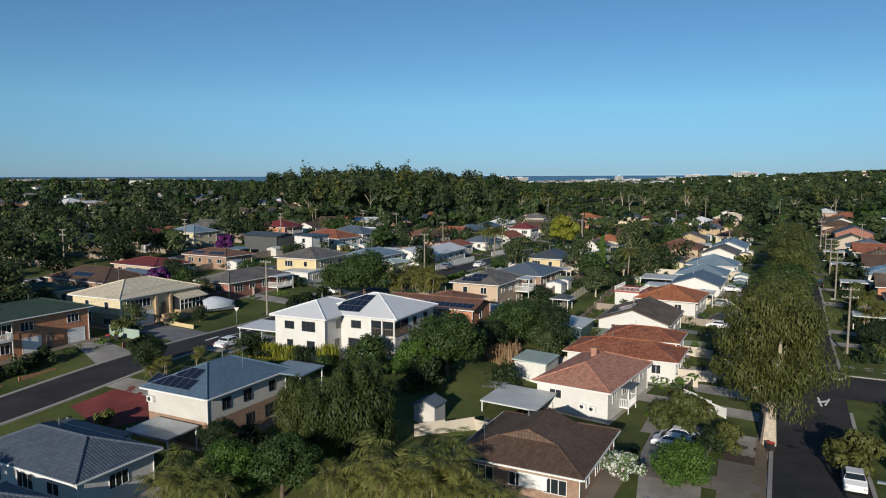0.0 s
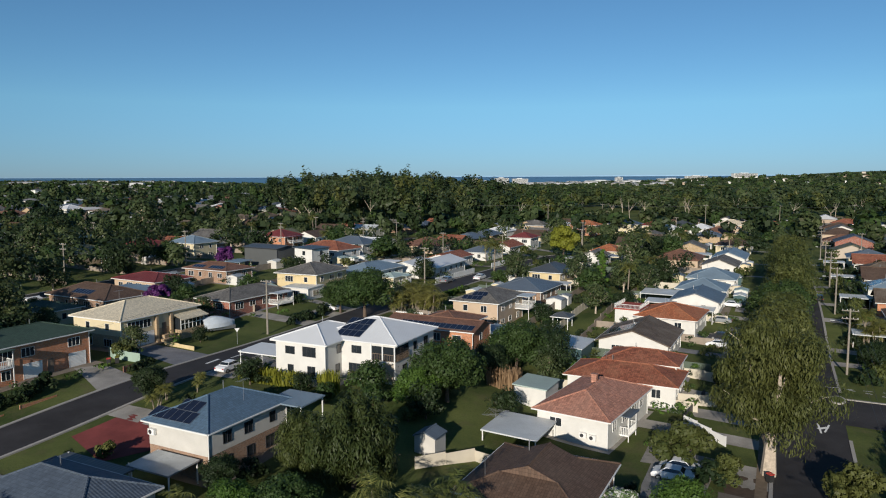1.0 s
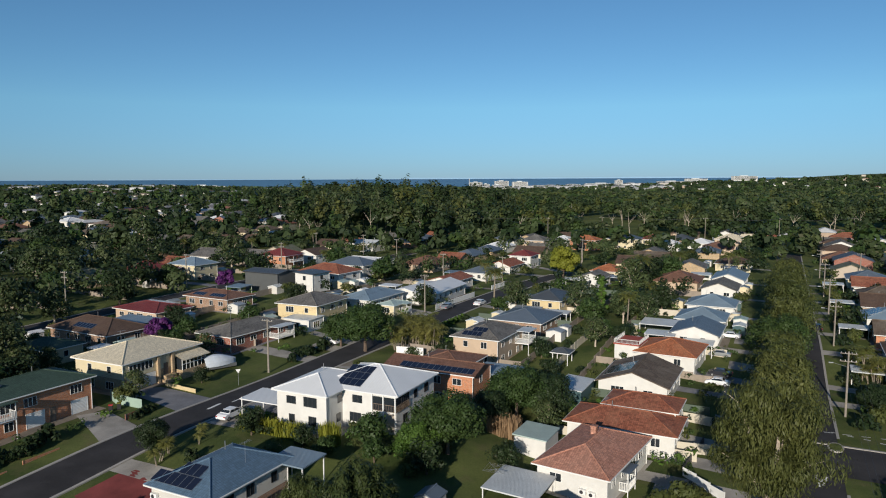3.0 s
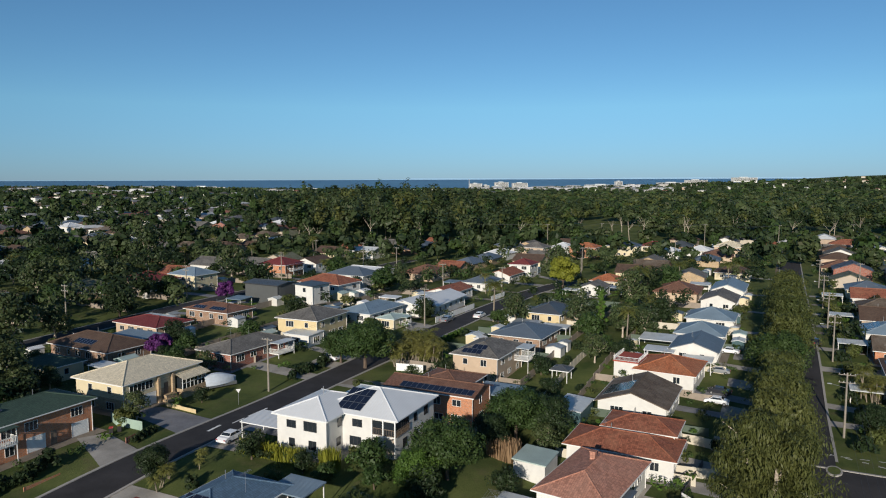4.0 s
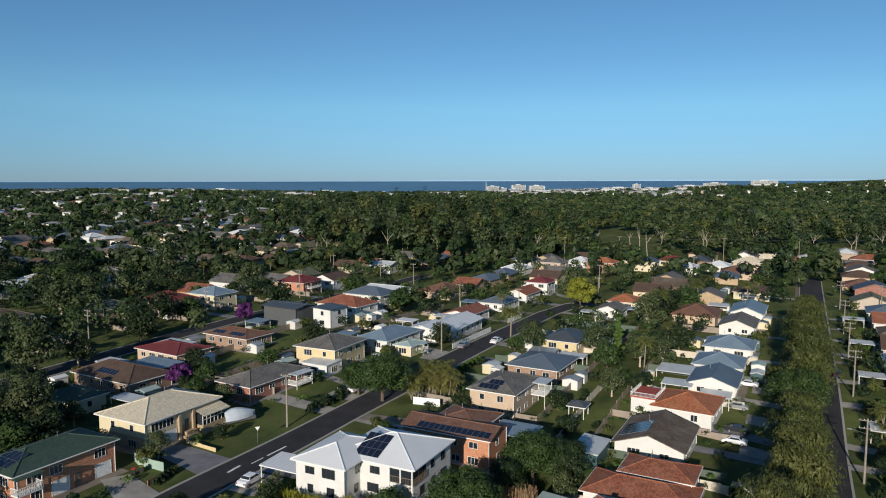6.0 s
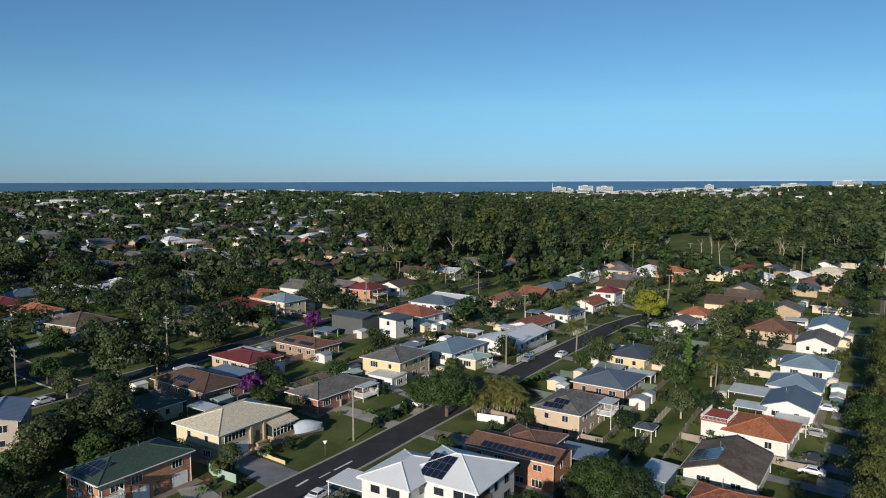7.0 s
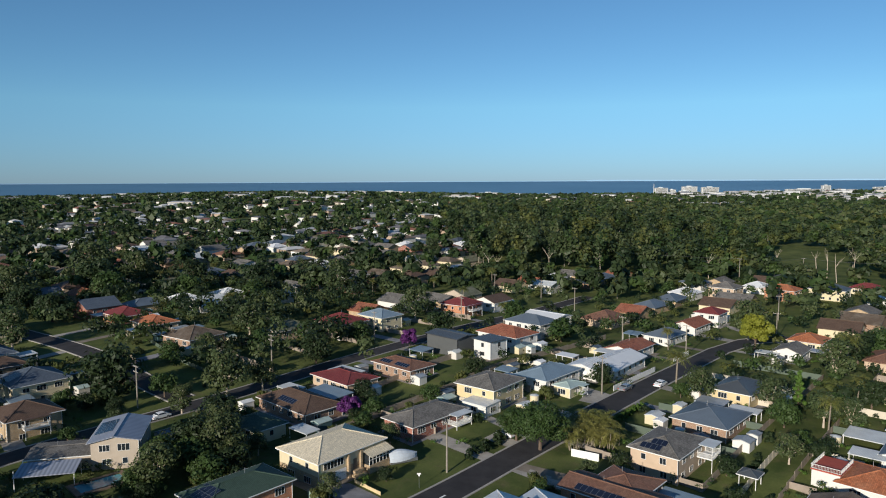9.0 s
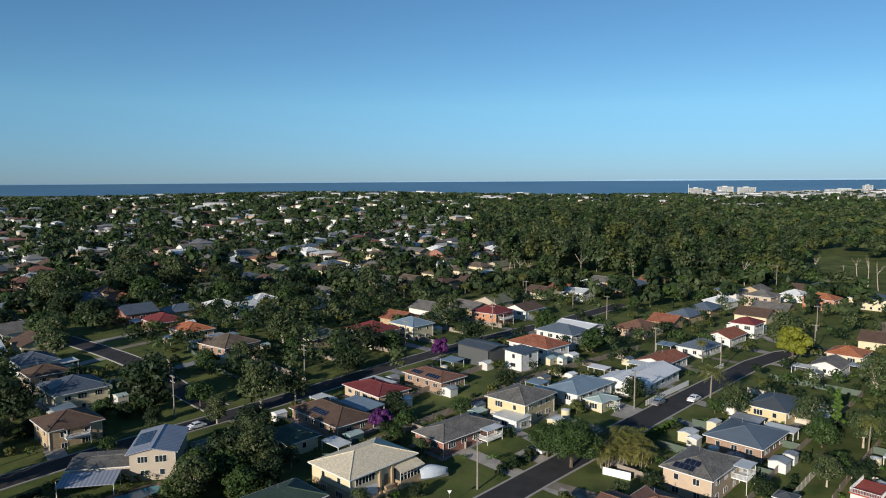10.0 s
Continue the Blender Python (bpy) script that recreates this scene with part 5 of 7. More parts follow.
for x, y in ((93, 409), (-36, 440), (60, 400), (150, 400), (190, 395), (235, 400), (300, 405), (330, 410), (420, 415), (-20, 300), (60, 300), (150, 250), (110, 330), (0, 240), (52, 262), (-130, 260), (-60, 330)):
    power_pole(x, y, 13 if y > 380 else 10, 1)

# ---- cars ----
def car(label, x, y, bearing, paint="car_white", size=1.0, z=0.07):
    top = tagged(new("car"), label, "car", "parked cars")
    top.matrix_basis = pose(x, y, zg(x, y) + z, 0, 0, -bearing) @ Matrix.Scale(size, 4)
    prof = [(-2.15, 0.35), (-2.2, 0.75), (-1.75, 0.95), (-1.25, 1.0), (-0.75, 1.42), (0.7, 1.45), (1.35, 1.02), (2.0, 0.86), (2.2, 0.62), (2.15, 0.35)]
    s = Shape()
    wdt = lambda z: 0.88 if z < 1.05 else 0.66
    for (y0, z0), (y1, z1) in zip(prof, prof[1:]):
        s.face([(-wdt(z0), y0, z0), (-wdt(z1), y1, z1), (wdt(z1), y1, z1), (wdt(z0), y0, z0)])
    lower = [p for p in prof if p[1] <= 1.02]
    for sg in (-1, 1):
        f = [(sg * 0.88, y0, z0) for y0, z0 in lower]
        s.face(f if sg < 0 else f[::-1])
        f = [(sg * 0.88, -1.25, 1.0), (sg * 0.66, -0.75, 1.42), (sg * 0.66, 0.7, 1.45), (sg * 0.88, 1.35, 1.02)]
        s.face(f if sg < 0 else f[::-1])
    s.face([(-0.88, -2.15, 0.35), (0.88, -2.15, 0.35), (0.88, 2.15, 0.35), (-0.88, 2.15, 0.35)])
    part("body", s.made("body", M[paint]), top)
    g = M["glass"]
    part("windscreen", Shape().face([(-0.68, 0.79, 1.41), (0.68, 0.79, 1.41), (0.8, 1.29, 1.08), (-0.8, 1.29, 1.08)][::-1]).made("windscreen", g), top, pose(0, 0.012, 0.012))
    part("rear_window", Shape().face([(-0.66, -0.82, 1.38), (-0.78, -1.18, 1.07), (0.78, -1.18, 1.07), (0.66, -0.82, 1.38)][::-1]).made("rear_window", g), top, pose(0, -0.012, 0.012))
    for sg in (-1, 1):
        q = [(sg * 0.86, -1.1, 1.06), (sg * 0.69, -0.72, 1.37), (sg * 0.69, 0.62, 1.4), (sg * 0.86, 1.12, 1.07)]
        part("side_window", Shape().face(q if sg < 0 else q[::-1]).made("side_window", g), top, pose(sg * 0.012, 0, 0.004))
        part("headlight", Shape().box(sg * 0.72 - 0.14, 2.12, 0.58, sg * 0.72 + 0.14, 2.2, 0.72).made("headlight", M["lamp_glass"]), top)
        part("tail_light", Shape().box(sg * 0.72 - 0.14, -2.22, 0.66, sg * 0.72 + 0.14, -2.15, 0.82).made("tail_light", M["tail"]), top)
        for yy in (-1.35, 1.38):
            w = part("wheel", Shape().tube((sg * 0.72, yy, 0.32), (sg * 0.92, yy, 0.32), 0.32, n=14).made("wheel", M["rubber"]), top)
            part("rim", Shape().tube((sg * 0.9, yy, 0.32), (sg * 0.935, yy, 0.32), 0.2, n=10).made("rim", M["steel"]), w)
    HOUSES.append((x, y, 2.0))
    return top


car("white hatchback parked in a driveway", 26.2, 75.0, -63)
car("white hatchback parked beside another in a driveway", 24.6, 72.4, -63)
car("white hatchback parked at the kerb by the carport", -31.6, 101.2, 24)
car("silver ute parked on the street", 1.0, 187.0, 26, "car_silver", 1.1)
car("white van parked on the street", 10.2, 193.5, 26, "car_white", 1.1)
car("white ute parked at the kerb", 39.2, 64.2, 207, "car_white", 1.1)
car("white car parked in a carport", -24.0, 146.0, -60)
for s, o, c in ((150, 2.2, "car_white"), (158, 2.3, "car_silver"), (120, 4.5, "car_dark"), (185, 2.3, "car_dark"), (210, -2.3, "car_white")):
    x, y = along((34.5, 61), 25.8, s, o)
    car("car parked along the tree-lined street", x, y, 27, c)
for s, o, c in ((205, 2.3, "car_dark"), (120, -12, "car_dark"), (40, 2.3, "car_white")):
    x, y = along((-105, 137), 24, s - 40, o)
    car("car parked on a side street", x, y, 24, c)
for k, (s, o) in enumerate(((66, -14), (72, -14), (84, -15), (100, -14))):
    x, y = along((34.5, 61), 25.8, s, o)
    car("car parked in front of a house", x, y, -63, ("car_white", "car_dark", "car_silver", "car_white")[k])

# boat under a pale tarpaulin
boat = tagged(new("covered_boat"), "boat under a pale silver tarpaulin on a lawn", "boat")
boat.matrix_basis = pose(-41.5, 127.5, zg(-41.5, 127.5), 0, 0, 40) @ Matrix.Diagonal((1.1, 1.2, 1.35, 1))
bs = Shape()
for k in range(10):
    f0, f1 = k / 10, (k + 1) / 10
    sec = lambda f: [Vector((5.6 * f - 2.8, 1.25 * math.sin(math.pi * min(1, 0.25 + f * 0.75)) ** 0.7 * math.cos(a), 0.7 + 1.5 * (0.6 + 0.4 * math.sin(3 * f + 0.6)) * math.sin(a))) for a in np.linspace(0, math.pi, 9)]
    p, q = sec(f0), sec(f1)
    for i in range(8):
        bs.face([p[i], q[i], q[i + 1], p[i + 1]])
part("tarpaulin", bs.made("tarpaulin", M["fabric"], True), boat)
part("trailer", Shape().box(-2.6, -0.8, 0.3, 2.6, 0.8, 0.75).made("trailer", M["steel"]), boat)
HOUSES.append((-41.5, 127.5, 3))

# driveways, pavings and lawns edges
def paving(label, pts, mat, lift=0.05, name="driveway"):
    s = Shape()
    (a, b, c, d), n = [Vector((*p, 0)) for p in pts], 6
    grid = [[a.lerp(b, i / n).lerp(d.lerp(c, i / n), j / n) for i in range(n + 1)] for j in range(n + 1)]
    for r in grid:
        for p in r:
            p.z = zg(p.x, p.y) + lift
    for j in range(n):
        for i in range(n):
            s.face([grid[j][i], grid[j][i + 1], grid[j + 1][i + 1], grid[j + 1][i]])
    tagged(new(name, s.made(name, M[mat])), label, "driveway", kind="structure")
    HOUSES.append(((a.x + c.x) / 2, (a.y + c.y) / 2, 2.5))


def side_drive(label, s, o0, o1, w, mat, st=(-50, 76), bearing=26):
    paving(label, [along(st, bearing, s - w / 2, o0), along(st, bearing, s + w / 2, o0), along(st, bearing, s + w / 2, o1), along(st, bearing, s - w / 2, o1)][::(1 if o1 < o0 else -1)], mat)


paving("pale grey slab driveway in front of garages", [(-52.5, 112.6), (-48.0, 116.0), (-37.0, 110.2), (-40.2, 103.6)][::-1], "drive_dark")
paving("pale concrete driveway in front of a brick house", [(-54.4, 101.0), (-50.9, 103.2), (-43.1, 97.0), (-45.9, 91.2)][::-1], "drive")
paving("faded red paved driveway", [(-43.0, 78.5), (-37.0, 73.0), (-31.5, 77.5), (-39.2, 85.8)], "drive_red")
side_drive("grey concrete forecourt", -15, 3.6, 9, 9, "drive")
side_drive("pale concrete driveway beside a carport", 31, 3.6, 9, 7, "drive")
side_drive("pale grey concrete driveway strip", 72, -3.6, -10, 4, "drive")
side_drive("pale grey concrete driveway strip", 112, -3.6, -12, 5, "drive")
for s, w in ((12, 7), (46, 6), (64, 5), (80, 5), (98, 5), (118, 5)):
    side_drive("pale grey concrete driveway strip", s, -4.5, -13, w, "drive", (34.5, 61), 25.8)
paving("worn bare verge under a tree", [(25.5, 59), (29.8, 59), (37.2, 74), (31.5, 77)], "soil", 0.04, "bare_verge")
paving("brown worn concrete apron beside the kerb", [(23.5, 58), (29.5, 57.5), (33.5, 68), (28.5, 70)], "apron", 0.055, "driveway")
paving("grey concrete driveway beside a brown brick house", [(16.8, 58.5), (22.0, 57.5), (26.0, 67.4), (20.5, 70)], "drive", 0.048)

# fences
def fence(label, pts, h=1.7, mat="fence", post=2.4):
    top = tagged(new("fence"), label, "fence")
    top.matrix_basis = pose(pts[0][0], pts[0][1], 0)
    for a, b in zip(pts, pts[1:]):
        n = max(1, int(math.dist(a, b) / post))
        for i in range(n):
            p, q = [Vector((a[0] + (b[0] - a[0]) * f / n, a[1] + (b[1] - a[1]) * f / n, 0)) for f in (i, i + 1)]
            zz = min(zg(p.x, p.y), zg(q.x, q.y))
            m = pose(p.x - pts[0][0], p.y - pts[0][1], zz, 0, 0, math.degrees(math.atan2(q.y - p.y, q.x - p.x)))
            w = (q - p).length
            part("panel", Shape().box(0.04, -0.02, -0.2, w - 0.04, 0.02, h).box(0.04, 0.02, h - 0.25, w - 0.04, 0.05, h - 0.16).made("panel", M[mat]), top, m)
            part("post", Shape().box(-0.05, -0.05, -0.4, 0.05, 0.05, h + 0.05).made("post", M[mat]), top, m)
    return top


fence("pale painted fence along a back garden", [(-3, 72), (3.5, 75), (9, 70.5)], 1.5, "fence_pale")
fence("pale fence lit by the sun beside palms", [(-12, 51.5), (-9, 54.5), (-6.5, 59)], 1.7, "fence_pale")
fence("timber paling fence behind a house", [(-62, 118), (-66, 128), (-58, 132)], 1.8, "fence_green")
fence("timber fence between gardens", [(7, 104), (14, 121)], 1.6, "fence")
fence("weathered timber paling fence between gardens", [(16, 120), (24, 137), (34, 157)], 1.7, "fence_pale")
fence("weathered timber paling fence between gardens", [(-8, 108), (-14, 111)], 1.6, "fence")
fence("white picket fence at the street", [along((-50, 76), 26, s, -4.6) for s in (119, 127, 136, 145)], 1.5, "trim", 1.2)
fence("white picket fence at the street", [along((-50, 76), 26, s, -5.2) for s in (160, 172)], 1.5, "trim", 1.2)
fence("white rendered street wall beside a verge", [(34.6, 83.2), (31.8, 90.2)], 1.3, "trim", 2.5)
fence("dark steel pool fence across a lawn", [(31.8, 90.2), (38.5, 100.5)], 1.2, "trim_dark", 2.0)
fence("pale cream boundary wall beside a house", [(33, 98), (38.5, 96)], 1.6, "fence_pale")
fence("pale boundary wall beside a house", [(38, 108), (43.5, 105)], 1.6, "fence_pale")
fence("low yellow brick retaining wall beside a driveway", [(-47.2, 116.5), (-40.9, 113.0)], 0.7, "yellow", 3.2)
fence("pale mint green garden fence between driveways", [(-52.8, 108.6), (-51.2, 106.8), (-46.1, 104.5)], 1.5, "fence_mint")
fence("low red brick planter wall beside a driveway", [(-46.4, 99.5), (-44.8, 103.5)], 0.9, "brick_red", 4.0)
fence("white framed dark mesh court fence", [(-145, 188.5), (-128.5, 177), (-113, 170.5), (-103, 169.5)], 1.2, "fence_green", 2.0)
fence("brown timber fence round a brick house", [(-143, 176), (-134, 168)], 1.7, "fence")

# pool by the ribbed-roof house
pl = tagged(new("swimming_pool"), "small blue swimming pool with timber surround", "pool")
pl.matrix_basis = pose(-91.5, 103.5, zg(-91.5, 103.5), 0, 0, 60)
part("water", Shape().box(-4, -2, 0, 4, 2, 0.12).made("water", M["pool"]), pl)
part("surround", Shape().box(-5, -3, -0.5, 5, -2.02, 0.2).box(-5, 2.02, -0.5, 5, 3, 0.2).box(-5, -2.02, -0.5, -4.02, 2.02, 0.2).box(4.02, -2.02, -0.5, 5, 2.02, 0.2).made("surround", M["timber"]), pl)
HOUSES.append((-91.5, 103.5, 5))

# wheelie bins
def bin_(x, y, lid="red_paint"):
    t = tagged(new("wheelie_bin"), "dark green wheelie bin with coloured lid", "bin", "wheelie bins")
    t.matrix_basis = pose(x, y, zg(x, y) + 0.05, 0, 0, 20)
    part("body", Shape().face([(-.22, -.25, 0), (-.22, .25, 0), (.22, .25, 0), (.22, -.25, 0)]).box(-.28, -.32, 0.05, .28, .32, 0.95).made("body", M["rubber"]), t)
    part("lid", Shape().box(-.3, -.36, 0.95, .3, .34, 1.03).made("lid", M[lid]), t)


bin_(35.6, 73.6)
bin_(-50.2, 103.0)
bin_(-49.4, 104.0, "leaf_yellow")

# rotary clothes hoist
hoist = tagged(new("clothes_hoist"), "grey metal rotary clothes hoist on a lawn", "clothes hoist")
hoist.matrix_basis = pose(6.5, 84.5, zg(6.5, 84.5))
part("pole", Shape().tube((0, 0, -0.3), (0, 0, 2.1), 0.04).made("pole", M["steel"]), hoist)
for a in range(4):
    c, s_ = math.cos(a * math.pi / 2 + 0.4), math.sin(a * math.pi / 2 + 0.4)
    part("arm", Shape().tube((0, 0, 1.9), (1.9 * c, 1.9 * s_, 2.15), 0.025, n=5).made("arm", M["steel"]), hoist)
for r in (0.8, 1.3, 1.85):
    ls = Shape()
    q = [Vector((r * math.cos(a * math.pi / 2 + 0.4), r * math.sin(a * math.pi / 2 + 0.4), 2.08)) for a in range(4)]
    for i in range(4):
        ls.tube(q[i], q[(i + 1) % 4], 0.012, n=4, cap=False)
    part("line", ls.made("line", M["steel"]), hoist)
HOUSES.append((6.5, 84.5, 3))

house("pale framed carport behind a cream house", -65.5, 133.5, 3.5, 6.0, 2.4, roof="flat", slope=2, rm="pale_metal", cat="carport", over=0.1)
house("blue glazed patio roof behind a brown-roofed house", -70.0, 157.0, 6.0, 11.0, 2.6, roof="flat", slope=3, rm="bluegrey", cat="patio roof", over=0.1)
house("dark garden gazebo with a hipped roof", 23.6, 136.5, 3.2, 3.2, 2.3, rm="charcoal", cat="carport", over=0.3)
fence("white rendered garden wall beside a driveway", [(-9.5, 139.5), (-4.0, 138.0)], 1.6, "trim", 3.0)
paving("grey concrete driveway with parked cars", [(20.5, 70), (26, 67.5), (30.5, 76), (24.5, 79)], "drive", 0.05)
paving("concrete path beside a white house", [(22.5, 77.5), (27.5, 75.5), (32.5, 88), (28.5, 90)], "drive", 0.052)

# boundary fences between the lots
rf_ = random.Random(3)
def lot_fences(st, bearing, side, first, last, step, near, far):
    s = first
    while s < last:
        mat = rf_.choice(("fence", "fence_pale", "fence", "fence_green"))
        fence({"fence": "weathered timber paling fence between lots", "fence_pale": "pale painted fence between lots", "fence_green": "dark green steel fence between lots"}[mat],
              [along(st, bearing, s, side * near), along(st, bearing, s + rf_.uniform(-0.6, 0.6), side * far)], rf_.uniform(1.4, 1.8), mat, 4.0)
        s += step
    fence("weathered timber paling fence along back gardens", [along(st, bearing, first, side * far), along(st, bearing, last, side * far)], 1.7, "fence", 5.0)


lot_fences((34.5, 61), 26, -1, 30, 180, 18.0, 14, 37)
lot_fences((-50, 76), 26, 1, 78, 170, 18.0, 10, 34)
lot_fences((-50, 76), 26, -1, 46, 175, 18.5, 19, 36)
lot_fences((-105, 137), 24, 1, 30, 110, 18.5, 12, 26)
lot_fences((-105, 137), 24, -1, 40, 140, 19.0, 8, 36)

# sheds, tanks and patio roofs in the back gardens
def clear_of(x, y, r):
    return all((x - a) ** 2 + (y - b) ** 2 > (r + c) ** 2 for a, b, c in HOUSES)


def off_street(x, y, r):
    return all((x - p[0]) ** 2 + (y - p[1]) ** 2 > (w / 2 + r) ** 2 for pts, w in STREETS for p in pts)


def water_tank(x, y):
    t = tagged(new("water_tank"), "round cream corrugated rainwater tank", "water tank", "water tanks")
    t.matrix_basis = pose(x, y, zg(x, y))
    part("body", Shape().tube((0, 0, -0.3), (0, 0, 2.0), 1.1, n=18).made("body", M["cream"]), t)
    part("lid", Shape().tube((0, 0, 2.0), (0, 0, 2.25), 1.12, 0.2, n=18).made("lid", M["pale_metal"]), t)
    HOUSES.append((x, y, 1.2))


made = 0
for k in range(2600):
    b, r = radians(rf_.uniform(-48, 34)), rf_.uniform(152, 330)
    x, y = r * math.sin(b), r * math.cos(b)
    if made >= 105 or not clear_of(x, y, 1.2) or not off_street(x, y, 8) or not any(c > 5 and math.hypot(x - a, y - b2) < c + 3.2 for a, b2, c in HOUSES):
        continue
    q = rf_.random()
    made += 1
    if q < 0.5:
        house("small garden shed with a metal roof", x, y, rf_.uniform(2.2, 4), rf_.uniform(2.2, 3.5), 2.1, roof="gable_x", slope=14, rm=rf_.choice(("pale_metal", "galv", "slate", "aqua_metal", "white_metal")), wm=rf_.choice(("grey", "cream", "teal", "white")), wins=False, pipes=False, over=0.12, cat="garden shed")
    elif q < 0.9:
        house("flat pale patio roof behind a house", x, y, rf_.uniform(3.5, 5), rf_.uniform(4, 7), 2.4, roof="flat", slope=3, rm=rf_.choice(("pale_metal", "white_metal", "galv", "bluegrey", "pale_metal")), cat="patio roof", over=0.15)
    else:
        water_tank(x, y)

# painted dashes and kerb lines at the side street
for k in range(5):
    x, y = 58.5 + k * 2.4, 104.8 - k * 0.9
    paving("white painted road dash at the junction", [(x, y), (x + 1.2, y - 0.45), (x + 1.25, y - 0.3), (x + 0.05, y + 0.15)], "line", 0.085, "road_dash")
# painted arrow and line on the street, with a give-way sign
def dash(x0, y0, x1, y1, w=0.3):
    d = Vector((y1 - y0, x0 - x1)).normalized() * w
    paving("white painted mark on the asphalt", [(x0 - d.x, y0 - d.y), (x0 + d.x, y0 + d.y), (x1 + d.x, y1 + d.y), (x1 - d.x, y1 - d.y)], "line", 0.085, "road_dash")


dash(-36.3, 105.0, -35.2, 107.8, 0.22)
dash(-33.6, 108.6, -32.4, 111.2, 0.12)
dash(-32.0, 112.0, -29.9, 116.3, 0.18)
sign = tagged(new("street_sign"), "triangular give-way sign on a steel post", "road sign")
sign.matrix_basis = pose(-35.3, 118.0, zg(-35.3, 118.0), 0, 0, 20)
part("post", Shape().tube((0, 0, -0.3), (0, 0, 2.6), 0.035, n=6).made("post", M["steel"]), sign)
plate = Shape().face([(0, -0.05, 2.1), (0.42, -0.05, 2.8), (-0.42, -0.05, 2.8)]).face([(-0.42, -0.03, 2.8), (0.42, -0.03, 2.8), (0, -0.03, 2.1)])
for p_, q_ in (((0, 2.1), (0.42, 2.8)), ((0.42, 2.8), (-0.42, 2.8)), ((-0.42, 2.8), (0, 2.1))):
    plate.face([(p_[0], -0.05, p_[1]), (p_[0], -0.03, p_[1]), (q_[0], -0.03, q_[1]), (q_[0], -0.05, q_[1])])
part("plate", plate.made("plate", M["trim"]), sign, label="white triangular plate")

# kerbed traffic island and painted chevron where the side street meets
isl = tagged(new("traffic_island"), "small kerbed traffic island with low planting", "traffic island")
isl.matrix_basis = pose(56.9, 98.6, zg(56.9, 98.6), 0, 0, 60)
ring = [(1.9 * math.cos(a_), 1.1 * math.sin(a_)) for a_ in np.linspace(0, 2 * math.pi, 17)[:-1]]
ks, gs = Shape(), Shape()
for p_, q_ in zip(ring, ring[1:] + ring[:1]):
    ks.face([(*p_, -0.1), (*q_, -0.1), (*q_, 0.24), (*p_, 0.24)])
    ks.face([(*p_, 0.24), (*q_, 0.24), (q_[0] * 0.84, q_[1] * 0.78, 0.24), (p_[0] * 0.84, p_[1] * 0.78, 0.24)])
gs.face([(x_ * 0.84, y_ * 0.78, 0.235) for x_, y_ in ring])
part("kerb", ks.made("kerb", M["kerb"]), isl, label="pale concrete kerb ring")
part("planting_bed", gs.made("planting_bed", M["lawn"]), isl)
HOUSES.append((56.9, 98.6, 2.2))
dash(48.4, 87.0, 49.6, 90.2, 0.12)
dash(49.0, 87.3, 50.8, 89.6, 0.12)
dash(48.7, 88.4, 50.2, 88.8, 0.25)
for x_, y_ in ((59.7, 104.8), (61.3, 103.4), (63.0, 102.0), (64.5, 100.4)):
    dash(x_, y_, x_ + 0.7, y_ - 0.6, 0.1)

# red roof terrace with white rails on the orange-roofed house
deck = tagged(new("roof_terrace"), "flat red roof terrace with white rails", "roof terrace")
deck.matrix_basis = pose(38.6, 141.4, zg(38.6, 141.4), 0, 0, 60)
part("slab", Shape().box(-4.0, -2.6, 3.0, 4.0, 2.6, 3.25).made("slab", M["red_deck"]), deck)
part("wall", Shape().box(-3.8, -2.4, -0.8, 3.8, 2.4, 3.0).made("wall", M["white"]), deck)
for y_ in (-2.5, 2.5):
    rail(deck, (-3.9, y_), (3.9, y_), 3.25, 0.8)
rail(deck, (-3.9, -2.5), (-3.9, 2.5), 3.25, 0.8)
HOUSES.append((38.9, 140.4, 4.5))

# low brick planter edging on the verge
for s in (-7, 0, 7):
    p0, p1 = along((-50, 76), 26, s, -6.6), along((-50, 76), 26, s + 5, -6.6)
    fence("low orange brick planter edging under a hedge", [p0, p1], 0.5, "brick_orange", 5)

far_row = sorted(p for p in POLE_TOPS if p[1] > 380)
for a, b in zip(far_row, far_row[1:]):
    wire(a, b, 1.2, 0.03, 0.5)
    wire(a, b, 1.2, 0.03, -0.5)

# ---- trees that can be told apart ----
PB = "tall paperbark street tree with drooping olive foliage and pale trunk"
for k, (x, y, s, tl) in enumerate(((36.4, 75.7, 1.0, 1.0), (44.4, 90.7, 0.82, 1.25), (50.2, 101.7, 0.8, 1.15), (55.9, 112.7, 0.82, 1.05), (61.0, 123.8, 0.8, 1.0), (73.8, 148.0, 0.85, 0.95), (79.8, 160.0, 0.9, 1.0), (86.2, 172.7, 0.9, 1.0), (92.6, 186.2, 0.9, 1.0), (99.0, 200.2, 0.9, 1.0), (105.0, 212.2, 0.85, 1.0))):
    tree("paperbark" if k == 0 else "paperbark_b", x, y, s, k * 77, PB, tall=tl, group="street trees")
tree("broad", 68.8, 140.5, 1.15, 10, "broad bright green street tree", tall=1.0, group="street trees")
tree("bare", 65.8, 132.8, 1.0, 0, "leafless pale-limbed street tree", group="street trees")
tree("bushy", -9.0, 67.5, 1.12, 20, "dense olive-brown bushy garden tree")
tree("bushy", -14.5, 71.0, 0.8, 120, "dense olive garden tree beside a blue-roofed house")
tree("broad", 0.5, 90.0, 0.95, 40, "leafy green garden tree beside a white house")
tree("bright", -3.5, 86.5, 0.8, 90, "slender bright green garden tree")
tree("broad", 11.5, 107.5, 0.95, 10, "round green garden tree")
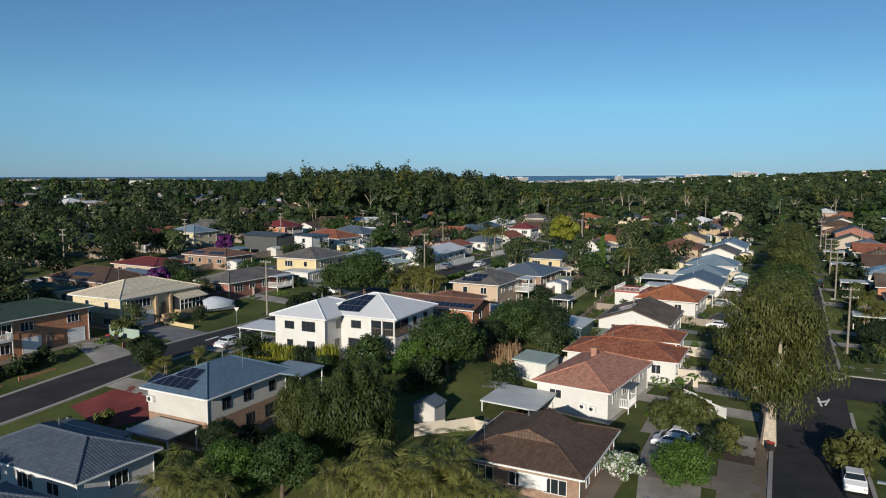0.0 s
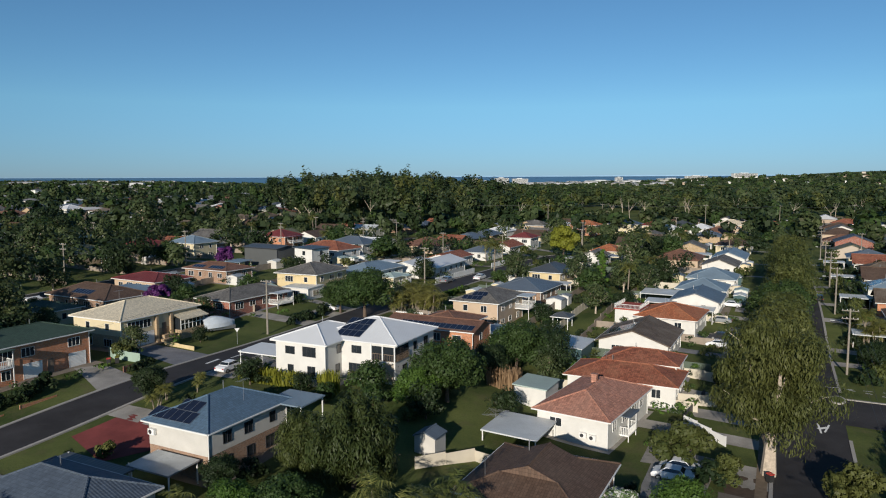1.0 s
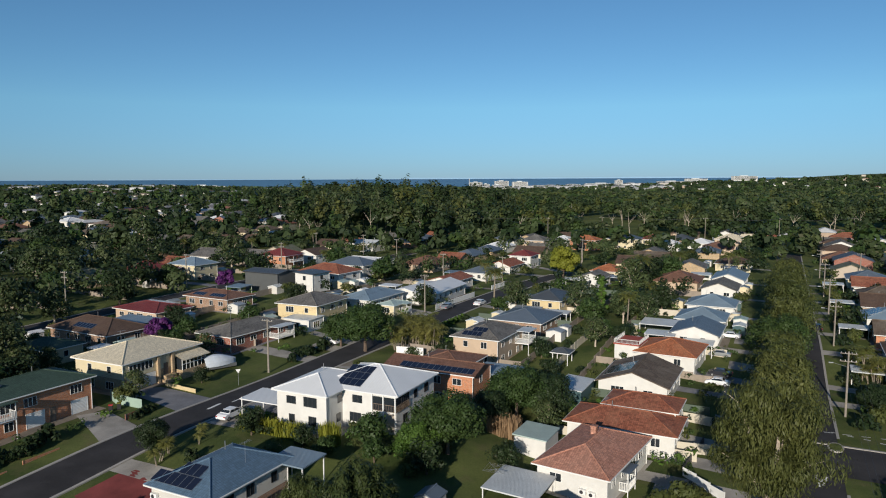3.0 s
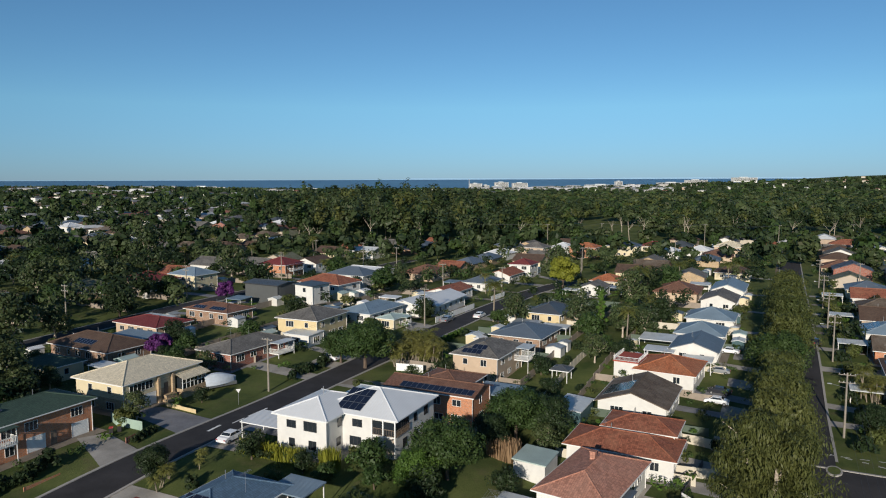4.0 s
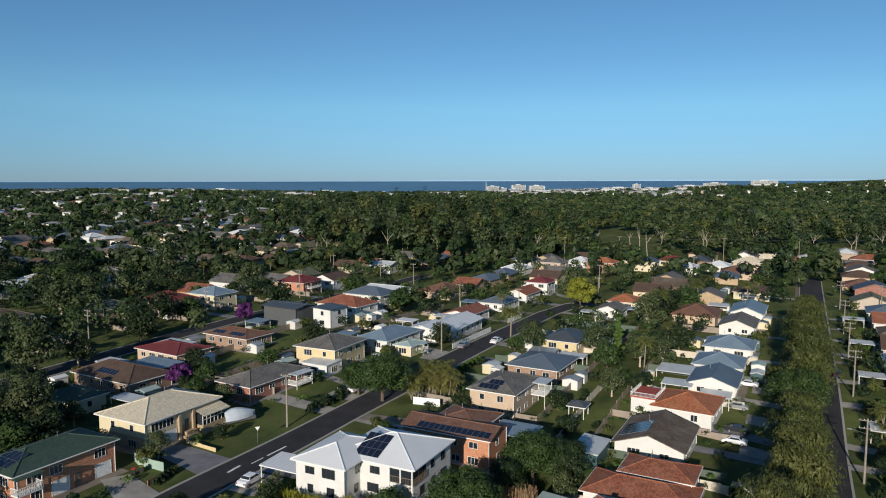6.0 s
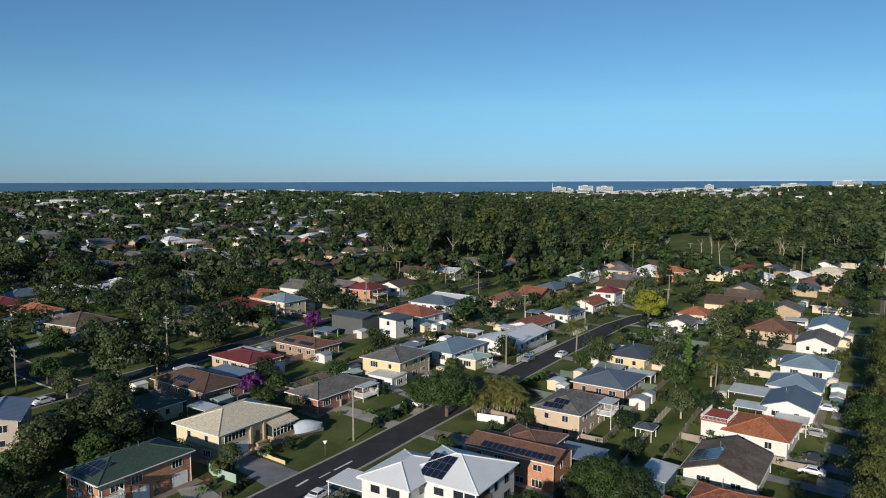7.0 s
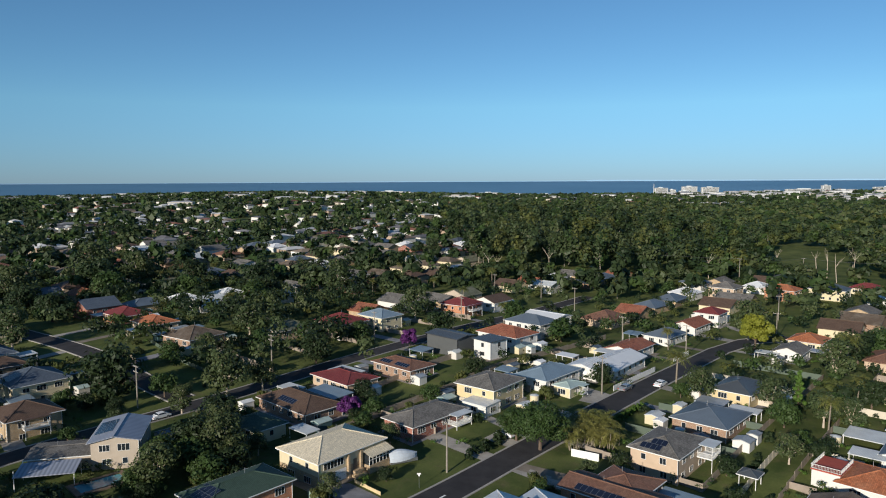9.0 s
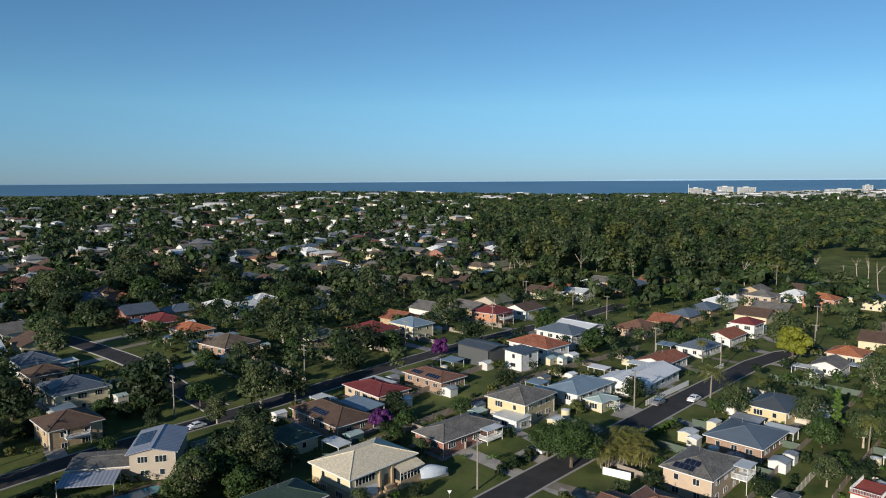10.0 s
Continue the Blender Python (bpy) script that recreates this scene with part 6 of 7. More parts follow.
tree("broad_b", 16.5, 108.0, 1.05, 60, "round dark green garden tree")
tree("broad_b", 6.5, 101.0, 0.8, 70, "dark green garden tree")
tree("broad", -16.0, 141.0, 1.15, 30, "broad spreading green street tree")
tree("broad", -21.5, 144.5, 0.8, 200, "broad green street tree")
tree("yellow", 42.0, 244.0, 1.4, 0, "large yellow-green garden tree")
tree("cypress", 41.6, 182.0, 1.15, 0, "narrow columnar bright green conifer")
tree("purple", -61.0, 148.5, 1.1, 0, "purple flowering bougainvillea beside a roof")
tree("purple", -67.0, 214.0, 1.3, 50, "purple flowering jacaranda by a street")
tree("olive_shrub", 27.3, 77.5, 1.15, 0, "rounded olive-green tree beside a driveway")
tree("dome", 22.0, 62.0, 1.05, 0, "round clipped bright green bush", "shrub", cat="shrub")
tree("blossom", 16.6, 62.5, 1.15, 0, "white flowering bush beside a brick house", "shrub", cat="shrub")
tree("olive_shrub", 30.5, 73.0, 0.75, 30, "olive green shrub beside a driveway", "shrub", cat="shrub")
tree("shrub", 28.0, 72.0, 1.0, 0, "dark green shrub beside a driveway", "shrub", cat="shrub")
HOUSES.append((15.0, 79.0, 4.5))
tree("olive_shrub", 41.7, 68.2, 1.0, 0, "olive green bush at the kerb", "shrub", cat="shrub")
tree("broad_b", 71.0, 112.5, 0.8, 0, "round dark bush on a lawn", "shrub", cat="shrub")
tree("olive_shrub", 75.5, 117.0, 0.9, 0, "grey green bush on a lawn", "shrub", cat="shrub")
tree("broad_b", -37.9, 88.5, 0.62, 0, "small dark street tree", tall=1.1)
tree("mid", -123.0, 144.5, 1.8, 0, "large dark green corner tree")
tree("mid_c", -95.0, 151.0, 1.35, 0, "large green tree by a side street")
tree("mid", -64.0, 104.0, 0.7, 0, "dark garden tree beside a brick house")
for k, (x, y, s) in enumerate(((-5.5, 54.5, 1.25), (-2.5, 53.5, 1.1), (0.5, 55.5, 1.2), (3.0, 54.0, 1.0), (-8.0, 55.5, 1.05), (-1.0, 57.0, 1.2), (-21.5, 54.0, 1.0), (-18.5, 53.0, 0.9))):
    tree("palm_low", x, y, s, k * 61, "clump of golden cane palms", "palm", cat="palm", group="cane palms")
tree("bright", -18.5, 58.0, 0.75, 0, "bright green garden tree beside palms")
tree("broad", -14.0, 58.5, 0.62, 0, "green garden tree beside palms")
tree("broad_b", -22.0, 66.5, 0.55, 0, "dark shrub against a house wall", "shrub", cat="shrub")
for k, (x, y, s) in enumerate(((-7.0, 147.0, 0.62), (-4.0, 149.5, 0.66), (-9.0, 143.5, 0.6), (-2.5, 145.0, 0.55), (-6.0, 152.0, 0.66), (-5.0, 144.0, 0.5), (-9.5, 149.0, 0.6), (-1.5, 148.5, 0.5))):
    tree("palm_low", x, y, s * 1.9, k * 61, "feathery garden palm by the street", "palm", cat="palm", group="street palms")
tree("palm", 13.7, 188.0, 1.25, 0, "large feathery palm on a verge", "palm", cat="palm")
tree("palm", 63.0, 222.0, 1.3, 0, "tall palm in a garden", "palm", cat="palm")
tree("palm", 80.0, 131.0, 0.75, 0, "palm in a front garden", "palm", cat="palm")
tree("palm_low", 81.5, 128.5, 1.2, 40, "clump of low palms in a front garden", "palm", cat="palm")
tree("fan", -44.0, 262.0, 1.2, 0, "tall fan palm in a garden", "palm", cat="palm")
tree("yucca", -36.4, 89.6, 1.0, 0, "pale yucca by the kerb", "yucca", cat="yucca")
tree("yucca", -37.2, 86.9, 1.2, 60, "pale yucca by the kerb", "yucca", cat="yucca")
tree("yucca", -34.0, 91.8, 1.0, 90, "pale yucca by a driveway", "yucca", cat="yucca")
for k in range(9):
    x, y = along((-50, 76), 26, -6 + k * 2.3, -8.4 - (k % 3) * 0.8)
    tree("shrub", x, y, 0.75 + 0.1 * (k % 3), k * 50, "dark hedge shrub above a brick edging", "shrub", cat="shrub", group="hedge shrubs")
for k in range(6):
    x, y = along((-50, 76), 26, 23.5 + k * 0.9, -6.5 - k * 0.2)
    tree("shrub", x, y, 0.42, k * 50, "low clipped dark green shrub", "shrub", cat="shrub")
for k in range(8):
    x, y = along((-50, 76), 26, 96 + k * 2.2, 6.5)
    tree("hedge", x, y, 0.62, k * 40, "clipped green street hedge", "shrub", cat="shrub", group="street hedge")
for k in range(7):
    x, y = along((-50, 76), 26, 60 + k * 2.4, -6.2 - (k % 2))
    tree("shrub", x, y, 0.6 + 0.1 * (k % 3), k * 40, "green shrub on a verge", "shrub", cat="shrub")

# the last six, from (-112, 84), are added about the lower left edge for shade
for k, (x, y, s) in enumerate(((-240, 276, 2.2), (-222, 262, 1.9), (-262, 300, 2.3), (-205, 300, 2.0), (-186, 268, 1.7), (-250, 240, 1.8), (-170, 300, 1.9), (-150, 262, 1.6), (-128, 300, 1.8), (-230, 225, 1.6), (-205, 190, 1.5), (-182, 172, 1.4), (-150, 128, 1.4), (-112, 118, 0.5),
                             (-108, 128, 0.45), (-82, 118, 1.1), (-78, 112, 1.0), (-80, 104, 0.9), (-85, 132, 1.1), (-72, 108, 0.9), (-75, 117, 1.0), (-70, 113, 0.8), (-84, 110, 1.0), (-80, 125, 0.9), (-115, 136, 0.5), (-130, 134, 0.45), (-100, 140, 0.7), (-138, 122, 0.5), (-112, 150, 0.9), (-90, 160, 0.9), (-135, 158, 1.1), (-128, 175, 0.9), (-118, 178, 0.9), (-88, 188, 1.2), (-108, 192, 1.1), (-120, 206, 1.2), (-60, 226, 1.3), (-40, 262, 1.3), (43, 261, 1.4), (70, 236, 1.3), (80, 245, 1.3), (58, 213, 1.2), (60, 190, 0.95), (46, 203, 0.45), (-264, 248, 1.7), (-206, 213, 1.5), (-250, 291, 1.8), (-239, 303, 1.8), (-270, 387, 1.8), (-84, 213, 1.1), (-78, 257, 1.3), (-152, 276, 1.5), (-20, 237, 1.2), (-120, 434, 1.5), (-112, 84, 1.4), (-100, 80, 1.3), (-124, 94, 1.3), (-88, 86, 1.1), (-140, 104, 1.2), (-70, 78, 1.2))):
    tree(("mid", "mid_b", "mid_c")[k % 3], x, y, s, k * 47, ("large dark spreading tree above the roofs", "large green spreading tree above the roofs", "tall pale-barked gum above the roofs")[k % 3])
# tall trees added outside the view for the shade that they throw into it
for k, (x, y, s) in enumerate(((-44, 36, 1.5), (-36, 30, 1.3), (-27, 33, 1.1), (46, 52, 1.3), (53, 62, 1.3), (60, 73, 1.2), (14, 43, 0.75), (18, 38, 0.7))):
    tree("mid_b", x, y, s, k * 50, "unseen dark green tree that shades the near gardens")

for k in range(30):
    x, y = along((34.5, 61), 25.8, 54 + k * 5.2, 8.5 + (k * 7 % 5) * 1.3)
    kd = ("shrub", "mid_d", "shrub", "mid_d", "hedge")[k % 5]
    tree(kd, x, y, {"shrub": 1.0, "mid_d": 0.65, "hedge": 0.7}[kd], k * 40, "dark green front garden shrub across the street", "shrub", cat="shrub")

# dry reeds and bamboo screens
def reeds(label, x, y, L, W, h, n, seed, bearing=GRID, mat="dry"):
    rng = np.random.default_rng(seed)
    p = np.stack([rng.uniform(-L / 2, L / 2, n), rng.uniform(-W / 2, W / 2, n), np.zeros(n)], 1)
    tip = p + np.stack([rng.normal(0, 0.25, n), rng.normal(0, 0.25, n), h * rng.uniform(0.55, 1.05, n)], 1)
    d = rng.normal(size=(n, 3)) * np.array([0.06, 0.06, 0.0])
    v = np.stack([p - d, p + d, tip + d * 0.4, tip - d * 0.4], 1).reshape(-1, 3)
    o = tagged(new("reed_clump", quads(v, "reed_clump", M[mat])), label, "reeds", kind="stuff")
    o.matrix_basis = pose(x, y, zg(x, y) - 0.1, 0, 0, 90 - bearing)
    HOUSES.append((x, y, 2))


reeds("dry pinkish reed clump in a garden bed", 8.8, 99.5, 2.5, 4.5, 3.2, 700, 1)
c = at((-15.9, 93.1), -2.2, 7.5)
reeds("tall yellow bamboo screen beside a carport", c[0], c[1], 1.2, 11.0, 2.2, 1500, 2, wb, "leaf_yellow")
c = at((-15.9, 93.1), -1.5, -1.5)
reeds("tall yellow bamboo beside a white house", c[0], c[1], 1.5, 2.5, 3.0, 500, 3, wb, "leaf_yellow")

# ---- more houses and gardens on the remaining lots ----
def free(x, y, r):
    return all((x - a) ** 2 + (y - b) ** 2 > (r + c) ** 2 for a, b, c in HOUSES)


def off_road(x, y, r):
    return all((x - p[0]) ** 2 + (y - p[1]) ** 2 > (w / 2 + r + 1.5) ** 2 for pts, w in STREETS for p in pts)


# houses across the tree-lined street
rr = random.Random(4)
for k, s in enumerate((62, 79, 96, 113, 131, 149, 168, 187, 206)):
    x, y = along((34.5, 61), 25.8, s, 22 + rr.uniform(-1, 1))
    rm, wm = (("charcoal", "white"), ("pale_metal", "cream"), ("brown_tile", "white"), ("umber_tile", "brick_orange"), ("bluegrey", "white"), ("brown_tile", "peach"), ("umber_tile", "brick_tan"), ("red_tile", "white"), ("slate", "cream"))[k]
    house("single-storey house across the tree-lined street", x, y, 11 + k % 3, 12, 3.1, rm=rm, wm=wm, roof=("hip", "gable_y")[k % 2], solar=[("y+", 0, 0.8, 7, 2)] if k in (2, 3, 4) else ())
    x, y = along((34.5, 61), 25.8, s + 3, 11.5)
    if k % 2:
        house("flat white carport across the street", x, y, 4.5, 6.0, 2.5, roof="flat", slope=2, rm="pale_metal", cat="carport", over=0.1)

# concrete surrounds and driveways of the houses
lot_rng = random.Random(21)
for x, y, L, W, bg in LOTS:
    near_street = min(((math.dist((x, y), p), p, w) for pts, w in STREETS for p in pts), key=lambda q: q[0])
    m0 = lot_rng.uniform(0.9, 2.2)
    corner = lambda u, v: along((x, y), bg, u, -v)
    u0, u1, v0, v1 = -L / 2 - m0, L / 2 + lot_rng.uniform(0.4, 1.6), -W / 2 - lot_rng.uniform(0.4, 2.5), W / 2 + lot_rng.uniform(0.3, 1.2)
    if lot_rng.random() < 0.6:
        paving("worn concrete surround of a house", [corner(u0, v0), corner(u1, v0), corner(u1, v1), corner(u0, v1)], lot_rng.choice(("drive", "apron", "drive_dark")), 0.045, "concrete_surround")
    d, p, w = near_street
    if 8 < d < 34 and math.dist((x, y), (-53.9, 121.9)) > 3 and math.dist((x, y), (-61.1, 99.5)) > 3:
        g = Vector((p[0] - x, p[1] - y)).normalized()
        n_ = Vector((-g.y, g.x))
        shift = lot_rng.choice((-1, 1)) * min(L, W) * 0.36
        a_, b_ = Vector((x, y)) + n_ * shift + g * 4.0, Vector((x, y)) + n_ * shift + g * (d - w / 2 - 0.1)
        h_ = n_ * lot_rng.uniform(1.3, 2.0)
        paving("concrete driveway running from a house to the street", [tuple(a_ - h_), tuple(b_ - h_), tuple(b_ + h_), tuple(a_ + h_)][::-1], lot_rng.choice(("drive", "drive", "apron", "drive_dark")), 0.053)

ROOFS = ("old_tile", "brown_tile", "umber_tile", "red_tile", "rust_tile", "slate", "old_tile", "pale_metal", "grey_tile", "olive", "white_metal", "umber_tile", "charcoal", "old_tile", "brown_tile")
WALLS = ("white", "cream", "brick_brown", "brick_tan", "peach", "brick_tan", "white", "grey", "brick_red", "taupe")
rr = random.Random(11)
templates = []
for k in range(16):
    L, W = rr.uniform(10, 15), rr.uniform(10, 15)
    h = rr.choice((2.8, 3.0, 3.1, 4.5))
    t = house("suburban house with tiled or metal roof", 3000 + 60 * k, -2000, L, W, h, roof=rr.choice(("hip", "hip", "gable_x", "gable_y")), rm=ROOFS[k % 15], wm=WALLS[k % 10], z=0, pipes=False)
    templates.append((t, ROOFS[k % 15].replace("_", " "), math.hypot(L, W) / 2))



def FOREST(x, y):
    r = math.hypot(x, y)
    edge = -13.5 + 5 * noise.noise((r / 120, 0.5, 2)) + 3 * noise.noise((x / 40, y / 40, 7))
    return y > 395 + 0.12 * abs(x) + 22 * noise.noise((x / 60, y / 60, 1)) and edge < math.degrees(math.atan2(x, y)) < 48 and r < 1320 + 150 * noise.noise((x / 200, y / 200, 4))


HOUSES.append((-48, 187, 8))
placed = 0
for col in range(-26, 20):
    for row in range(0, 62):
        s, o = row * 19.0 + rr.uniform(-2, 2), col * 37.0 + (8 if col % 2 else -8) + rr.uniform(-2, 2)
        x, y = along((0, 60), GRID, s, o)
        r = math.hypot(x, y)
        b = math.degrees(math.atan2(x, y))
        if y < 70 or r > 560 or not -54 < b < 37 or FOREST(x, y) or placed > 215:
            continue
        t, rn, reach = rr.choice(templates)
        if free(x, y, reach * 0.78) and off_road(x, y, reach * 0.6):
            c = copy_thing(t, pose(x, y, zg(x, y), 0, 0, 90 - GRID + rr.choice((0, 0, 180, 3, -3))))
            c["label"] = "suburban house with %s roof among trees" % rn
            HOUSES.append((x, y, reach * 0.85))
            placed += 1
for t, _, _ in templates:
    for o in list(t.children_recursive) + [t]:
        bpy.data.objects.remove(o)

# ---- garden trees between the houses ----
rr = random.Random(5)
count = 0
GARDEN = {"leaf_dark": [], "leaf": [], "leaf_gum": [], "leaf_olive": []}
while count < 2300:
    b, r = radians(rr.uniform(-52, 38)), math.sqrt(rr.uniform(75 ** 2, 400 ** 2))
    x, y = r * math.sin(b), r * math.cos(b)
    if FOREST(x, y):
        continue
    k = rr.choice(("mid", "mid", "mid_b", "mid_b", "mid_c", "mid_d", "mid_d"))
    s = rr.uniform(0.45, 1.0) if r > 170 else rr.uniform(0.35, 0.7)
    count += 1
    if b > radians(-18) and rr.random() < 0.35:
        continue
    if free(x, y, 1.9 * s) and off_road(x, y, 6.5 if r < 175 else 2.5):
        if r < 190:
            tree(k, x, y, s, None, {"mid": "dark green garden tree between houses", "mid_b": "green garden tree between houses", "mid_c": "tall thin gum tree between houses", "mid_d": "olive garden shrub tree between houses"}[k])
        else:
            GARDEN[{"mid": "leaf_dark", "mid_b": "leaf", "mid_c": "leaf_gum", "mid_d": "leaf_olive"}[k]].append((x, y, {"mid": 8, "mid_b": 7, "mid_c": 11, "mid_d": 5}[k] * s, 3.9 * s))
            HOUSES.append((x, y, 1.0))
for k in range(420):
    b, r = radians(rr.uniform(-54, -16)), rr.uniform(195, 420)
    x, y = r * math.sin(b), r * math.cos(b)
    if free(x, y, 2.0) and off_road(x, y, 3) and not FOREST(x, y):
        GARDEN[rr.choice(("leaf_dark", "leaf_dark", "leaf_gum"))].append((x, y, rr.uniform(7, 12), rr.uniform(3.6, 5.6)))
        HOUSES.append((x, y, 1.6))
for k in range(60):
    b, r = radians(rr.uniform(-52, 38)), rr.uniform(150, 420)
    x, y = r * math.sin(b), r * math.cos(b)
    if free(x, y, 1.5) and off_road(x, y, 6) and not FOREST(x, y):
        tree("palm", x, y, rr.uniform(0.7, 1.1), None, "garden palm between houses", "palm", cat="palm")
for k in range(300):
    b, r = radians(rr.uniform(-52, 38)), rr.uniform(70, 260)
    x, y = r * math.sin(b), r * math.cos(b)
    if free(x, y, 0.6) and off_road(x, y, 3.5):
        tree("shrub", x, y, rr.uniform(0.4, 0.9), None, "dark green rounded garden shrub", "shrub", cat="shrub")

# ---- far woods and far suburb ----
def far_trees(name, label, pts, mat, per, size, clumps=5, seed=1):
    rng = np.random.default_rng(seed)
    V = []
    if not pts:
        return None
    for x, y, h, r in pts:
        cl = []
        for i in range(clumps):
            a, q = rng.uniform(0, 6.28), rng.uniform(0.1, 0.6) * r
            cl.append((x + q * math.cos(a), y + q * math.sin(a), zg(x, y) + h * rng.uniform(0.5, 0.85), r * 0.5, r * 0.5, h * rng.uniform(0.13, 0.24)))
        V.append(cloud(rng, cl, per, size * r / 5, jitter=0.22))
    return tagged(new(name, quads(np.concatenate(V), name, M[mat])), label, "woodland", kind="stuff")


BEDS = {"leaf_dark": [], "leaf": [], "leaf_olive": [], "leaf_bright": []}
lots_near = [q for q in HOUSES if q[2] > 5 and math.hypot(q[0], q[1]) < 300]
for k in range(1500):
    hx, hy, reach = rr.choice(lots_near)
    a_, q = rr.uniform(0, 6.283), reach + rr.uniform(0.2, 4.5)
    x, y = hx + q * math.cos(a_), hy + q * math.sin(a_)
    if math.hypot(x, y) > 85 and off_street(x, y, 1.5) and all((x - a) ** 2 + (y - b) ** 2 > (0.78 * c) ** 2 for a, b, c in lots_near):
        BEDS[rr.choice(tuple(BEDS))].append((x, y, rr.uniform(1.0, 2.6), rr.uniform(0.8, 1.7)))
for i, (m, pts) in enumerate(BEDS.items()):
    far_trees("garden_shrubs", "low shrubs and plants in the garden beds", pts, m, 18, 0.75, 3, i + 60)
for i, (m, pts) in enumerate(GARDEN.items()):
    far_trees("garden_trees", "garden trees between the houses further off", pts, m, 23, 0.7, 7, i + 40)
rr = random.Random(8)
sets = {"leaf_gum": [], "leaf_dark": [], "leaf": [], "leaf_olive": []}
far_pts = []
for k in range(5200):
    b, r = radians(rr.uniform(-14.5, 48)), math.sqrt(rr.uniform(400 ** 2, 1400 ** 2)) if k > 1500 else rr.uniform(400, 720)
    x, y = r * math.sin(b), r * math.cos(b)
    if not FOREST(x, y) or (math.degrees(b) > 8 and r < 760 and noise.noise((x / 70, y / 70, 3)) > 0.0):
        continue
    deg = math.degrees(b)
    h = rr.uniform(11, 20) * (1.45 if deg < -2 else max(0.85, 1.45 - (deg + 2) * 0.06)) * (1.15 if rr.random() < 0.12 else 1.0)
    if r > 750:
        h = min(h, 13)
    sets[rr.choice(("leaf_gum", "leaf_gum", "leaf_gum", "leaf_dark", "leaf_dark", "leaf", "leaf_olive"))].append((x, y, h, rr.uniform(4.5, 7.5) * (1.0 if r < 800 else 1.35)))
for i, (m, pts) in enumerate(sets.items()):
    near = [p for p in pts if math.hypot(p[0], p[1]) < 640]
    far_trees("woodland", "tall eucalypt woodland beyond the houses", near, m, 28, 0.92, 6, i)
    far_trees("woodland", "dense distant woodland canopy", [p for p in pts if math.hypot(p[0], p[1]) >= 640], m, 14, 1.85, 4, i + 10)
# pale bare trunks at the wood's edge
ts = Shape()
for k in range(70):
    b, r = radians(rr.uniform(-13, 40)), rr.uniform(400, 520)
    x, y = r * math.sin(b), r * math.cos(b)
    if FOREST(x, y):
        z, h = zg(x, y), rr.uniform(9, 16)
        top_ = (x + rr.uniform(-1, 1), y, z + h * 0.6)
        ts.tube((x, y, z - 0.5), top_, 0.2, 0.14, 5)
        for q in range(4):
            ts.tube(top_, (x + rr.uniform(-4, 4), y + rr.uniform(-3, 3), z + h * rr.uniform(0.85, 1.1)), 0.1, 0.03, 4)
tagged(new("bare_trunks", ts.made("bare_trunks", M["pale_bark"])), "pale bare eucalypt trunks at the wood's edge", "woodland", kind="stuff")
# trees over the far suburb
sub = {"leaf_dark": [], "leaf": [], "leaf_gum": []}
for k in range(8200):
    b, r = radians(rr.uniform(-55, 45)), math.sqrt(rr.uniform(380 ** 2, 2400 ** 2)) if k > 2200 else rr.uniform(330, 800)
    x, y = r * math.sin(b), r * math.cos(b)
    if FOREST(x, y) or not free(x, y, 1.5) or zg(x, y) < -3:
        continue
    sub[rr.choice(("leaf_dark", "leaf_dark", "leaf", "leaf_gum"))].append((x, y, (rr.uniform(5, 12) if rr.random() < 0.9 else rr.uniform(13, 20)) if r < 1200 else rr.uniform(5, 9), rr.uniform(4.0, 7.0) * (1.0 if r < 900 else 1.7)))
for i, (m, pts) in enumerate(sub.items()):
    far_trees("suburban_trees", "dark trees between distant suburban roofs", [p for p in pts if math.hypot(p[0], p[1]) < 800], m, 17, 1.45, 4, i + 20)
    far_trees("suburban_trees", "dark trees between distant suburban roofs", [p for p in pts if math.hypot(p[0], p[1]) >= 800], m, 8, 2.4, 3, i + 30)
# roofs beyond the near kilometre
fs, fw = Shape(), Shape()


def lump(x, y, L, W, h, rise, rz):
    m = pose(x, y, zg(x, y), 0, 0, rz)
    P = lambda a, b, c: m @ Vector((a, b, c))
    i = len(fw.v)
    a, b = L / 2, W / 2
    vs = [P(sx * a, sy * b, zz) for zz in (-2, h) for sx, sy in ((-1, -1), (1, -1), (1, 1), (-1, 1))]
    fw.v += vs
    fw.f += [(i, i + 1, i + 5, i + 4), (i + 1, i + 2, i + 6, i + 5), (i + 2, i + 3, i + 7, i + 6), (i + 3, i, i + 4, i + 7), (i + 4, i + 5, i + 6, i + 7)]
    j = len(fs.v)
    a, b, r = a + 0.6, b + 0.6, max(0.1, (L - W) / 2)
    fs.v += [P(-a, -b, h), P(a, -b, h), P(a, b, h), P(-a, b, h), P(-r, 0, h + rise), P(r, 0, h + rise)]
    fs.f += [(j, j + 1, j + 5, j + 4), (j + 2, j + 3, j + 4, j + 5), (j + 3, j, j + 4), (j + 1, j + 2, j + 5)]


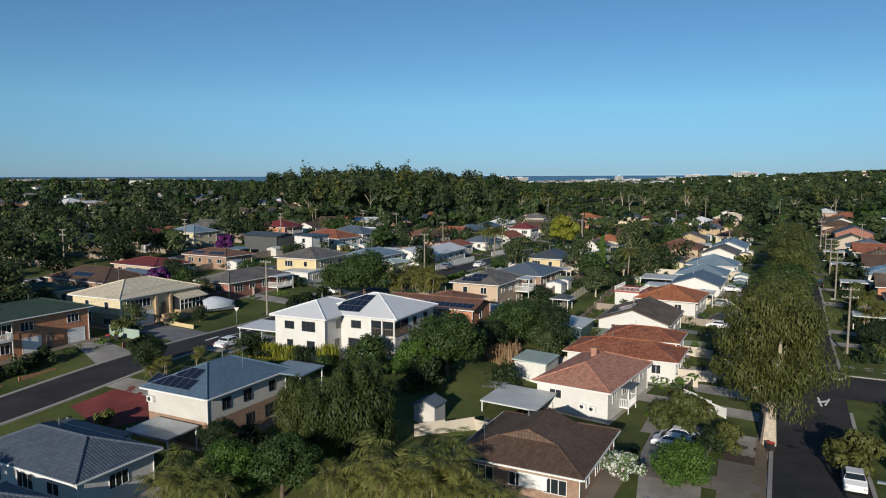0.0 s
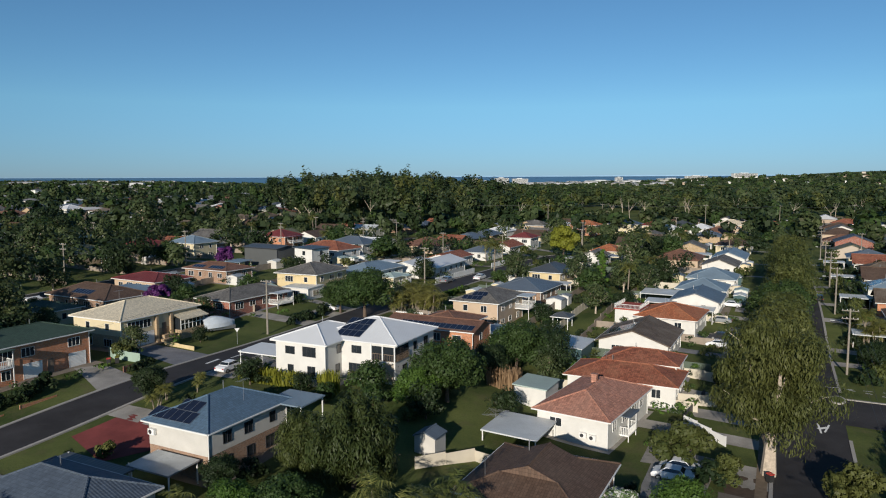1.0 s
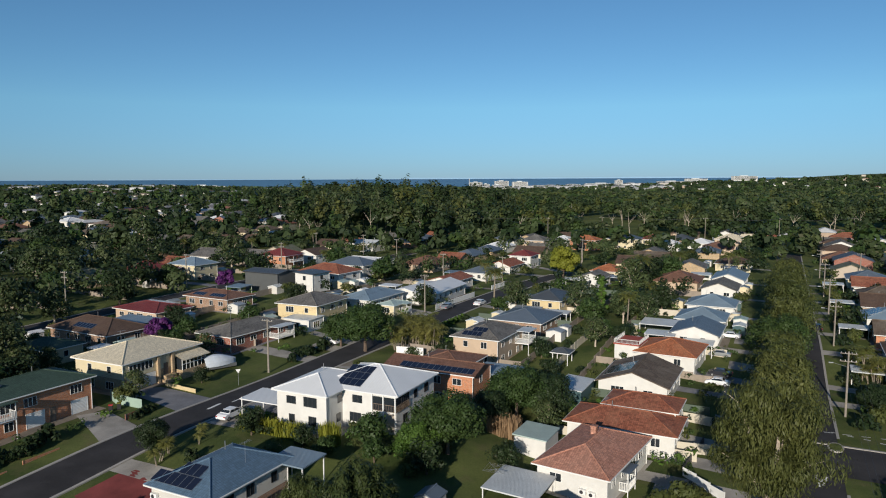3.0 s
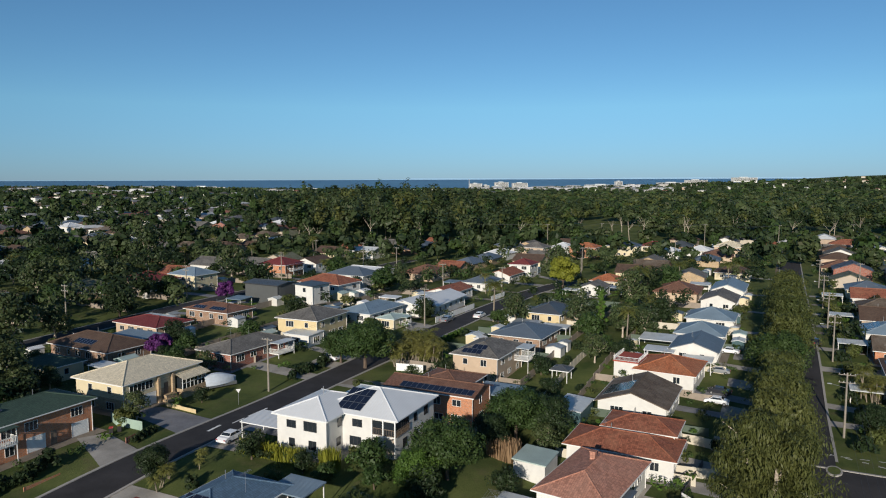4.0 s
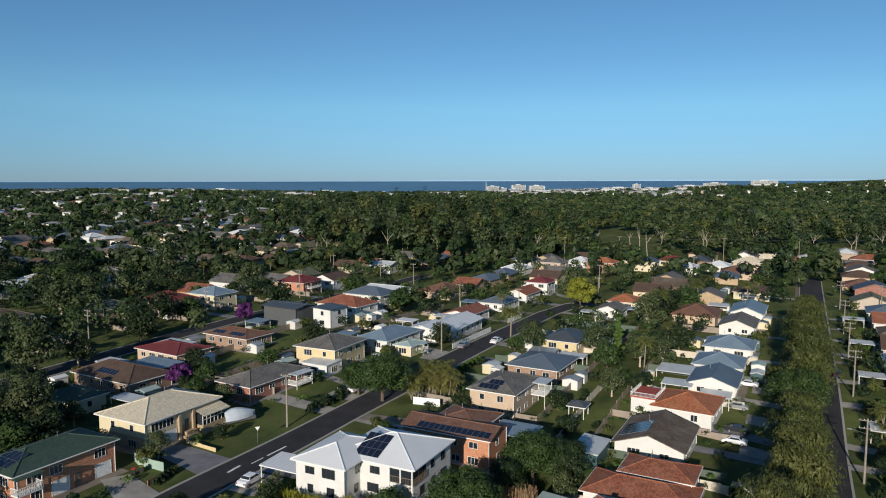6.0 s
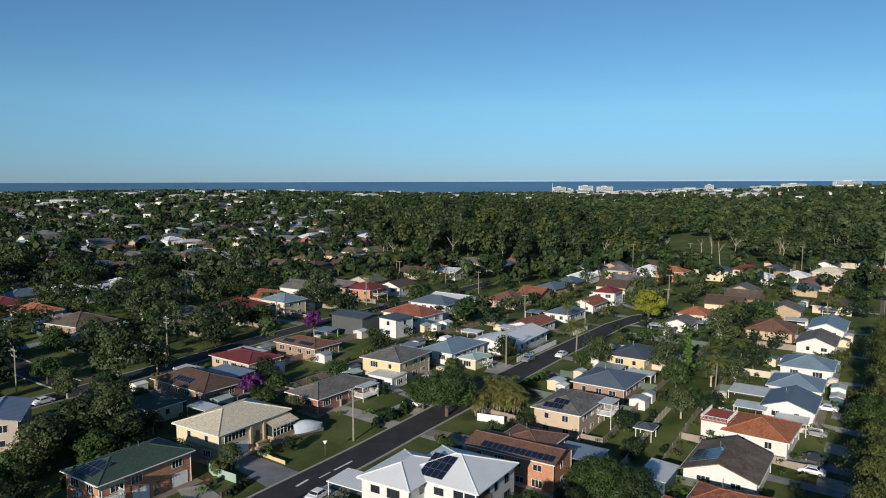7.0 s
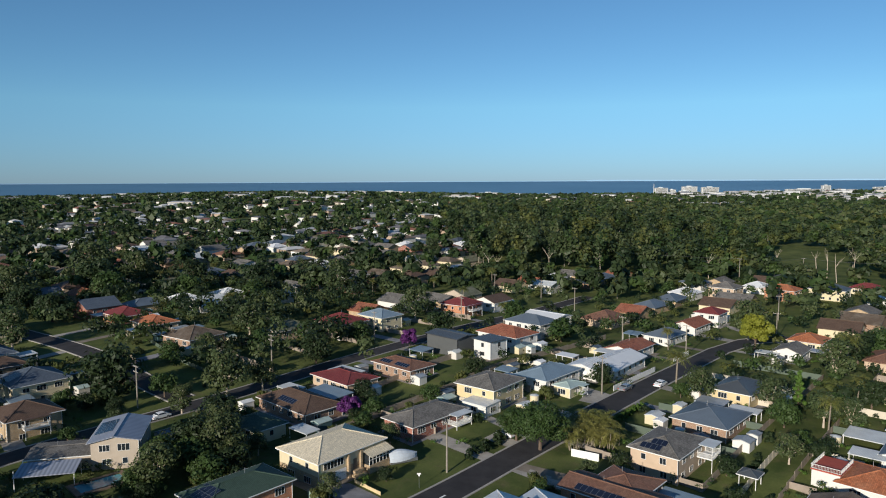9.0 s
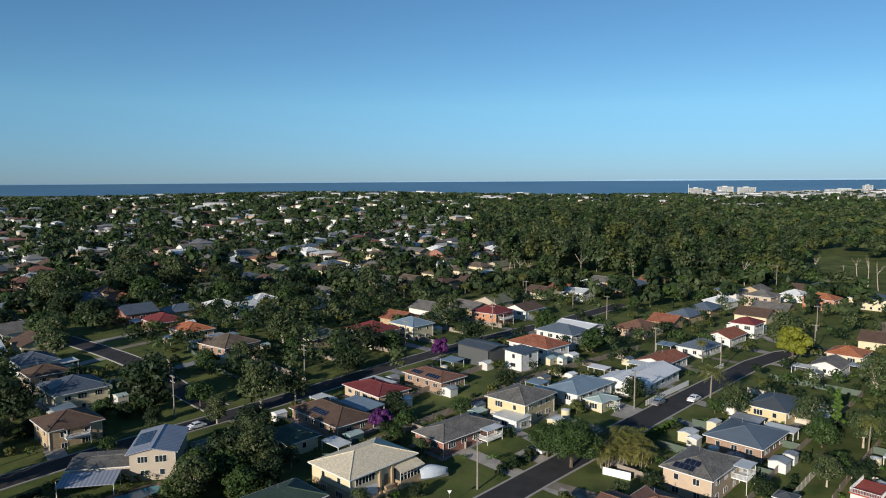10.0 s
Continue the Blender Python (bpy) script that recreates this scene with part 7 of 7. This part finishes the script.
for k in range(2300):
    b, r = radians(rr.uniform(-56, 47)), math.sqrt(rr.uniform(520 ** 2, 2500 ** 2)) if k > 700 else rr.uniform(430, 950)
    x, y = r * math.sin(b), r * math.cos(b)
    if FOREST(x, y) or zg(x, y) < -1 or (r < 950 and not free(x, y, 6)):
        continue
    if r > 1500 and rr.random() < (0.75 if b > radians(17) else 0.5):
        continue
    big = rr.random() < 0.04
    lump(x, y, rr.uniform(13, 20) * (2 if big else 1), rr.uniform(10, 12) * (1.5 if big else 1), rr.choice((3, 3.2, 5.5, 6)), rr.uniform(1.2, 2.6), 63 + rr.choice((0, 90)))
tagged(new("far_roofs", mesh("far_roofs", fs.v, fs.f, M["far_roof"])), "roofs of the distant suburb among trees", "houses", kind="stuff")
tagged(new("far_walls", mesh("far_walls", fw.v, fw.f, M["far_wall"])), "walls of the distant suburb houses", "houses", kind="stuff")

# pale commercial buildings towards the shore
fs, fw = Shape(), Shape()
for k in range(110):
    b, r = radians(rr.uniform(-50, 16)), rr.uniform(1350, 2450)
    if k < 60:
        b, r = radians(rr.uniform(3, 19)), rr.uniform(1900, 2450)
    x, y = r * math.sin(b), r * math.cos(b)
    if FOREST(x, y) or zg(x, y) < 0:
        continue
    lump(x, y, rr.uniform(18, 60), rr.uniform(12, 22), rr.uniform(5, 10), rr.uniform(0.6, 2), rr.uniform(-10, 20))
tagged(new("shore_roofs", mesh("shore_roofs", fs.v, fs.f, M["far_white"])), "pale roofs of distant buildings towards the shore", "buildings", kind="stuff")
tagged(new("shore_walls", mesh("shore_walls", fw.v, fw.f, M["far_white"])), "white walls of distant buildings towards the shore", "buildings", kind="stuff")

# white apartment blocks near the shore
def block(label, x, y, L, W, floors, rz=10):
    t = tagged(new("apartment_block"), label, "building")
    t.matrix_basis = pose(x, y, zg(x, y), 0, 0, rz)
    part("wall", Shape().box(-L / 2, -W / 2, -3, L / 2, W / 2, floors * 3.1).made("wall", M["white"]), t)
    part("roof", Shape().box(-L / 2 - 0.4, -W / 2 - 0.4, floors * 3.1, L / 2 + 0.4, W / 2 + 0.4, floors * 3.1 + 0.6).box(-L / 5, -W / 4, floors * 3.1 + 0.6, L / 8, W / 4, floors * 3.1 + 3).made("roof", M["pale_metal"]), t)
    for f in range(floors):
        part("balcony", Shape().box(-L / 2 + 1, -W / 2 - 1.4, f * 3.1 + 0.1, L / 2 - 1, -W / 2, f * 3.1 + 1.1).made("balcony", M["trim"]), t)
        part("window", Shape().box(-L / 2 + 1.5, -W / 2 - 0.1, f * 3.1 + 1.2, L / 2 - 1.5, -W / 2 + 0.1, f * 3.1 + 2.6).made("window", M["glass"]), t)


for x, y, L, fl in ((110, 2350, 40, 7), (145, 2380, 22, 5), (200, 2400, 46, 8), (265, 2420, 52, 7), (180, 2330, 30, 4), (640, 2560, 24, 9), (690, 2600, 70, 6), (735, 2600, 40, 5), (560, 2480, 120, 3), (460, 2450, 150, 2), (900, 2500, 80, 4), (1050, 2450, 90, 4), (820, 2520, 110, 3),
                    (-420, 2200, 60, 3), (-700, 2050, 80, 3), (-250, 2280, 70, 3)):
    block("white apartment block near the shore", x, y, L, 18, fl)
mast = tagged(new("mast"), "slender white communication mast near the shore", "mast")
mast.matrix_basis = pose(88, 2340, zg(88, 2340))
part("pole", Shape().tube((0, 0, -1), (0, 0, 36), 1.0, 0.7).made("pole", M["white"]), mast)

# far coast across the bay, with the distance haze painted into its blue
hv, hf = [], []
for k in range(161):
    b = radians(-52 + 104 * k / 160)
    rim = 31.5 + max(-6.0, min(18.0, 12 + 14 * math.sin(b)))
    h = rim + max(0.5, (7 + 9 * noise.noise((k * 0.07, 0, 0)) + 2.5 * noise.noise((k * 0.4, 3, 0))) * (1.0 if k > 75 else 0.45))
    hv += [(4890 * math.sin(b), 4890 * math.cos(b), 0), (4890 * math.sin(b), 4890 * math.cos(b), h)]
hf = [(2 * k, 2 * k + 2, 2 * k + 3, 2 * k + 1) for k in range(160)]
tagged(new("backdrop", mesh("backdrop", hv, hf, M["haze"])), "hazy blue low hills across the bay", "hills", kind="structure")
